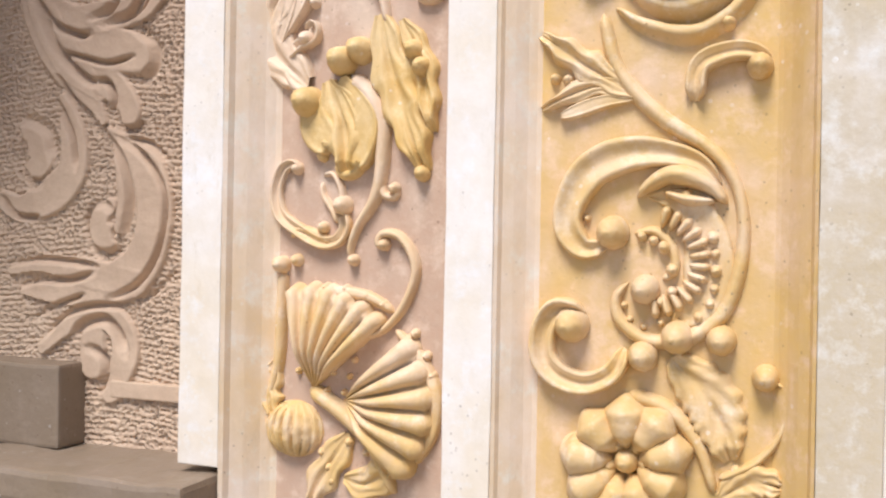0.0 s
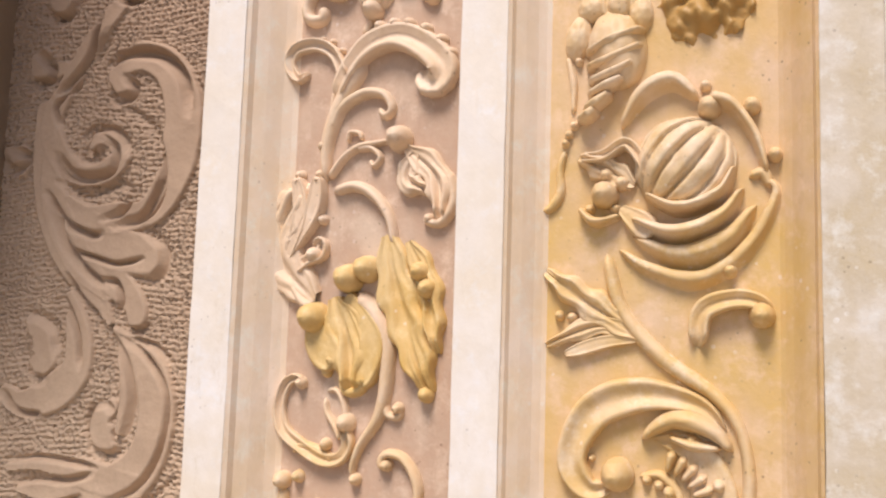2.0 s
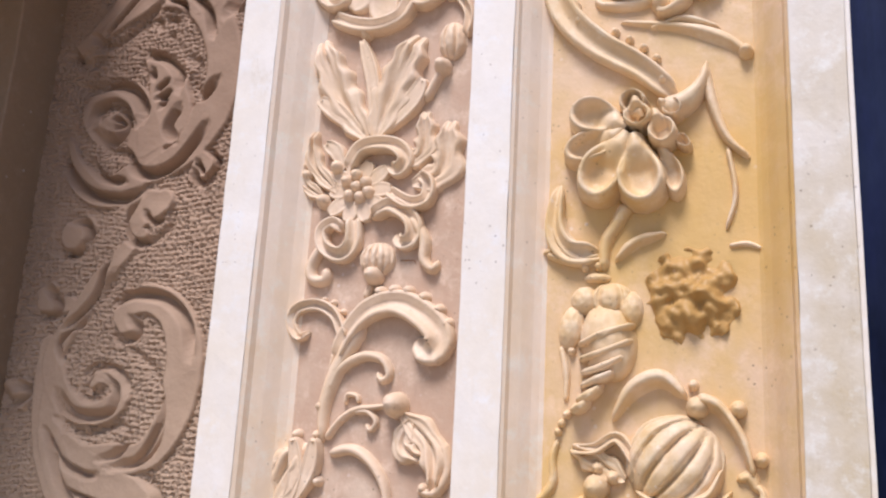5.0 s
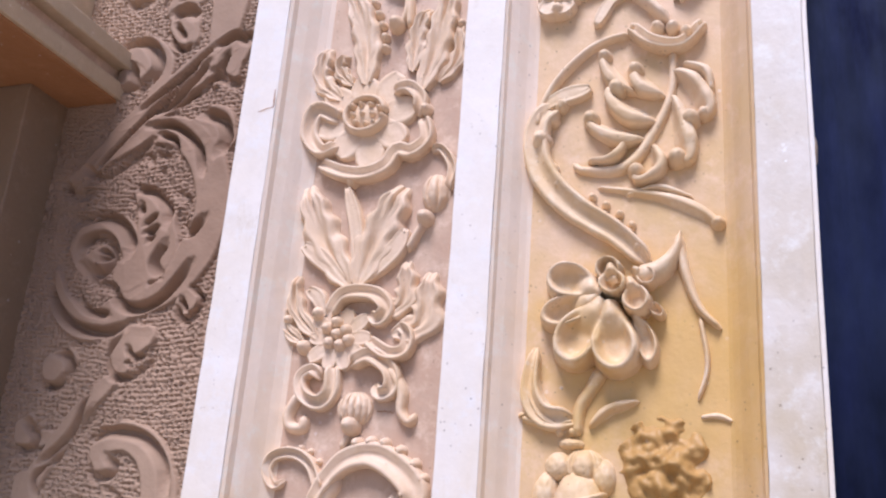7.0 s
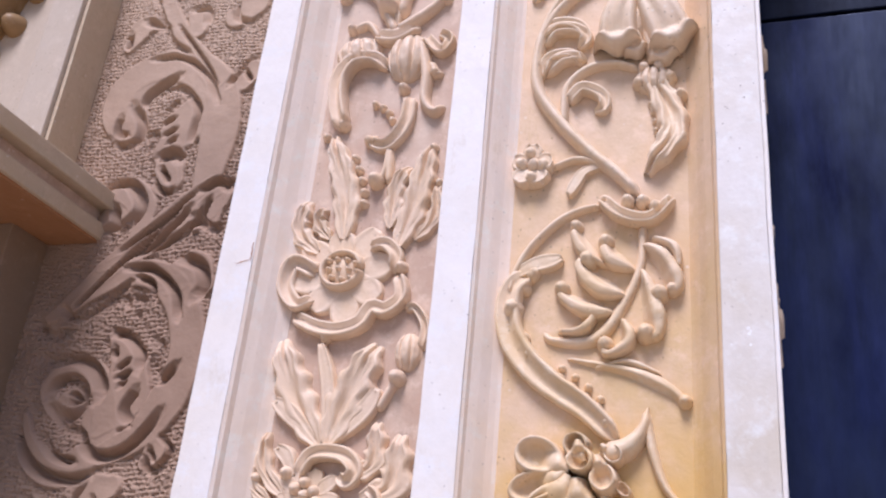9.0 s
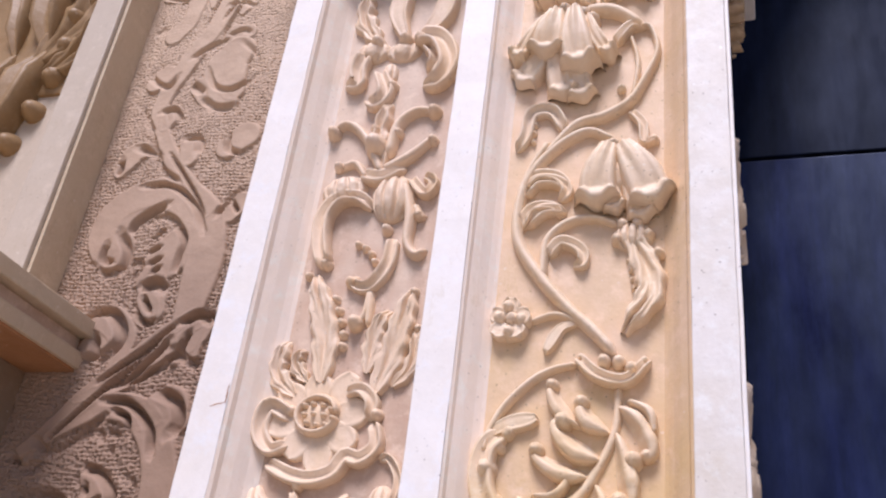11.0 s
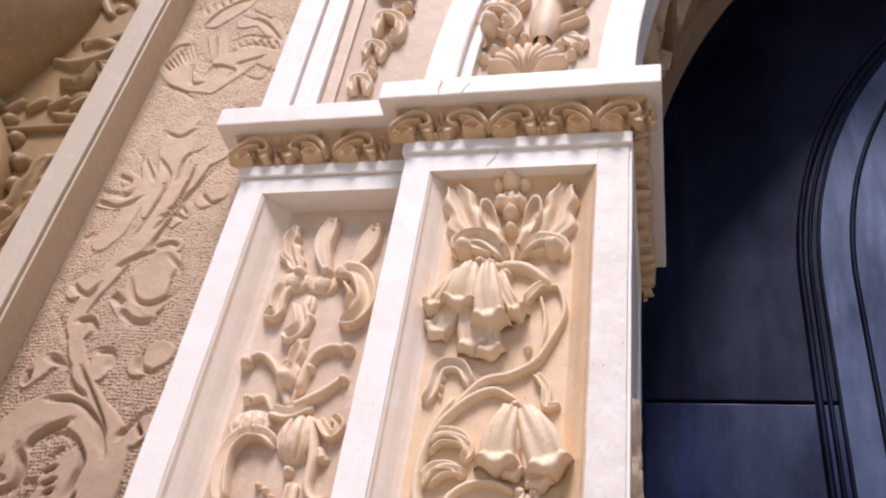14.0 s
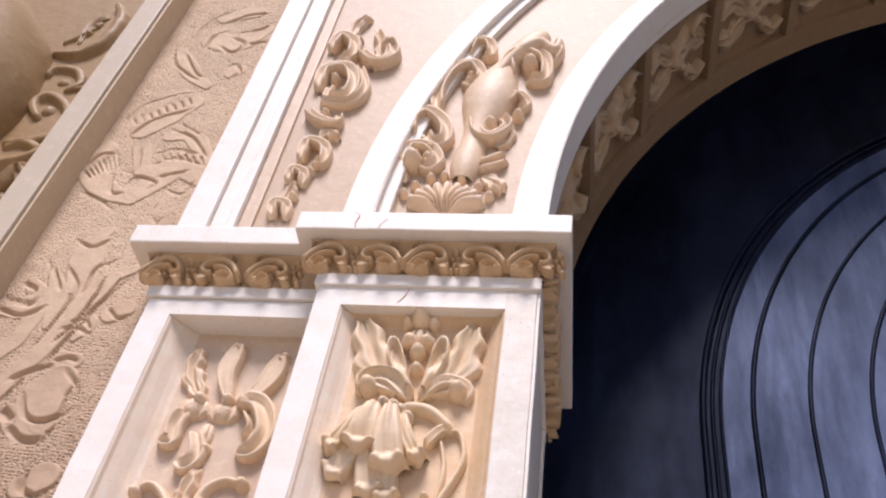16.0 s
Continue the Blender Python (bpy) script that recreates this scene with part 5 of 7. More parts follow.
petal([(0.256, 2.290), (0.266, 2.265), (0.273, 2.235)], 0.0208, 0.0336)
petal([(0.263, 2.306), (0.277, 2.296), (0.292, 2.281)], 0.0150, 0.0270)
petal([(0.279, 2.261), (0.295, 2.245), (0.304, 2.235)], 0.0090, 0.0195)
motif("pod_vine", INNER)
channel([(0.283, 2.318), (0.237, 2.362), (0.179, 2.402), (0.135, 2.448), (0.114, 2.496), (0.116, 2.549), (0.144, 2.580)], 0.0145, 0.0187, 0.0170)
beads(0.0102, [(0.196, 2.407), (0.214, 2.393), (0.234, 2.378), (0.252, 2.363), (0.269, 2.342)])
beads(0.0068, [(0.200, 2.424), (0.220, 2.410), (0.240, 2.395), (0.258, 2.377)])
beads(0.0144, [(0.122, 2.519)])
beads(0.0103, [(0.130, 2.481), (0.144, 2.457), (0.148, 2.575)])
tube([(0.112, 2.544), (0.120, 2.582), (0.142, 2.624), (0.181, 2.665), (0.216, 2.685), (0.252, 2.693)], 0.0063, 0.0054, 0.0109)
leaf([(0.111, 2.571), (0.148, 2.591), (0.196, 2.602)], 0.0154, 0.0127, 1)
ribbon([(0.206, 2.439), (0.256, 2.428), (0.309, 2.414), (0.355, 2.391), (0.379, 2.370)], [0.0032, 0.0065, 0.0081, 0.0122, 0.0081], 0.0130, LEAN)
ribbon([(0.248, 2.423), (0.297, 2.432), (0.345, 2.414)], [0.0032, 0.0065, 0.0032], 0.0114, LEAN)
beads(0.0106, [(0.378, 2.374)])
beads(0.0162, [(0.121, 2.520)])
beads(0.0106, [(0.139, 2.472), (0.150, 2.445), (0.150, 2.579), (0.137, 2.553)])
motif("acanthus_swirl", INNER)
ribbon([(0.318, 2.656), (0.314, 2.584), (0.285, 2.516), (0.247, 2.469), (0.186, 2.468), (0.169, 2.482)], [0.0067, 0.0076, 0.0084, 0.0101, 0.0101, 0.0050], 0.0096, PLAIN)
ribbon([(0.298, 2.536), (0.255, 2.553), (0.227, 2.586), (0.237, 2.602)], [0.0053, 0.0193, 0.0176, 0.0088], 0.0281, LEAN)
ribbon([(0.280, 2.511), (0.239, 2.517), (0.202, 2.537), (0.193, 2.553)], [0.0053, 0.0193, 0.0149, 0.0079], 0.0280, LEAN)
ribbon([(0.309, 2.579), (0.273, 2.600), (0.261, 2.627)], [0.0052, 0.0173, 0.0112], 0.0276, LEAN)
ribbon([(0.266, 2.586), (0.230, 2.616), (0.211, 2.655)], [0.0044, 0.0150, 0.0088], 0.0283, LEAN)
ribbon([(0.314, 2.584), (0.328, 2.537), (0.338, 2.479), (0.321, 2.473)], [0.0049, 0.0146, 0.0178, 0.0081], 0.0259, LEAN)
ribbon([(0.314, 2.622), (0.346, 2.597), (0.367, 2.554), (0.354, 2.536)], [0.0049, 0.0147, 0.0164, 0.0082], 0.0262, LEAN)
ribbon([(0.330, 2.631), (0.363, 2.610), (0.371, 2.572)], [0.0042, 0.0117, 0.0067], 0.0266, LEAN)
ribbon([(0.286, 2.502), (0.297, 2.466), (0.272, 2.447), (0.257, 2.456)], [0.0050, 0.0132, 0.0116, 0.0066], 0.0264, LEAN)
ribbon([(0.254, 2.521), (0.229, 2.485), (0.191, 2.482)], [0.0051, 0.0119, 0.0051], 0.0273, LEAN)
beads(0.0158, [(0.235, 2.597), (0.323, 2.476), (0.342, 2.537)])
beads(0.0132, [(0.196, 2.551), (0.262, 2.628), (0.264, 2.460)])
beads(0.0117, [(0.215, 2.657), (0.362, 2.545)])
motif("vine_blossom", INNER)
channel([(0.251, 2.706), (0.286, 2.673), (0.330, 2.664), (0.366, 2.701)], 0.0102, 0.0085, 0.0170)
beads(0.0118, [(0.295, 2.698), (0.318, 2.696), (0.338, 2.685)])
beads(0.0077, [(0.259, 2.705), (0.357, 2.699)])
flower((0.138, 2.770), 0.0382, 5, 15, 0.0172)
beads(0.0145, [(0.136, 2.794), (0.121, 2.774), (0.142, 2.772), (0.158, 2.770), (0.139, 2.748)])
tube([(0.312, 2.709), (0.277, 2.750), (0.230, 2.796), (0.176, 2.862), (0.139, 2.928), (0.136, 3.000), (0.152, 3.071), (0.185, 3.136)], 0.0101, 0.0081, 0.0152)
tube([(0.171, 2.769), (0.212, 2.782), (0.249, 2.768), (0.286, 2.737)], 0.0054, 0.0045, 0.0091)
leaf([(0.249, 2.766), (0.222, 2.755), (0.199, 2.713)], 0.0108, 0.0108, 1)
tube([(0.186, 2.849), (0.190, 2.922), (0.226, 2.959), (0.273, 2.964), (0.311, 2.948)], 0.0077, 0.0058, 0.0115)
channel([(0.194, 2.893), (0.217, 2.919), (0.251, 2.901), (0.254, 2.876), (0.237, 2.874)], 0.0109, 0.0081, 0.0145)
channel([(0.143, 2.951), (0.158, 2.989), (0.196, 2.992), (0.214, 2.970)], 0.0096, 0.0076, 0.0134)
channel([(0.139, 3.034), (0.168, 3.059), (0.205, 3.051), (0.222, 3.022), (0.207, 3.005)], 0.0111, 0.0091, 0.0152)
motif("horn_of_plenty", INNER)
leaf([(0.330, 2.940), (0.367, 2.826), (0.325, 2.746)], 0.0272, 0.0235, 5)
melon((0.337, 2.925), 0.0347, 0.0289, 0, 7)
beads(0.0115, [(0.320, 2.947), (0.344, 2.947), (0.362, 2.925), (0.311, 2.919), (0.379, 2.889)])
beads(0.0054, [(0.330, 2.878), (0.334, 2.862), (0.337, 2.844), (0.339, 2.827)])
motif("bellflower", INNER)
bell([(0.326, 3.040), (0.343, 2.995), (0.355, 2.954)], 0.0285, 0.0247)
bell([(0.306, 3.040), (0.298, 3.012), (0.310, 2.973)], 0.0240, 0.0240)
melon((0.306, 3.050), 0.0440, 0.0495, 0, 0)
bell([(0.296, 3.102), (0.279, 3.041), (0.278, 2.984)], 0.0421, 0.0421)
bell([(0.320, 3.099), (0.351, 3.040), (0.375, 2.978)], 0.0460, 0.0440)
beads(0.0136, [(0.282, 3.108), (0.300, 3.115), (0.321, 3.105), (0.339, 3.096)])
motif("bellflower_stem", INNER)
tube([(0.136, 2.959), (0.146, 3.047), (0.191, 3.113), (0.252, 3.151), (0.306, 3.124)], 0.0084, 0.0074, 0.0137)
tube([(0.176, 3.101), (0.230, 3.167), (0.282, 3.183), (0.327, 3.212), (0.354, 3.263), (0.377, 3.329), (0.363, 3.390), (0.339, 3.390)], 0.0095, 0.0053, 0.0137)
tube([(0.332, 3.218), (0.341, 3.305), (0.326, 3.377)], 0.0053, 0.0042, 0.0105)
channel([(0.328, 3.192), (0.351, 3.159), (0.355, 3.119), (0.377, 3.126)], 0.0080, 0.0070, 0.0120)
beads(0.0090, [(0.372, 3.123), (0.311, 3.246)])
channel([(0.296, 3.355), (0.326, 3.395), (0.352, 3.392)], 0.0111, 0.0089, 0.0155)
channel([(0.211, 3.160), (0.185, 3.203), (0.147, 3.200), (0.137, 3.148), (0.121, 3.121)], 0.0110, 0.0088, 0.0143)
beads(0.0055, [(0.154, 3.179), (0.153, 3.160), (0.152, 3.140)])
channel([(0.141, 3.017), (0.165, 3.046), (0.201, 3.045), (0.226, 3.026)], 0.0120, 0.0090, 0.0150)
channel([(0.150, 2.955), (0.180, 2.984), (0.222, 2.983)], 0.0120, 0.0090, 0.0150)
tube([(0.231, 3.447), (0.293, 3.442), (0.352, 3.394)], 0.0139, 0.0093, 0.0162)
motif("tulip", INNER)
bell([(0.186, 3.352), (0.194, 3.295), (0.208, 3.234)], 0.0345, 0.0276)
bell([(0.222, 3.336), (0.230, 3.273), (0.243, 3.224)], 0.0308, 0.0264)
bell([(0.163, 3.361), (0.144, 3.311), (0.118, 3.274)], 0.0322, 0.0253)
melon((0.203, 3.363), 0.0508, 0.0599, 0, 0)
bell([(0.247, 3.415), (0.262, 3.363), (0.292, 3.312)], 0.0220, 0.0374)
bell([(0.160, 3.424), (0.138, 3.372), (0.107, 3.324)], 0.0241, 0.0385)
bell([(0.185, 3.433), (0.176, 3.382), (0.170, 3.325)], 0.0437, 0.0483)
bell([(0.221, 3.427), (0.226, 3.353), (0.239, 3.280)], 0.0414, 0.0529)
beads(0.0156, [(0.178, 3.444), (0.197, 3.455), (0.219, 3.449), (0.237, 3.438), (0.253, 3.422)])
beads(0.0108, [(0.113, 3.334), (0.122, 3.380), (0.288, 3.319)])
motif("palmette", INNER)
leaf([(0.231, 3.482), (0.169, 3.553), (0.108, 3.688)], 0.0500, 0.0275, 3)
leaf([(0.283, 3.480), (0.336, 3.544), (0.370, 3.679)], 0.0480, 0.0264, 3)
petal([(0.242, 3.494), (0.210, 3.559), (0.188, 3.630)], 0.0204, 0.0312)
petal([(0.275, 3.492), (0.297, 3.558), (0.307, 3.636)], 0.0204, 0.0312)
melon((0.247, 3.640), 0.0326, 0.0295, 0, 5)
beads(0.0201, [(0.228, 3.621), (0.265, 3.619), (0.249, 3.593)])
beads(0.0251, [(0.244, 3.689)])
beads(0.0156, [(0.214, 3.680), (0.274, 3.679), (0.252, 3.549), (0.224, 3.526), (0.287, 3.523)])
channel([(0.252, 3.470), (0.200, 3.520), (0.148, 3.514), (0.148, 3.473)], 0.0175, 0.0138, 0.0225)
channel([(0.268, 3.470), (0.314, 3.514), (0.364, 3.501), (0.361, 3.464)], 0.0161, 0.0127, 0.0207)
beads(0.0225, [(0.157, 3.495), (0.348, 3.492)])
motif("fan_shell", ARCH)
fan((0.248, 4.037), 0.1160, 22, 158, 9)
beads(0.0135, [(0.135, 4.122), (0.160, 4.154), (0.197, 4.186), (0.233, 4.194), (0.279, 4.184), (0.325, 4.153), (0.357, 4.114)])
motif("reclining_figure", ARCH)
figure([(0.279, 4.184), (0.287, 4.297), (0.310, 4.493), (0.331, 4.636), (0.379, 4.787), (0.458, 4.914)], 0.0620, [(0.324, 4.621), (0.366, 4.725), (0.445, 4.815), (0.497, 4.780), (0.512, 4.860)])
motif("arch_volute", ARCH)
channel([(0.116, 4.353), (0.110, 4.433), (0.153, 4.472), (0.208, 4.410), (0.216, 4.342), (0.182, 4.325), (0.157, 4.378)], 0.0208, 0.0144, 0.0288)
channel([(0.117, 4.240), (0.120, 4.307), (0.174, 4.308), (0.208, 4.257), (0.185, 4.219), (0.159, 4.249)], 0.0180, 0.0135, 0.0270)
beads(0.0300, [(0.141, 4.244)])
beads(0.0201, [(0.180, 4.258)])
channel([(0.177, 4.471), (0.168, 4.579), (0.198, 4.685), (0.255, 4.719), (0.289, 4.650), (0.263, 4.604), (0.231, 4.641)], 0.0204, 0.0136, 0.0307)
beads(0.0170, [(0.254, 4.664)])
channel([(0.230, 4.771), (0.245, 4.849), (0.293, 4.842), (0.305, 4.779), (0.275, 4.769)], 0.0175, 0.0140, 0.0280)
channel([(0.288, 4.439), (0.304, 4.370), (0.345, 4.353), (0.382, 4.404), (0.359, 4.453)], 0.0171, 0.0124, 0.0279)
beads(0.0217, [(0.334, 4.416)])
channel([(0.374, 4.651), (0.357, 4.741), (0.399, 4.793), (0.468, 4.750), (0.473, 4.643), (0.418, 4.637)], 0.0198, 0.0149, 0.0298)
beads(0.0281, [(0.427, 4.715)])
channel([(0.367, 4.518), (0.399, 4.565), (0.430, 4.527), (0.407, 4.484)], 0.0128, 0.0096, 0.0224)
beads(0.0186, [(0.407, 4.462)])
channel([(0.313, 4.245), (0.352, 4.271), (0.383, 4.297)], 0.0090, 0.0060, 0.0180)
channel([(0.318, 4.219), (0.362, 4.239), (0.394, 4.262)], 0.0090, 0.0060, 0.0180)
leaf([(0.329, 4.192), (0.360, 4.173), (0.389, 4.132)], 0.0290, 0.0203, 2)
beads(0.0116, [(0.170, 4.556), (0.178, 4.513), (0.196, 4.470)])
leaf([(0.356, 4.320), (0.383, 4.357), (0.394, 4.422)], 0.0210, 0.0180, 2)
leaf([(0.133, 4.168), (0.110, 4.216), (0.122, 4.269)], 0.0217, 0.0186, 2)
channel([(0.483, 4.718), (0.505, 4.795), (0.486, 4.862)], 0.0153, 0.0119, 0.0238)
motif("spandrel_scroll", SPANDREL)
channel([(-0.222, 4.659), (-0.222, 4.760), (-0.152, 4.775), (-0.114, 4.691), (-0.127, 4.612), (-0.182, 4.614), (-0.180, 4.675)], 0.0198, 0.0144, 0.0288)
beads(0.0185, [(-0.181, 4.719)])
channel([(-0.114, 4.786), (-0.074, 4.664), (-0.111, 4.582), (-0.205, 4.598)], 0.0123, 0.0105, 0.0245)
channel([(-0.233, 4.551), (-0.183, 4.498), (-0.128, 4.479), (-0.124, 4.527)], 0.0153, 0.0119, 0.0238)
channel([(-0.193, 4.304), (-0.192, 4.388), (-0.133, 4.362), (-0.128, 4.292), (-0.161, 4.308)], 0.0165, 0.0116, 0.0248)
channel([(-0.234, 4.887), (-0.213, 4.970), (-0.158, 4.924), (-0.155, 4.848), (-0.194, 4.837)], 0.0191, 0.0152, 0.0286)
channel([(-0.135, 4.881), (-0.067, 4.810), (-0.015, 4.846), (-0.038, 4.923), (-0.061, 4.883)], 0.0180, 0.0144, 0.0270)
leaf([(-0.080, 4.778), (-0.058, 4.883), (-0.105, 5.027)], 0.0297, 0.0241, 3)
channel([(-0.208, 4.212), (-0.204, 4.261), (-0.167, 4.243), (-0.167, 4.194)], 0.0144, 0.0112, 0.0224)
channel([(-0.213, 4.064), (-0.221, 4.117), (-0.183, 4.110), (-0.178, 4.060)], 0.0144, 0.0112, 0.0224)
leaf([(-0.203, 4.128), (-0.191, 4.175), (-0.181, 4.211)], 0.0192, 0.0192, 2)
leaf([(-0.165, 4.417), (-0.146, 4.443), (-0.106, 4.415)], 0.0221, 0.0204, 2)
beads(0.0140, [(-0.177, 4.151), (-0.175, 4.543), (-0.161, 4.822), (-0.150, 4.958), (-0.155, 4.260)])
leaf([(-0.188, 4.961), (-0.177, 5.051), (-0.137, 5.104)], 0.0274, 0.0235, 2)

# ---- foliage wall: one carved skin; scrolls are left standing, grooves are cut, the ground between is pricked ----
STEP, WALL_X, WALL_Z = 0.0025, (-0.925, -0.428), (1.085, 5.45)
gx, gz = np.meshgrid(np.arange(WALL_X[0], WALL_X[1], STEP), np.arange(WALL_Z[0], WALL_Z[1], STEP))
carved, cut_down, owner_of = np.zeros_like(gx), np.zeros_like(gx), np.zeros(gx.shape, int)
carving_names = []


def wall_carving(name):
    carving_names.append(name)


def near_line(pts, reach):
    """The window of the skin round a line, with each place's distance, side and share of the way along it."""
    line, length = smooth_line(pts, max(14, min(70, int(8 * len(pts)))))
    c0, r0 = [max(0, int((line[:, k].min() - reach - lo) / STEP)) for k, lo in ((0, WALL_X[0]), (1, WALL_Z[0]))]
    c1, r1 = [int((line[:, k].max() + reach - lo) / STEP) + 2 for k, lo in ((0, WALL_X[0]), (1, WALL_Z[0]))]
    if c1 <= c0 or r1 <= r0:
        return None
    win = np.s_[r0:r1, c0:c1]
    x, z = gx[win], gz[win]
    if not x.size:
        return None
    d = np.hypot(x[..., None] - line[:, 0], z[..., None] - line[:, 1])
    k = d.argmin(-1)
    way = np.gradient(line, axis=0)
    side = way[k, 0] * (z - line[k, 1]) - way[k, 1] * (x - line[k, 0])
    return win, d.min(-1), np.sign(side), k / (len(line) - 1), length


def raised(pts, widths, tall=0.0065):
    """A scroll or leaf left standing: nearly flat on top, its edges lifted a little and cut steeply."""
    found = near_line(pts, max(widths) * 1.2)
    if found is None:
        return
    win, d, side, s, length = found
    v = d / np.interp(s, np.linspace(0, 1, len(widths)), widths)
    tall = tall if pts[0][1] < 3.5 else 0.6 * tall
    h = np.where(v < 1, tall * (0.80 + 0.25 * v ** 2) * np.clip((1.06 - v) / 0.16, 0, 1), 0)
    up = h > carved[win]
    owner_of[win] = np.where(up & (h > 0.002), len(carving_names), owner_of[win])
    carved[win] = np.maximum(carved[win], h)


def groove(pts, wide, deep=0.030):
    """A cut of the modelling tool: deepest along its line, steep on the outer side, tapering to both ends."""
    found = near_line(pts, wide * 2.6)
    if found is None:
        return
    win, d, side, s, length = found
    worn = min(1.0, max(0.45, 1.0 - 0.75 * (pts[0][1] - 2.8)), max(0.62, 0.62 + 0.6 * (pts[0][1] - 1.8)))
    wide, deep = (0.75 + 0.55 * worn) * wide, deep * worn
    taper = np.clip(np.minimum(s, 1 - s) * 5 + 0.25, 0, 1)
    reach = wide * np.where(side > 0, 1.0, 1.9)
    cut_down[win] = np.maximum(cut_down[win], deep * taper * np.clip(1.15 - d / reach, 0, 1) ** 0.9)


def prick_ground(depth):
    """Rows of small oblong tool pricks, none quite alike."""
    pricks = np.zeros_like(gx)
    rng = np.random.default_rng(5)
    z = WALL_Z[0]
    while z < WALL_Z[1]:
        x = WALL_X[0] + rng.uniform(0, 0.009)
        while x < WALL_X[1]:
            cx = x + rng.normal(0, 0.0012) + 0.006 * math.sin(z * 11)
            cz = z + rng.normal(0, 0.0012) + 0.010 * math.sin(x * 13 + z * 3)
            c, r = int((cx - WALL_X[0]) / STEP), int((cz - WALL_Z[0]) / STEP)
            if 2 < c < gx.shape[1] - 3 and 2 < r < gx.shape[0] - 3:
                win = np.s_[r - 2:r + 4, c - 2:c + 4]
                dent = rng.uniform(0.5, 1.0) * np.exp(-((gx[win] - cx) / 0.0034) ** 2 - ((gz[win] - cz) / 0.0022) ** 2)
                pricks[win] = np.maximum(pricks[win], dent)
            x += rng.uniform(0.0085, 0.0115)
        z += 0.0092
    return pricks * depth


def wall_skin(base):
    """Builds the skin: the pricked ground as one sheet, each group of scrolls as a part of its own."""
    standing = np.clip(carved / 0.005, 0, 1)
    rough = np.array([noise.noise((x * 22, z * 22, 3.0)) for z in gz[::4, 0] for x in gx[0, ::4]]).reshape(gz[::4].shape[0], -1)
    rough = np.repeat(np.repeat(rough, 4, 0), 4, 1)[:gx.shape[0], :gx.shape[1]]
    for k in range(3):
        rough = (rough + np.roll(rough, 2, 0) + np.roll(rough, -2, 0) + np.roll(rough, 2, 1) + np.roll(rough, -2, 1)) / 5
    y = base - carved + cut_down * (0.35 + 0.65 * standing) + prick_ground(0.009) * (1 - standing) * np.clip(1.0 - 0.8 * (gz - 2.9), 0.3, 1.0) - 0.0022 * rough
    places = np.stack([gx, y, gz], -1).reshape(-1, 3)
    rows, cols = gx.shape
    first = (np.arange(rows - 1)[:, None] * cols + np.arange(cols - 1)).reshape(-1)
    quads = np.stack([first, first + 1, first + cols + 1, first + cols], 1)
    belongs = owner_of[:-1, :-1].reshape(-1)
    for n, name in enumerate(["pricked_ground"] + carving_names):
        mine = quads[belongs == n]
        if not len(mine):
            continue
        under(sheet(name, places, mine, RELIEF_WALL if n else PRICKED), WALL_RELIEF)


wall_carving("lower_scroll")
raised([(-0.824, 1.980), (-0.812, 1.881), (-0.789, 1.802), (-0.737, 1.723), (-0.693, 1.674), (-0.655, 1.618)], [0.0213, 0.0296, 0.0356, 0.0415, 0.0332, 0.0071])
raised([(-0.759, 1.810), (-0.685, 1.749), (-0.605, 1.728), (-0.576, 1.718)], [0.0224, 0.0425, 0.0391, 0.0313])
raised([(-0.683, 1.702), (-0.636, 1.673), (-0.606, 1.640), (-0.605, 1.622)], [0.0223, 0.0268, 0.0245, 0.0201])
raised([(-0.643, 1.604), (-0.585, 1.562), (-0.555, 1.499), (-0.557, 1.427), (-0.592, 1.371), (-0.664, 1.345), (-0.744, 1.336), (-0.816, 1.337)], [0.0044, 0.0308, 0.0363, 0.0352, 0.0385, 0.0308, 0.0220, 0.0088])
raised([(-0.642, 1.479), (-0.664, 1.460), (-0.657, 1.433), (-0.645, 1.415)], [0.0136, 0.0272, 0.0295, 0.0159])
raised([(-0.643, 1.599), (-0.618, 1.553), (-0.610, 1.498), (-0.618, 1.443)], [0.0045, 0.0156, 0.0156, 0.0111])
raised([(-0.739, 1.656), (-0.717, 1.590), (-0.720, 1.533), (-0.765, 1.495), (-0.825, 1.475), (-0.862, 1.488)], [0.0119, 0.0262, 0.0298, 0.0334, 0.0262, 0.0179])
raised([(-0.821, 1.619), (-0.795, 1.590), (-0.787, 1.552), (-0.810, 1.537)], [0.0121, 0.0265, 0.0289, 0.0145])
raised([(-0.586, 1.354), (-0.676, 1.367), (-0.771, 1.382), (-0.843, 1.369)], [0.0238, 0.0262, 0.0167, 0.0071])
raised([(-0.774, 1.241), (-0.718, 1.287), (-0.650, 1.300), (-0.609, 1.271), (-0.607, 1.226), (-0.632, 1.179)], [0.0110, 0.0199, 0.0221, 0.0243, 0.0265, 0.0221])
raised([(-0.671, 1.276), (-0.668, 1.221)], [0.0227, 0.0272])
groove([(-0.741, 1.915), (-0.734, 1.895), (-0.705, 1.895), (-0.703, 1.910)], 0.0047)
groove([(-0.736, 1.919), (-0.725, 1.943), (-0.684, 1.947), (-0.655, 1.932), (-0.642, 1.908)], 0.0047)
groove([(-0.695, 1.935), (-0.665, 1.909), (-0.669, 1.872), (-0.714, 1.855), (-0.768, 1.863), (-0.794, 1.894)], 0.0047)
groove([(-0.774, 1.859), (-0.725, 1.832), (-0.679, 1.844), (-0.645, 1.847), (-0.627, 1.827), (-0.642, 1.799), (-0.682, 1.787)], 0.0046)
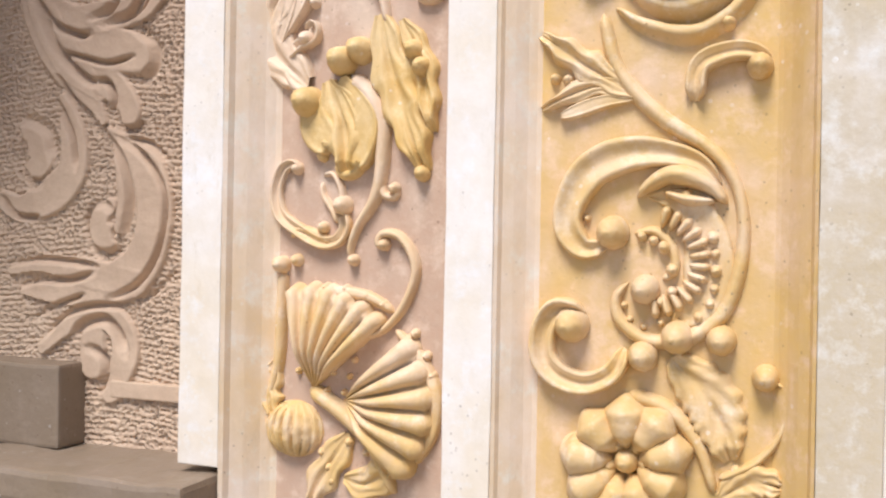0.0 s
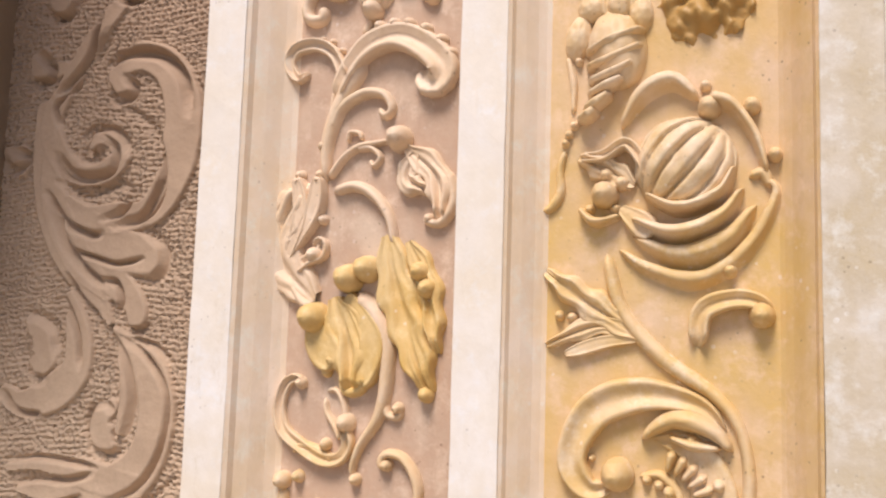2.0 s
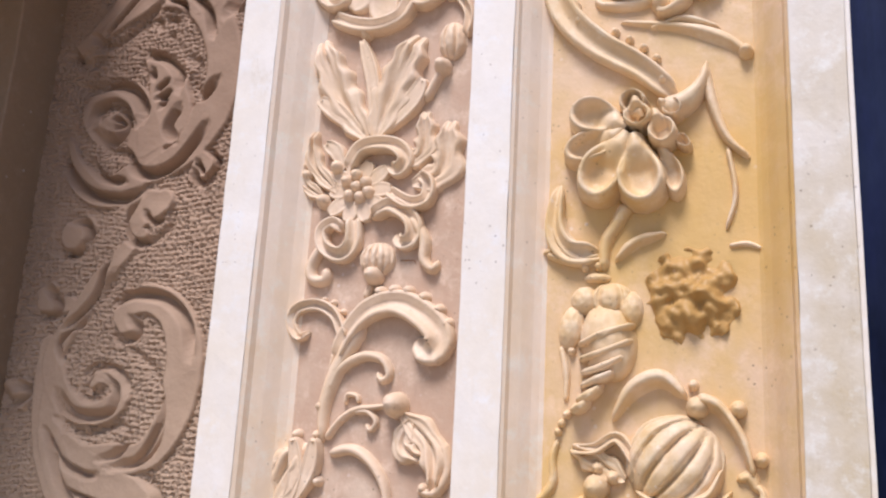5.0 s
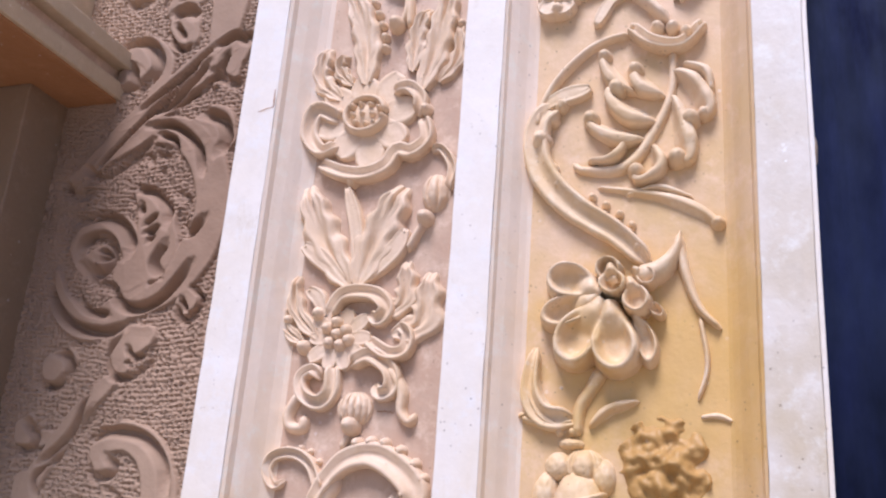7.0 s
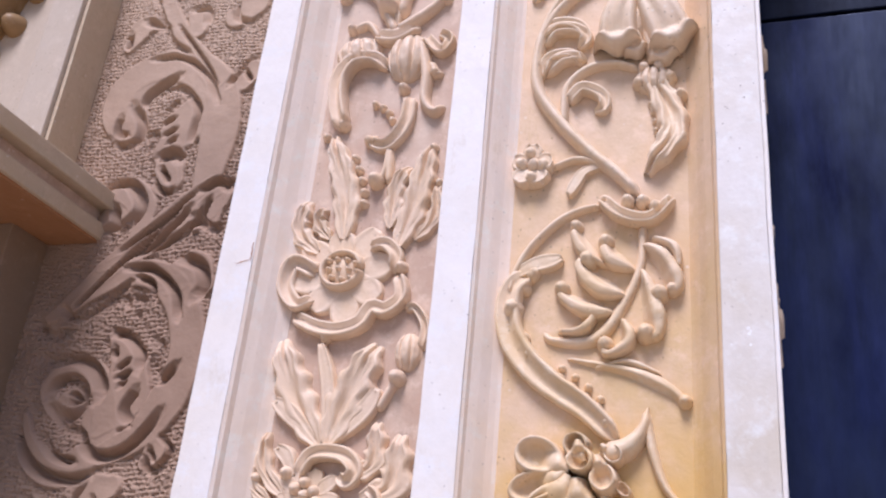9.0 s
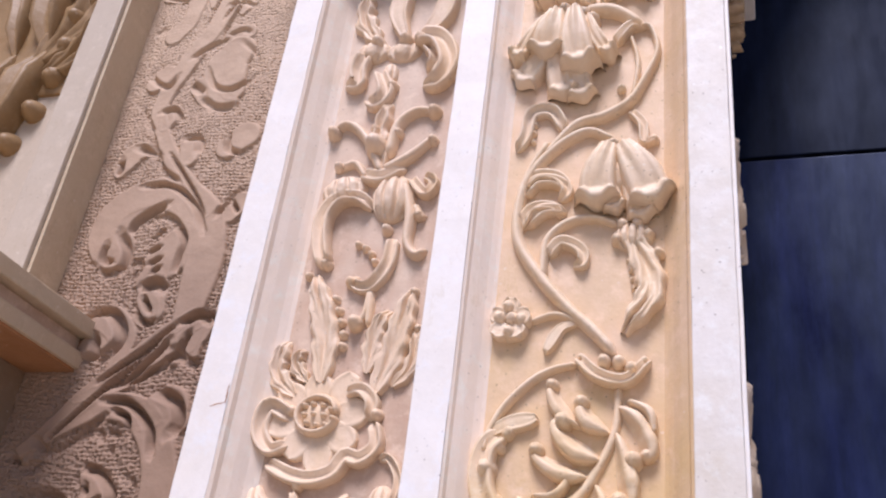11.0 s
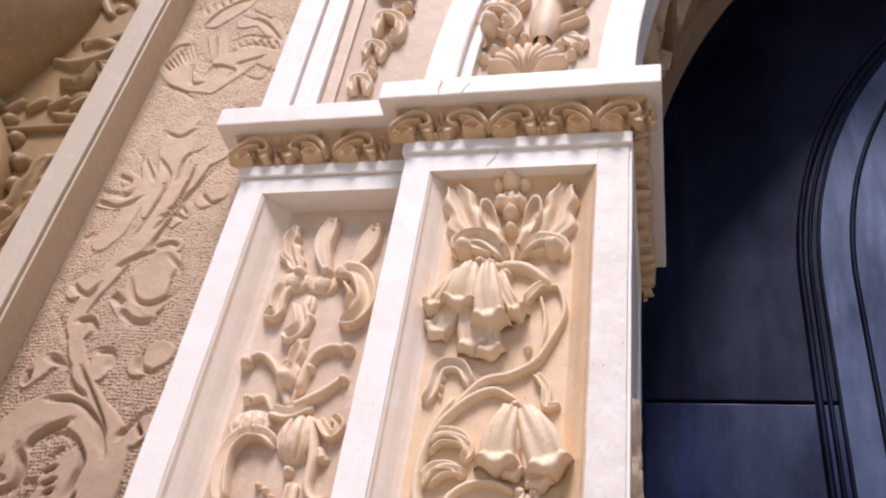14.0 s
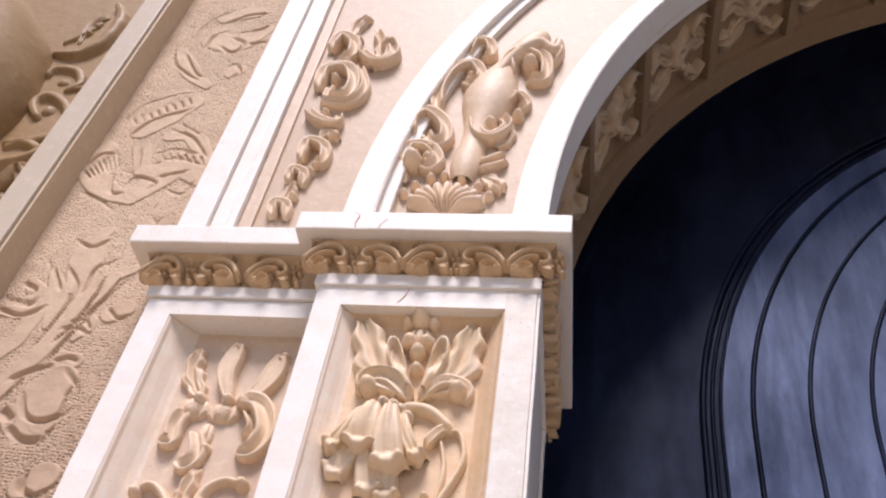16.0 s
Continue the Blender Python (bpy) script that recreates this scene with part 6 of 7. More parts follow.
groove([(-0.797, 1.831), (-0.758, 1.786), (-0.709, 1.765), (-0.686, 1.767)], 0.0047)
groove([(-0.652, 1.776), (-0.608, 1.793), (-0.582, 1.829), (-0.570, 1.875), (-0.593, 1.941), (-0.616, 1.957)], 0.0044)
groove([(-0.756, 1.742), (-0.696, 1.726), (-0.649, 1.715), (-0.599, 1.723)], 0.0034)
groove([(-0.590, 1.769), (-0.559, 1.745), (-0.554, 1.708), (-0.575, 1.683), (-0.597, 1.683)], 0.0066)
groove([(-0.790, 1.811), (-0.750, 1.742), (-0.694, 1.693), (-0.665, 1.683)], 0.0058)
groove([(-0.676, 1.688), (-0.647, 1.683), (-0.632, 1.655), (-0.639, 1.622)], 0.0045)
groove([(-0.628, 1.631), (-0.621, 1.608), (-0.593, 1.606), (-0.577, 1.619)], 0.0055)
groove([(-0.747, 1.694), (-0.715, 1.656), (-0.679, 1.627), (-0.664, 1.599)], 0.0046)
groove([(-0.751, 1.656), (-0.718, 1.599), (-0.707, 1.543)], 0.0047)
groove([(-0.834, 1.629), (-0.803, 1.628), (-0.766, 1.604), (-0.755, 1.561)], 0.0072)
groove([(-0.818, 1.575), (-0.829, 1.551), (-0.809, 1.523), (-0.788, 1.521)], 0.0073)
groove([(-0.863, 1.493), (-0.836, 1.465), (-0.787, 1.461)], 0.0049)
groove([(-0.649, 1.599), (-0.613, 1.553), (-0.599, 1.498), (-0.607, 1.443), (-0.622, 1.406), (-0.650, 1.398), (-0.679, 1.409), (-0.692, 1.441), (-0.682, 1.478), (-0.654, 1.486), (-0.637, 1.477)], 0.0056)
groove([(-0.626, 1.594), (-0.574, 1.562), (-0.534, 1.509), (-0.531, 1.446), (-0.550, 1.391), (-0.586, 1.349), (-0.640, 1.325)], 0.0043)
groove([(-0.615, 1.594), (-0.564, 1.581), (-0.530, 1.554)], 0.0044)
groove([(-0.856, 1.383), (-0.783, 1.392), (-0.712, 1.389), (-0.666, 1.382)], 0.0046)
groove([(-0.829, 1.346), (-0.781, 1.358), (-0.722, 1.358), (-0.671, 1.372)], 0.0047)
groove([(-0.801, 1.290), (-0.755, 1.312), (-0.692, 1.334)], 0.0035)
groove([(-0.511, 1.375), (-0.542, 1.347), (-0.579, 1.323)], 0.0043)
groove([(-0.776, 1.259), (-0.731, 1.300), (-0.674, 1.317), (-0.606, 1.319)], 0.0046)
groove([(-0.716, 1.254), (-0.695, 1.284), (-0.650, 1.297), (-0.621, 1.279), (-0.602, 1.245)], 0.0068)
groove([(-0.676, 1.248), (-0.653, 1.241), (-0.640, 1.215), (-0.649, 1.182), (-0.666, 1.172)], 0.0056)
wall_carving("middle_scroll")
raised([(-0.652, 2.012), (-0.672, 2.033), (-0.663, 2.057), (-0.617, 2.065), (-0.568, 2.038), (-0.539, 1.978), (-0.538, 1.911), (-0.554, 1.846), (-0.593, 1.799), (-0.660, 1.789), (-0.719, 1.789)], [0.0201, 0.0246, 0.0269, 0.0313, 0.0369, 0.0380, 0.0358, 0.0302, 0.0246, 0.0291, 0.0224])
raised([(-0.724, 1.920), (-0.702, 1.935), (-0.671, 1.924), (-0.661, 1.890), (-0.699, 1.866), (-0.760, 1.876), (-0.797, 1.917), (-0.810, 1.968), (-0.785, 2.018), (-0.745, 2.087), (-0.686, 2.155), (-0.654, 2.184)], [0.0149, 0.0199, 0.0224, 0.0199, 0.0224, 0.0248, 0.0224, 0.0199, 0.0174, 0.0174, 0.0174, 0.0099])
raised([(-0.804, 1.927), (-0.798, 1.837), (-0.764, 1.769), (-0.721, 1.712), (-0.663, 1.667)], [0.0169, 0.0217, 0.0302, 0.0302, 0.0181])
raised([(-0.791, 2.059), (-0.840, 2.051), (-0.856, 2.073), (-0.839, 2.088)], [0.0129, 0.0181, 0.0155, 0.0129])
raised([(-0.784, 2.200), (-0.808, 2.191), (-0.805, 2.164)], [0.0231, 0.0282, 0.0180])
raised([(-0.897, 1.909), (-0.870, 1.903), (-0.867, 1.883)], [0.0154, 0.0205, 0.0154])
raised([(-0.679, 2.196), (-0.664, 2.226), (-0.619, 2.243)], [0.0218, 0.0388, 0.0218])
raised([(-0.559, 2.288), (-0.544, 2.307), (-0.522, 2.320)], [0.0162, 0.0255, 0.0116])
groove([(-0.707, 2.029), (-0.704, 2.055), (-0.659, 2.077), (-0.588, 2.068), (-0.539, 2.027), (-0.522, 1.968)], 0.0069)
groove([(-0.654, 2.032), (-0.638, 2.016), (-0.644, 1.997), (-0.679, 1.991), (-0.697, 2.014)], 0.0059)
groove([(-0.683, 1.974), (-0.635, 1.972), (-0.591, 1.932), (-0.569, 1.883), (-0.568, 1.827), (-0.598, 1.789), (-0.659, 1.775)], 0.0056)
groove([(-0.735, 1.916), (-0.738, 1.940), (-0.704, 1.952), (-0.667, 1.939), (-0.639, 1.904)], 0.0060)
groove([(-0.720, 1.935), (-0.729, 1.910), (-0.709, 1.900), (-0.699, 1.915)], 0.0048)
groove([(-0.694, 1.925), (-0.668, 1.904), (-0.670, 1.870), (-0.710, 1.859), (-0.759, 1.867), (-0.791, 1.897)], 0.0060)
groove([(-0.782, 1.857), (-0.725, 1.832), (-0.678, 1.842), (-0.650, 1.851), (-0.631, 1.832), (-0.645, 1.803), (-0.678, 1.787)], 0.0046)
groove([(-0.804, 1.837), (-0.768, 1.793), (-0.716, 1.768), (-0.687, 1.765)], 0.0047)
groove([(-0.715, 2.147), (-0.742, 2.067), (-0.797, 2.013)], 0.0037)
groove([(-0.699, 2.110), (-0.735, 2.056), (-0.761, 2.022), (-0.791, 2.013)], 0.0062)
groove([(-0.767, 2.022), (-0.800, 1.988), (-0.787, 1.957)], 0.0038)
groove([(-0.876, 2.079), (-0.864, 2.042), (-0.826, 2.040), (-0.822, 2.061), (-0.852, 2.088)], 0.0064)
groove([(-0.846, 2.189), (-0.836, 2.161), (-0.797, 2.153), (-0.775, 2.178), (-0.785, 2.205), (-0.817, 2.213)], 0.0063)
groove([(-0.885, 1.919), (-0.858, 1.908), (-0.861, 1.888), (-0.892, 1.878), (-0.914, 1.899)], 0.0064)
groove([(-0.673, 2.248), (-0.692, 2.208), (-0.676, 2.175), (-0.640, 2.172), (-0.602, 2.200), (-0.600, 2.231)], 0.0048)
groove([(-0.652, 2.225), (-0.638, 2.208), (-0.615, 2.211)], 0.0036)
groove([(-0.565, 2.289), (-0.546, 2.271), (-0.519, 2.289), (-0.519, 2.315), (-0.541, 2.333)], 0.0034)
groove([(-0.556, 2.314), (-0.542, 2.292)], 0.0035)
wall_carving("upper_scroll")
raised([(-0.771, 2.399), (-0.743, 2.415), (-0.741, 2.381), (-0.778, 2.377), (-0.810, 2.423), (-0.775, 2.468), (-0.713, 2.454), (-0.672, 2.385), (-0.669, 2.320), (-0.738, 2.267), (-0.817, 2.300), (-0.848, 2.367)], [0.0129, 0.0181, 0.0181, 0.0181, 0.0207, 0.0233, 0.0285, 0.0336, 0.0311, 0.0311, 0.0233, 0.0104])
raised([(-0.680, 2.364), (-0.633, 2.406), (-0.648, 2.474), (-0.687, 2.534)], [0.0381, 0.0507, 0.0381, 0.0152])
raised([(-0.658, 2.298), (-0.583, 2.340), (-0.534, 2.425), (-0.527, 2.514), (-0.561, 2.597), (-0.622, 2.649), (-0.701, 2.655), (-0.760, 2.622), (-0.800, 2.594)], [0.0201, 0.0314, 0.0415, 0.0377, 0.0377, 0.0352, 0.0302, 0.0226, 0.0126])
raised([(-0.594, 2.635), (-0.548, 2.661), (-0.518, 2.629)], [0.0317, 0.0444, 0.0254])
raised([(-0.865, 2.555), (-0.798, 2.612), (-0.744, 2.670), (-0.667, 2.739), (-0.602, 2.809), (-0.546, 2.854)], [0.0107, 0.0242, 0.0295, 0.0295, 0.0242, 0.0161])
raised([(-0.771, 2.787), (-0.738, 2.823), (-0.764, 2.846), (-0.798, 2.843)], [0.0283, 0.0354, 0.0283, 0.0198])
raised([(-0.668, 2.908), (-0.659, 2.861)], [0.0274, 0.0329])
raised([(-0.566, 2.755), (-0.542, 2.796), (-0.528, 2.826)], [0.0130, 0.0324, 0.0195])
raised([(-0.554, 2.287), (-0.541, 2.313), (-0.526, 2.323)], [0.0094, 0.0260, 0.0118])
groove([(-0.856, 2.495), (-0.825, 2.482), (-0.767, 2.488), (-0.716, 2.466), (-0.685, 2.425), (-0.689, 2.402)], 0.0078)
groove([(-0.807, 2.411), (-0.794, 2.436), (-0.756, 2.442), (-0.729, 2.420), (-0.729, 2.387), (-0.750, 2.365), (-0.791, 2.377)], 0.0078)
groove([(-0.757, 2.421), (-0.740, 2.404), (-0.757, 2.393)], 0.0052)
groove([(-0.794, 2.388), (-0.760, 2.354), (-0.712, 2.340), (-0.686, 2.309), (-0.647, 2.300), (-0.597, 2.324), (-0.555, 2.382)], 0.0062)
groove([(-0.865, 2.379), (-0.842, 2.322), (-0.790, 2.273), (-0.722, 2.256), (-0.669, 2.265)], 0.0064)
groove([(-0.801, 2.338), (-0.759, 2.299), (-0.712, 2.288)], 0.0051)
groove([(-0.708, 2.541), (-0.661, 2.532), (-0.622, 2.496), (-0.614, 2.461)], 0.0063)
groove([(-0.710, 2.523), (-0.700, 2.505)], 0.0039)
groove([(-0.680, 2.504), (-0.674, 2.487)], 0.0039)
groove([(-0.665, 2.463), (-0.647, 2.480)], 0.0038)
groove([(-0.661, 2.446), (-0.638, 2.457)], 0.0038)
groove([(-0.653, 2.429), (-0.644, 2.442)], 0.0038)
groove([(-0.732, 2.590), (-0.705, 2.612), (-0.682, 2.599), (-0.686, 2.587)], 0.0079)
groove([(-0.672, 2.610), (-0.638, 2.602)], 0.0039)
groove([(-0.656, 2.570), (-0.645, 2.576)], 0.0039)
groove([(-0.698, 2.673), (-0.639, 2.668), (-0.578, 2.621), (-0.554, 2.561)], 0.0051)
groove([(-0.668, 2.652), (-0.632, 2.637), (-0.618, 2.600)], 0.0039)
groove([(-0.610, 2.530), (-0.580, 2.505), (-0.586, 2.472), (-0.568, 2.443), (-0.543, 2.470)], 0.0062)
groove([(-0.611, 2.417), (-0.626, 2.384), (-0.611, 2.362)], 0.0062)
groove([(-0.826, 2.590), (-0.794, 2.569), (-0.751, 2.585), (-0.685, 2.641)], 0.0054)
groove([(-0.882, 2.568), (-0.846, 2.536), (-0.795, 2.545)], 0.0069)
groove([(-0.805, 2.588), (-0.741, 2.658), (-0.677, 2.727), (-0.613, 2.797)], 0.0040)
groove([(-0.586, 2.695), (-0.532, 2.672), (-0.512, 2.629), (-0.525, 2.600)], 0.0075)
groove([(-0.697, 2.698), (-0.629, 2.748), (-0.588, 2.801)], 0.0053)
groove([(-0.805, 2.870), (-0.756, 2.872), (-0.714, 2.834), (-0.705, 2.794), (-0.743, 2.752), (-0.779, 2.730)], 0.0069)
groove([(-0.766, 2.813), (-0.754, 2.773), (-0.783, 2.750)], 0.0056)
groove([(-0.692, 2.925), (-0.653, 2.933), (-0.637, 2.918)], 0.0083)
groove([(-0.696, 2.878), (-0.661, 2.841), (-0.635, 2.845)], 0.0041)
groove([(-0.571, 2.780), (-0.527, 2.751), (-0.503, 2.755)], 0.0064)
groove([(-0.575, 2.838), (-0.534, 2.859), (-0.505, 2.837)], 0.0052)
groove([(-0.557, 2.772), (-0.545, 2.816)], 0.0039)
groove([(-0.562, 2.298), (-0.546, 2.277), (-0.521, 2.297), (-0.520, 2.323)], 0.0035)
wall_carving("high_oval")
raised([(-0.565, 2.779), (-0.560, 2.891), (-0.558, 2.996), (-0.583, 3.080), (-0.651, 3.141), (-0.736, 3.160), (-0.818, 3.119), (-0.836, 3.046), (-0.802, 2.975)], [0.0232, 0.0363, 0.0464, 0.0464, 0.0464, 0.0435, 0.0406, 0.0348, 0.0174])
raised([(-0.796, 2.995), (-0.769, 3.002), (-0.782, 3.059), (-0.761, 3.102), (-0.702, 3.121)], [0.0266, 0.0295, 0.0236, 0.0207, 0.0118])
raised([(-0.681, 2.932), (-0.648, 2.998), (-0.624, 3.053)], [0.0280, 0.0587, 0.0280])
raised([(-0.654, 2.931), (-0.652, 2.866)], [0.0243, 0.0352])
raised([(-0.592, 3.109), (-0.689, 3.218), (-0.764, 3.335), (-0.791, 3.421), (-0.747, 3.558), (-0.698, 3.663), (-0.652, 3.793), (-0.616, 3.910)], [0.0296, 0.0230, 0.0198, 0.0230, 0.0296, 0.0263, 0.0230, 0.0165])
raised([(-0.696, 2.742), (-0.698, 2.803), (-0.748, 2.847), (-0.813, 2.835)], [0.0194, 0.0346, 0.0346, 0.0194])
raised([(-0.762, 2.670), (-0.661, 2.718), (-0.563, 2.815), (-0.497, 2.852)], [0.0104, 0.0260, 0.0260, 0.0156])
raised([(-0.523, 2.767), (-0.527, 2.803), (-0.500, 2.840)], [0.0128, 0.0281, 0.0153])
raised([(-0.605, 3.438), (-0.640, 3.510), (-0.623, 3.562)], [0.0316, 0.0632, 0.0474])
raised([(-0.704, 3.464), (-0.662, 3.426), (-0.611, 3.405)], [0.0234, 0.0312, 0.0281])
raised([(-0.753, 3.576), (-0.687, 3.624), (-0.608, 3.624)], [0.0131, 0.0296, 0.0230])
raised([(-0.828, 3.485), (-0.804, 3.510)], [0.0265, 0.0298])
raised([(-0.761, 3.351), (-0.756, 3.384)], [0.0190, 0.0317])
raised([(-0.669, 3.248), (-0.674, 3.287)], [0.0212, 0.0303])
raised([(-0.842, 3.227), (-0.820, 3.274), (-0.786, 3.287)], [0.0189, 0.0346, 0.0220])
raised([(-0.574, 3.273), (-0.539, 3.301)], [0.0322, 0.0380])
raised([(-0.525, 3.091), (-0.505, 3.119)], [0.0221, 0.0276])
raised([(-0.821, 3.641), (-0.788, 3.694), (-0.790, 3.813), (-0.845, 3.884)], [0.0282, 0.0246, 0.0352, 0.0176])
raised([(-0.642, 3.694), (-0.625, 3.749), (-0.644, 3.762)], [0.0100, 0.0266, 0.0166])
groove([(-0.767, 3.184), (-0.692, 3.180), (-0.617, 3.124), (-0.575, 3.051)], 0.0057)
groove([(-0.820, 2.982), (-0.797, 2.961), (-0.759, 2.974), (-0.760, 3.015), (-0.790, 3.059)], 0.0072)
groove([(-0.809, 3.031), (-0.810, 2.996), (-0.786, 2.988)], 0.0059)
groove([(-0.767, 3.058), (-0.751, 3.094), (-0.691, 3.131)], 0.0074)
groove([(-0.750, 3.072), (-0.709, 3.099), (-0.663, 3.090), (-0.619, 3.039), (-0.618, 2.991), (-0.619, 2.950)], 0.0056)
groove([(-0.704, 3.042), (-0.678, 3.069)], 0.0043)
groove([(-0.700, 3.007), (-0.676, 3.020)], 0.0043)
groove([(-0.690, 2.979), (-0.667, 2.992)], 0.0042)
groove([(-0.676, 2.958), (-0.663, 2.969)], 0.0042)
groove([(-0.752, 2.974), (-0.721, 2.987), (-0.707, 2.966), (-0.733, 2.939)], 0.0071)
groove([(-0.693, 2.925), (-0.663, 2.938), (-0.629, 2.917)], 0.0069)
groove([(-0.702, 2.892), (-0.675, 2.853), (-0.651, 2.841)], 0.0041)
groove([(-0.677, 2.899), (-0.652, 2.866)], 0.0041)
groove([(-0.825, 2.828), (-0.798, 2.867), (-0.741, 2.867), (-0.703, 2.828), (-0.700, 2.791), (-0.736, 2.741)], 0.0068)
groove([(-0.771, 2.815), (-0.754, 2.790), (-0.752, 2.747)], 0.0055)
groove([(-0.725, 2.711), (-0.658, 2.766), (-0.582, 2.834)], 0.0040)
groove([(-0.681, 2.700), (-0.592, 2.743), (-0.556, 2.791)], 0.0051)
groove([(-0.547, 2.803), (-0.548, 2.767), (-0.516, 2.746)], 0.0051)
groove([(-0.564, 2.840), (-0.518, 2.859), (-0.487, 2.840)], 0.0052)
groove([(-0.847, 3.220), (-0.854, 3.260)], 0.0063)
groove([(-0.813, 3.297), (-0.768, 3.278), (-0.744, 3.261)], 0.0078)
groove([(-0.782, 3.320), (-0.739, 3.237), (-0.672, 3.187)], 0.0061)
groove([(-0.719, 3.267), (-0.626, 3.154), (-0.587, 3.094)], 0.0043)
groove([(-0.848, 3.426), (-0.787, 3.336)], 0.0063)
groove([(-0.824, 3.548), (-0.846, 3.514), (-0.792, 3.473), (-0.771, 3.506)], 0.0065)
groove([(-0.783, 3.395), (-0.746, 3.400), (-0.719, 3.364)], 0.0063)
groove([(-0.704, 3.314), (-0.658, 3.310), (-0.644, 3.262)], 0.0076)
groove([(-0.580, 3.320), (-0.574, 3.273), (-0.541, 3.255)], 0.0059)
groove([(-0.559, 3.093), (-0.527, 3.149), (-0.502, 3.162)], 0.0056)
groove([(-0.527, 3.127), (-0.506, 3.098)], 0.0041)
groove([(-0.687, 3.515), (-0.656, 3.460), (-0.607, 3.446), (-0.557, 3.484), (-0.563, 3.537), (-0.614, 3.588)], 0.0061)
groove([(-0.685, 3.428), (-0.638, 3.394), (-0.586, 3.394)], 0.0092)
groove([(-0.722, 3.475), (-0.683, 3.445)], 0.0095)
groove([(-0.747, 3.558), (-0.695, 3.597), (-0.652, 3.611)], 0.0065)
groove([(-0.662, 3.621), (-0.627, 3.635), (-0.600, 3.623)], 0.0065)
groove([(-0.682, 3.605), (-0.659, 3.696), (-0.624, 3.809), (-0.594, 3.885)], 0.0050)
groove([(-0.742, 3.650), (-0.715, 3.782), (-0.709, 3.883)], 0.0051)
groove([(-0.906, 3.831), (-0.822, 3.808), (-0.802, 3.825)], 0.0089)
groove([(-0.885, 3.658), (-0.856, 3.674)], 0.0070)
groove([(-0.672, 3.746), (-0.644, 3.762), (-0.611, 3.728)], 0.0050)
wall_carving("high_frond")
raised([(-0.724, 3.621), (-0.696, 3.734), (-0.691, 3.855), (-0.710, 4.054)], [0.0167, 0.0234, 0.0267, 0.0167])
raised([(-0.728, 3.735), (-0.751, 3.837), (-0.800, 3.925)], [0.0168, 0.0303, 0.0134])
raised([(-0.725, 3.857), (-0.746, 4.011), (-0.713, 4.090)], [0.0140, 0.0351, 0.0211])
raised([(-0.660, 3.813), (-0.639, 3.895), (-0.573, 3.945)], [0.0167, 0.0267, 0.0134])
raised([(-0.878, 3.781), (-0.810, 3.778), (-0.776, 3.818)], [0.0167, 0.0234, 0.0134])
raised([(-0.577, 3.779), (-0.551, 3.798)], [0.0288, 0.0320])
groove([(-0.809, 3.947), (-0.750, 3.858)], 0.0051)
groove([(-0.765, 3.945), (-0.712, 3.877), (-0.703, 3.774)], 0.0051)
groove([(-0.690, 3.676), (-0.653, 3.792), (-0.646, 3.917)], 0.0049)
groove([(-0.682, 3.695), (-0.627, 3.811), (-0.580, 3.913)], 0.0049)
groove([(-0.899, 3.792), (-0.823, 3.768), (-0.768, 3.797)], 0.0067)
groove([(-0.870, 3.885), (-0.823, 3.861), (-0.831, 3.830)], 0.0069)
groove([(-0.684, 3.724), (-0.648, 3.732), (-0.609, 3.712)], 0.0064)
groove([(-0.799, 4.060), (-0.735, 4.028), (-0.692, 4.053)], 0.0053)
groove([(-0.591, 3.800), (-0.557, 3.769), (-0.529, 3.777)], 0.0048)
groove([(-0.835, 3.971), (-0.809, 3.925)], 0.0052)
groove([(-0.687, 3.845), (-0.688, 3.941), (-0.635, 3.982)], 0.0051)
wall_carving("winged_shell")
raised([(-0.701, 4.229), (-0.809, 4.279), (-0.891, 4.386), (-0.871, 4.472)], [0.0257, 0.0404, 0.0441, 0.0294])
raised([(-0.680, 4.361), (-0.583, 4.389), (-0.512, 4.336)], [0.0356, 0.0712, 0.0463])
raised([(-0.793, 4.561), (-0.731, 4.654), (-0.676, 4.718)], [0.0386, 0.0579, 0.0386])
raised([(-0.693, 4.255), (-0.635, 4.334)], [0.0388, 0.0459])
raised([(-0.688, 4.532), (-0.613, 4.532), (-0.530, 4.417)], [0.0222, 0.0333, 0.0222])
raised([(-0.716, 4.361), (-0.759, 4.473)], [0.0259, 0.0296])
raised([(-0.825, 5.036), (-0.733, 4.888), (-0.660, 4.817)], [0.0204, 0.0367, 0.0163])
raised([(-0.723, 5.109), (-0.632, 5.088), (-0.554, 5.183)], [0.0506, 0.0548, 0.0338])
raised([(-0.730, 5.270), (-0.632, 5.309)], [0.0354, 0.0442])
raised([(-0.594, 4.892), (-0.580, 4.913)], [0.0283, 0.0323])
groove([(-0.881, 4.592), (-0.847, 4.703), (-0.752, 4.768), (-0.679, 4.784)], 0.0060)
groove([(-0.829, 4.531), (-0.778, 4.623), (-0.665, 4.686)], 0.0058)
groove([(-0.711, 4.444), (-0.649, 4.473), (-0.566, 4.445)], 0.0055)
groove([(-0.700, 4.388), (-0.634, 4.431), (-0.530, 4.390)], 0.0054)
groove([(-0.653, 4.334), (-0.574, 4.362)], 0.0053)
groove([(-0.616, 4.282), (-0.555, 4.257), (-0.538, 4.309)], 0.0051)
groove([(-0.909, 4.386), (-0.877, 4.443), (-0.822, 4.444)], 0.0056)
groove([(-0.874, 4.265), (-0.796, 4.227), (-0.732, 4.178)], 0.0052)
groove([(-0.806, 4.360), (-0.777, 4.266), (-0.737, 4.254)], 0.0053)
groove([(-0.747, 4.280), (-0.724, 4.333), (-0.652, 4.308), (-0.663, 4.268)], 0.0053)
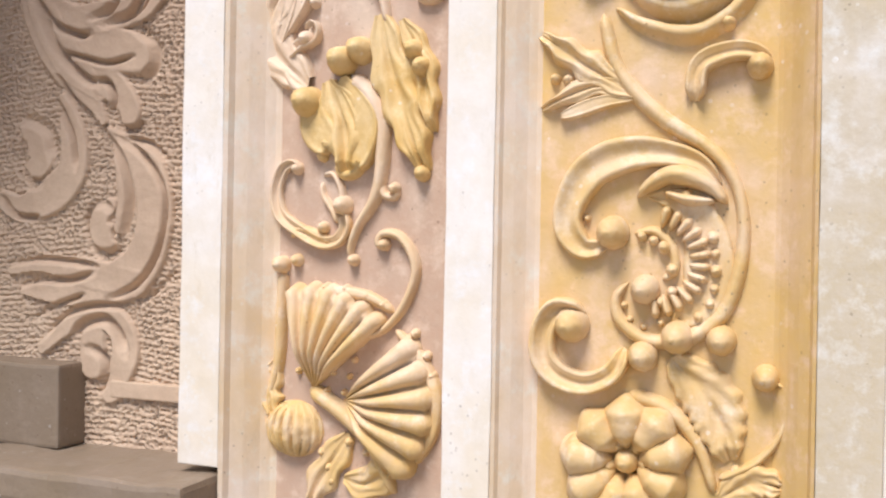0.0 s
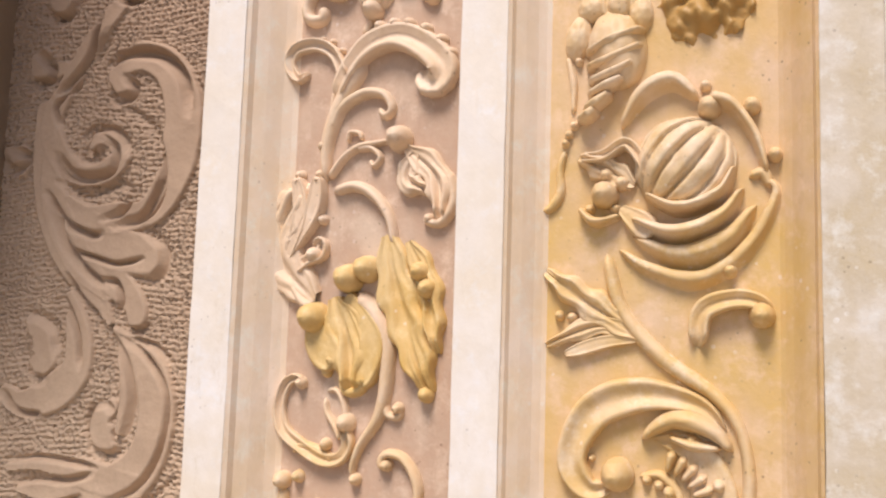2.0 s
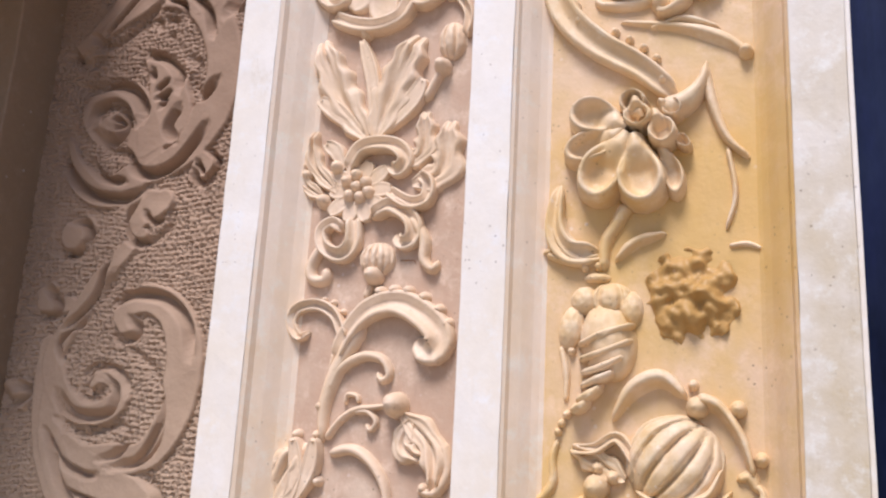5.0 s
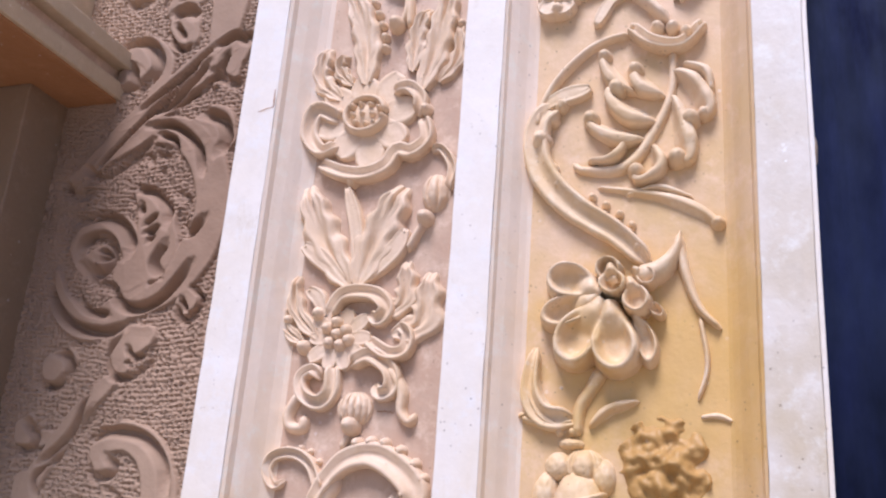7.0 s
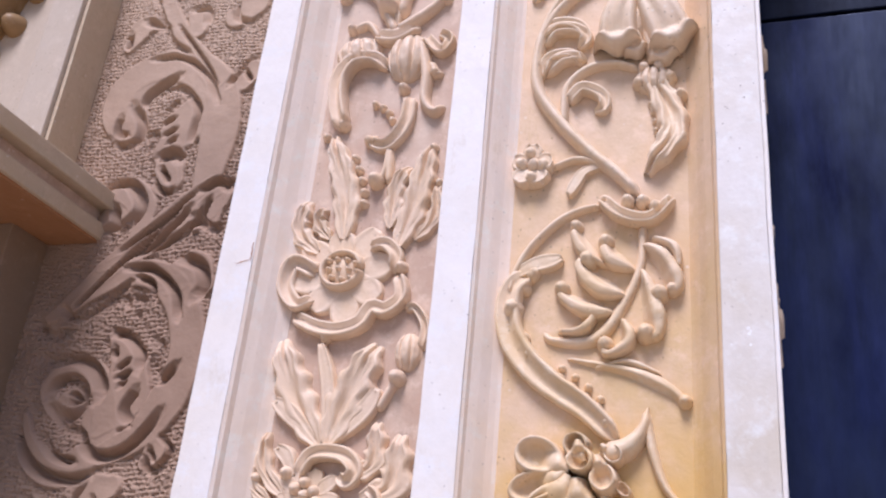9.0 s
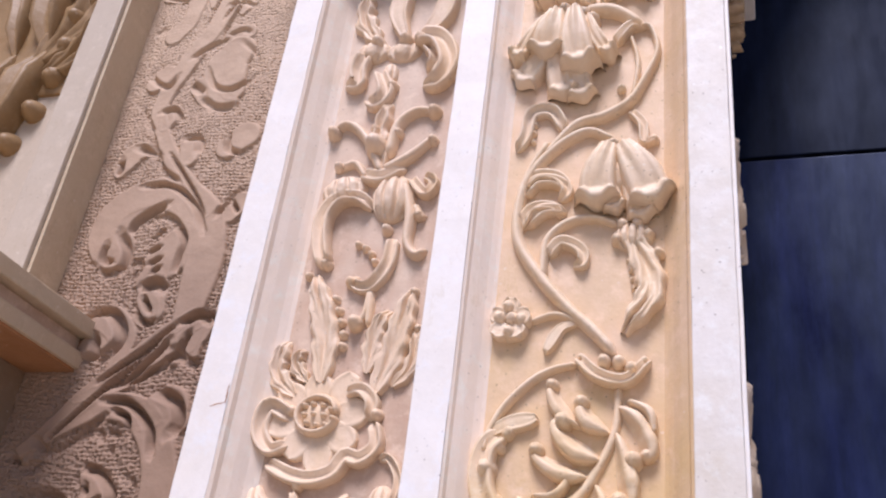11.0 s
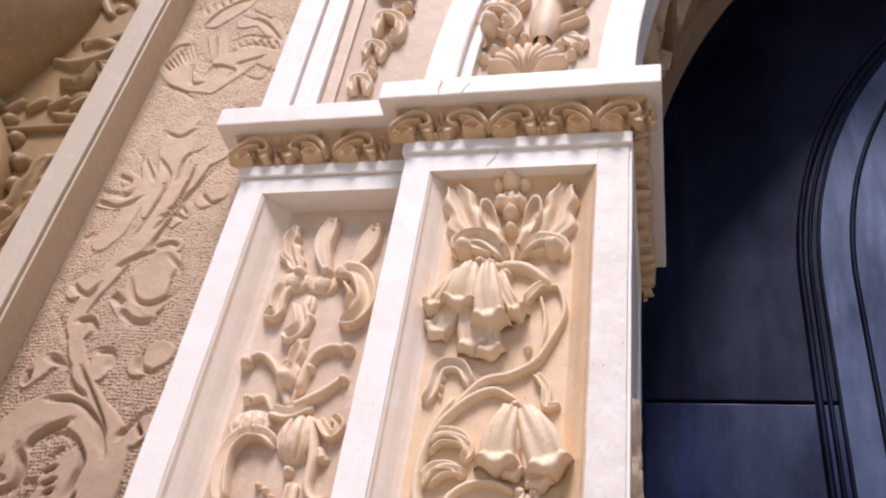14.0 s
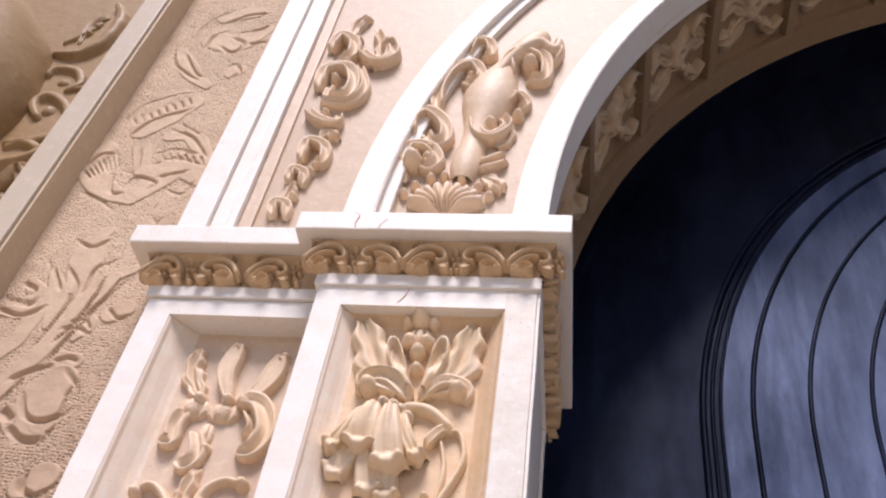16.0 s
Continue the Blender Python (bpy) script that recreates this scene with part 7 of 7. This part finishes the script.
groove([(-0.759, 4.473), (-0.734, 4.360), (-0.779, 4.360)], 0.0054)
groove([(-0.704, 4.577), (-0.613, 4.532), (-0.535, 4.431)], 0.0056)
groove([(-0.677, 4.607), (-0.591, 4.546)], 0.0056)
groove([(-0.860, 5.075), (-0.820, 4.961), (-0.701, 4.852)], 0.0063)
groove([(-0.798, 5.016), (-0.729, 4.905), (-0.687, 4.869)], 0.0061)
groove([(-0.747, 5.052), (-0.735, 5.149), (-0.683, 5.187)], 0.0065)
groove([(-0.689, 5.070), (-0.636, 5.031), (-0.611, 5.087), (-0.665, 5.127)], 0.0063)
groove([(-0.655, 5.166), (-0.575, 5.184), (-0.544, 5.223)], 0.0064)
groove([(-0.590, 5.086), (-0.522, 5.104)], 0.0063)
groove([(-0.717, 5.229), (-0.648, 5.288), (-0.566, 5.306)], 0.0066)
groove([(-0.623, 4.921), (-0.603, 4.957), (-0.567, 4.902), (-0.593, 4.857)], 0.0060)
groove([(-0.822, 5.152), (-0.775, 5.272), (-0.705, 5.333)], 0.0067)
groove([(-0.604, 4.156), (-0.587, 4.132), (-0.573, 4.162)], 0.0050)
groove([(-0.897, 4.359), (-0.865, 4.326)], 0.0045)
groove([(-0.888, 4.373), (-0.856, 4.335)], 0.0045)
groove([(-0.880, 4.387), (-0.846, 4.343)], 0.0045)
groove([(-0.871, 4.401), (-0.837, 4.351)], 0.0045)
groove([(-0.862, 4.415), (-0.828, 4.359)], 0.0045)
groove([(-0.853, 4.429), (-0.819, 4.368)], 0.0045)
groove([(-0.844, 4.443), (-0.809, 4.376)], 0.0045)
groove([(-0.835, 4.458), (-0.800, 4.384)], 0.0045)
groove([(-0.852, 4.639), (-0.827, 4.601)], 0.0048)
groove([(-0.830, 4.655), (-0.806, 4.617)], 0.0048)
groove([(-0.809, 4.670), (-0.785, 4.632)], 0.0048)
groove([(-0.788, 4.686), (-0.764, 4.648)], 0.0048)
groove([(-0.766, 4.702), (-0.743, 4.664)], 0.0048)
groove([(-0.745, 4.718), (-0.721, 4.680)], 0.0048)
groove([(-0.723, 4.735), (-0.700, 4.695)], 0.0049)
groove([(-0.701, 4.751), (-0.678, 4.711)], 0.0049)
groove([(-0.686, 4.450), (-0.666, 4.411)], 0.0045)
groove([(-0.660, 4.450), (-0.641, 4.411)], 0.0045)
groove([(-0.635, 4.450), (-0.616, 4.411)], 0.0045)
groove([(-0.610, 4.450), (-0.591, 4.411)], 0.0045)
groove([(-0.580, 4.437), (-0.561, 4.398)], 0.0044)
groove([(-0.554, 4.437), (-0.536, 4.398)], 0.0044)
wall_skin(0.155)

# ---- medallion and scrolls on the aedicule, beyond the strip ----
medallion = thing("medallion", (-1.45, 0.17, 4.3), "brown-stained round medallion with domed boss and scrollwork", "medallion")
MED = Field(0.17, BROWN_RELIEF, medallion)


def hoop(cx, cz, r, w, h, a0=0, a1=360):
    pts = [(cx + r * math.cos(radians(a0 + (a1 - a0) * k / 14)), cz + r * math.sin(radians(a0 + (a1 - a0) * k / 14))) for k in range(15)]
    return channel(pts, w, w, h)


motif("round_frame", MED)
hoop(-1.885, 3.653, 0.665, 0.050, 0.07)
hoop(-1.885, 3.653, 0.56, 0.030, 0.05)
for k in range(44):
    beads(0.030, [(-1.885 + 0.735 * math.cos(k * math.pi / 22), 3.653 + 0.735 * math.sin(k * math.pi / 22))])
motif("boss", MED)
melon((-2.09, 4.72), 0.84, 0.80, 0, 0)
motif("rope_band", MED)
for k in range(16):
    tube([(-2.2 + 0.075 * k, 4.17), (-2.16 + 0.075 * k, 4.20), (-2.13 + 0.075 * k, 4.23)], 0.017, 0.017, 0.032)
tube([(-2.2, 4.09), (-1.6, 4.09), (-1.01, 4.09)], 0.012, 0.012, 0.03)
motif("feathered_leaf", MED)
leaf([(-1.22, 3.60), (-1.12, 3.78), (-1.06, 3.98)], 0.08, 0.06, 4)
leaf([(-1.18, 3.56), (-1.10, 3.62), (-1.03, 3.74)], 0.05, 0.06, 3)
beads(0.03, [(-1.08, 3.86), (-1.10, 3.80), (-1.15, 3.55), (-1.20, 3.95)])
motif("scroll", MED)
ribbon([(-1.326, 5.031), (-1.208, 5.012), (-1.132, 5.088), (-1.123, 5.259), (-1.205, 5.402)], [0.0154, 0.0308, 0.0419, 0.0375, 0.0176], 0.0628, LEAN)
ribbon([(-1.314, 5.101), (-1.251, 5.160), (-1.205, 5.262)], [0.0113, 0.0226, 0.0136], 0.0339, LEAN)
ribbon([(-1.247, 5.099), (-1.256, 5.222), (-1.200, 5.305)], [0.0115, 0.0206, 0.0138], 0.0310, FLUTED)
beads(0.0182, [(-1.238, 5.180), (-1.225, 5.229)])
motif("scroll", MED)
ribbon([(-1.172, 4.627), (-1.229, 4.716), (-1.195, 4.753), (-1.110, 4.682), (-1.076, 4.582), (-1.125, 4.521), (-1.252, 4.503)], [0.0181, 0.0281, 0.0281, 0.0281, 0.0301, 0.0261, 0.0201], 0.0452, LEAN)
melon((-1.169, 4.679), 0.0303, 0.0303, 0, 0)
motif("scroll", MED)
ribbon([(-1.262, 4.873), (-1.250, 4.923), (-1.172, 4.907), (-1.130, 4.835), (-1.173, 4.793)], [0.0170, 0.0255, 0.0276, 0.0255, 0.0149], 0.0415, LEAN)
ribbon([(-1.145, 4.800), (-1.079, 4.813), (-1.051, 4.883)], [0.0124, 0.0247, 0.0144], 0.0371, LEAN)
melon((-1.191, 4.850), 0.0294, 0.0231, 0, 0)
motif("scroll", MED)
ribbon([(-1.232, 4.464), (-1.169, 4.491), (-1.069, 4.426), (-1.072, 4.364), (-1.130, 4.374)], [0.0169, 0.0282, 0.0282, 0.0225, 0.0131], 0.0423, LEAN)
ribbon([(-1.057, 4.378), (-1.028, 4.415), (-1.010, 4.479)], [0.0093, 0.0168, 0.0093], 0.0252, LEAN)
motif("scroll", MED)
ribbon([(-1.182, 4.385), (-1.108, 4.352), (-1.081, 4.292), (-1.120, 4.281)], [0.0145, 0.0200, 0.0200, 0.0127], 0.0300, LEAN)
melon((-1.122, 4.330), 0.0166, 0.0166, 0, 0)
ribbon([(-1.070, 4.255), (-1.051, 4.309), (-1.047, 4.358)], [0.0091, 0.0164, 0.0091], 0.0246, LEAN)
motif("scroll", MED)
ribbon([(-1.240, 4.301), (-1.143, 4.279), (-1.092, 4.341), (-1.012, 4.203), (-1.102, 4.185)], [0.0161, 0.0321, 0.0441, 0.0401, 0.0161], 0.0662, FLUTED)
melon((-1.132, 4.234), 0.0434, 0.0316, 0, 0)
ribbon([(-1.325, 4.420), (-1.206, 4.380), (-1.073, 4.436), (-1.026, 4.622)], [0.0163, 0.0286, 0.0368, 0.0245], 0.0552, LEAN)
motif("scroll", MED)
ribbon([(-1.201, 4.155), (-1.096, 4.130), (-1.027, 4.142)], [0.0134, 0.0210, 0.0134], 0.0316, PLAIN)
ribbon([(-1.177, 4.104), (-1.076, 4.085), (-1.019, 4.100)], [0.0113, 0.0151, 0.0113], 0.0226, PLAIN)
ribbon([(-1.111, 3.925), (-1.054, 3.955), (-1.025, 4.010)], [0.0127, 0.0255, 0.0146], 0.0382, LEAN)
ribbon([(-1.115, 3.754), (-1.066, 3.793), (-1.054, 3.878)], [0.0140, 0.0280, 0.0140], 0.0420, LEAN)
beads(0.0162, [(-1.038, 3.921), (-1.046, 3.824), (-1.075, 3.742)])

# ---- swags carved on the side of the pilaster and in the coffers of the arch ----


def turned_swag(name, owner, place, material):
    """Leaf and fruit clump, modelled facing -y and turned by place."""
    motif(name, Field(0.0, material, owner))
    leaf([(0.0, -0.16), (0.03, -0.06), (-0.01, 0.05)], 0.045, 0.030, 3)
    leaf([(0.0, 0.02), (-0.05, 0.09), (-0.03, 0.17)], 0.035, 0.028, 2)
    leaf([(0.01, 0.02), (0.055, 0.10), (0.03, 0.17)], 0.035, 0.028, 2)
    beads(0.020, [(0.0, 0.02), (0.03, -0.02), (-0.03, -0.03)])
    channel([(0.06, -0.15), (0.085, -0.10), (0.06, -0.06), (0.045, -0.09)], 0.012, 0.008, 0.03)
    channel([(-0.06, -0.15), (-0.085, -0.10), (-0.06, -0.06), (-0.045, -0.09)], 0.012, 0.008, 0.03)
    root = now["root"]
    root.matrix_basis = place
    return root


for z in (1.45, 2.05, 2.62, 3.13):
    turned_swag("jamb_swag", inner, pose(0.5, 0.27, z, 0, 0, 90) @ Matrix.Diagonal((1, 0.6, 0.7, 1)), RELIEF_OUTER)
for k in range(15):
    mid = radians(167.7 - 11.6 * k)
    r = RAD + 0.036
    outward = Vector((-math.cos(mid), 0, -math.sin(mid)))
    along = Vector((-math.sin(mid), 0, math.cos(mid)))
    m = Matrix((along.cross(outward), -outward, along)).transposed().to_4x4()
    m.translation = (CX + r * math.cos(mid), 0.30, CZ + r * math.sin(mid))
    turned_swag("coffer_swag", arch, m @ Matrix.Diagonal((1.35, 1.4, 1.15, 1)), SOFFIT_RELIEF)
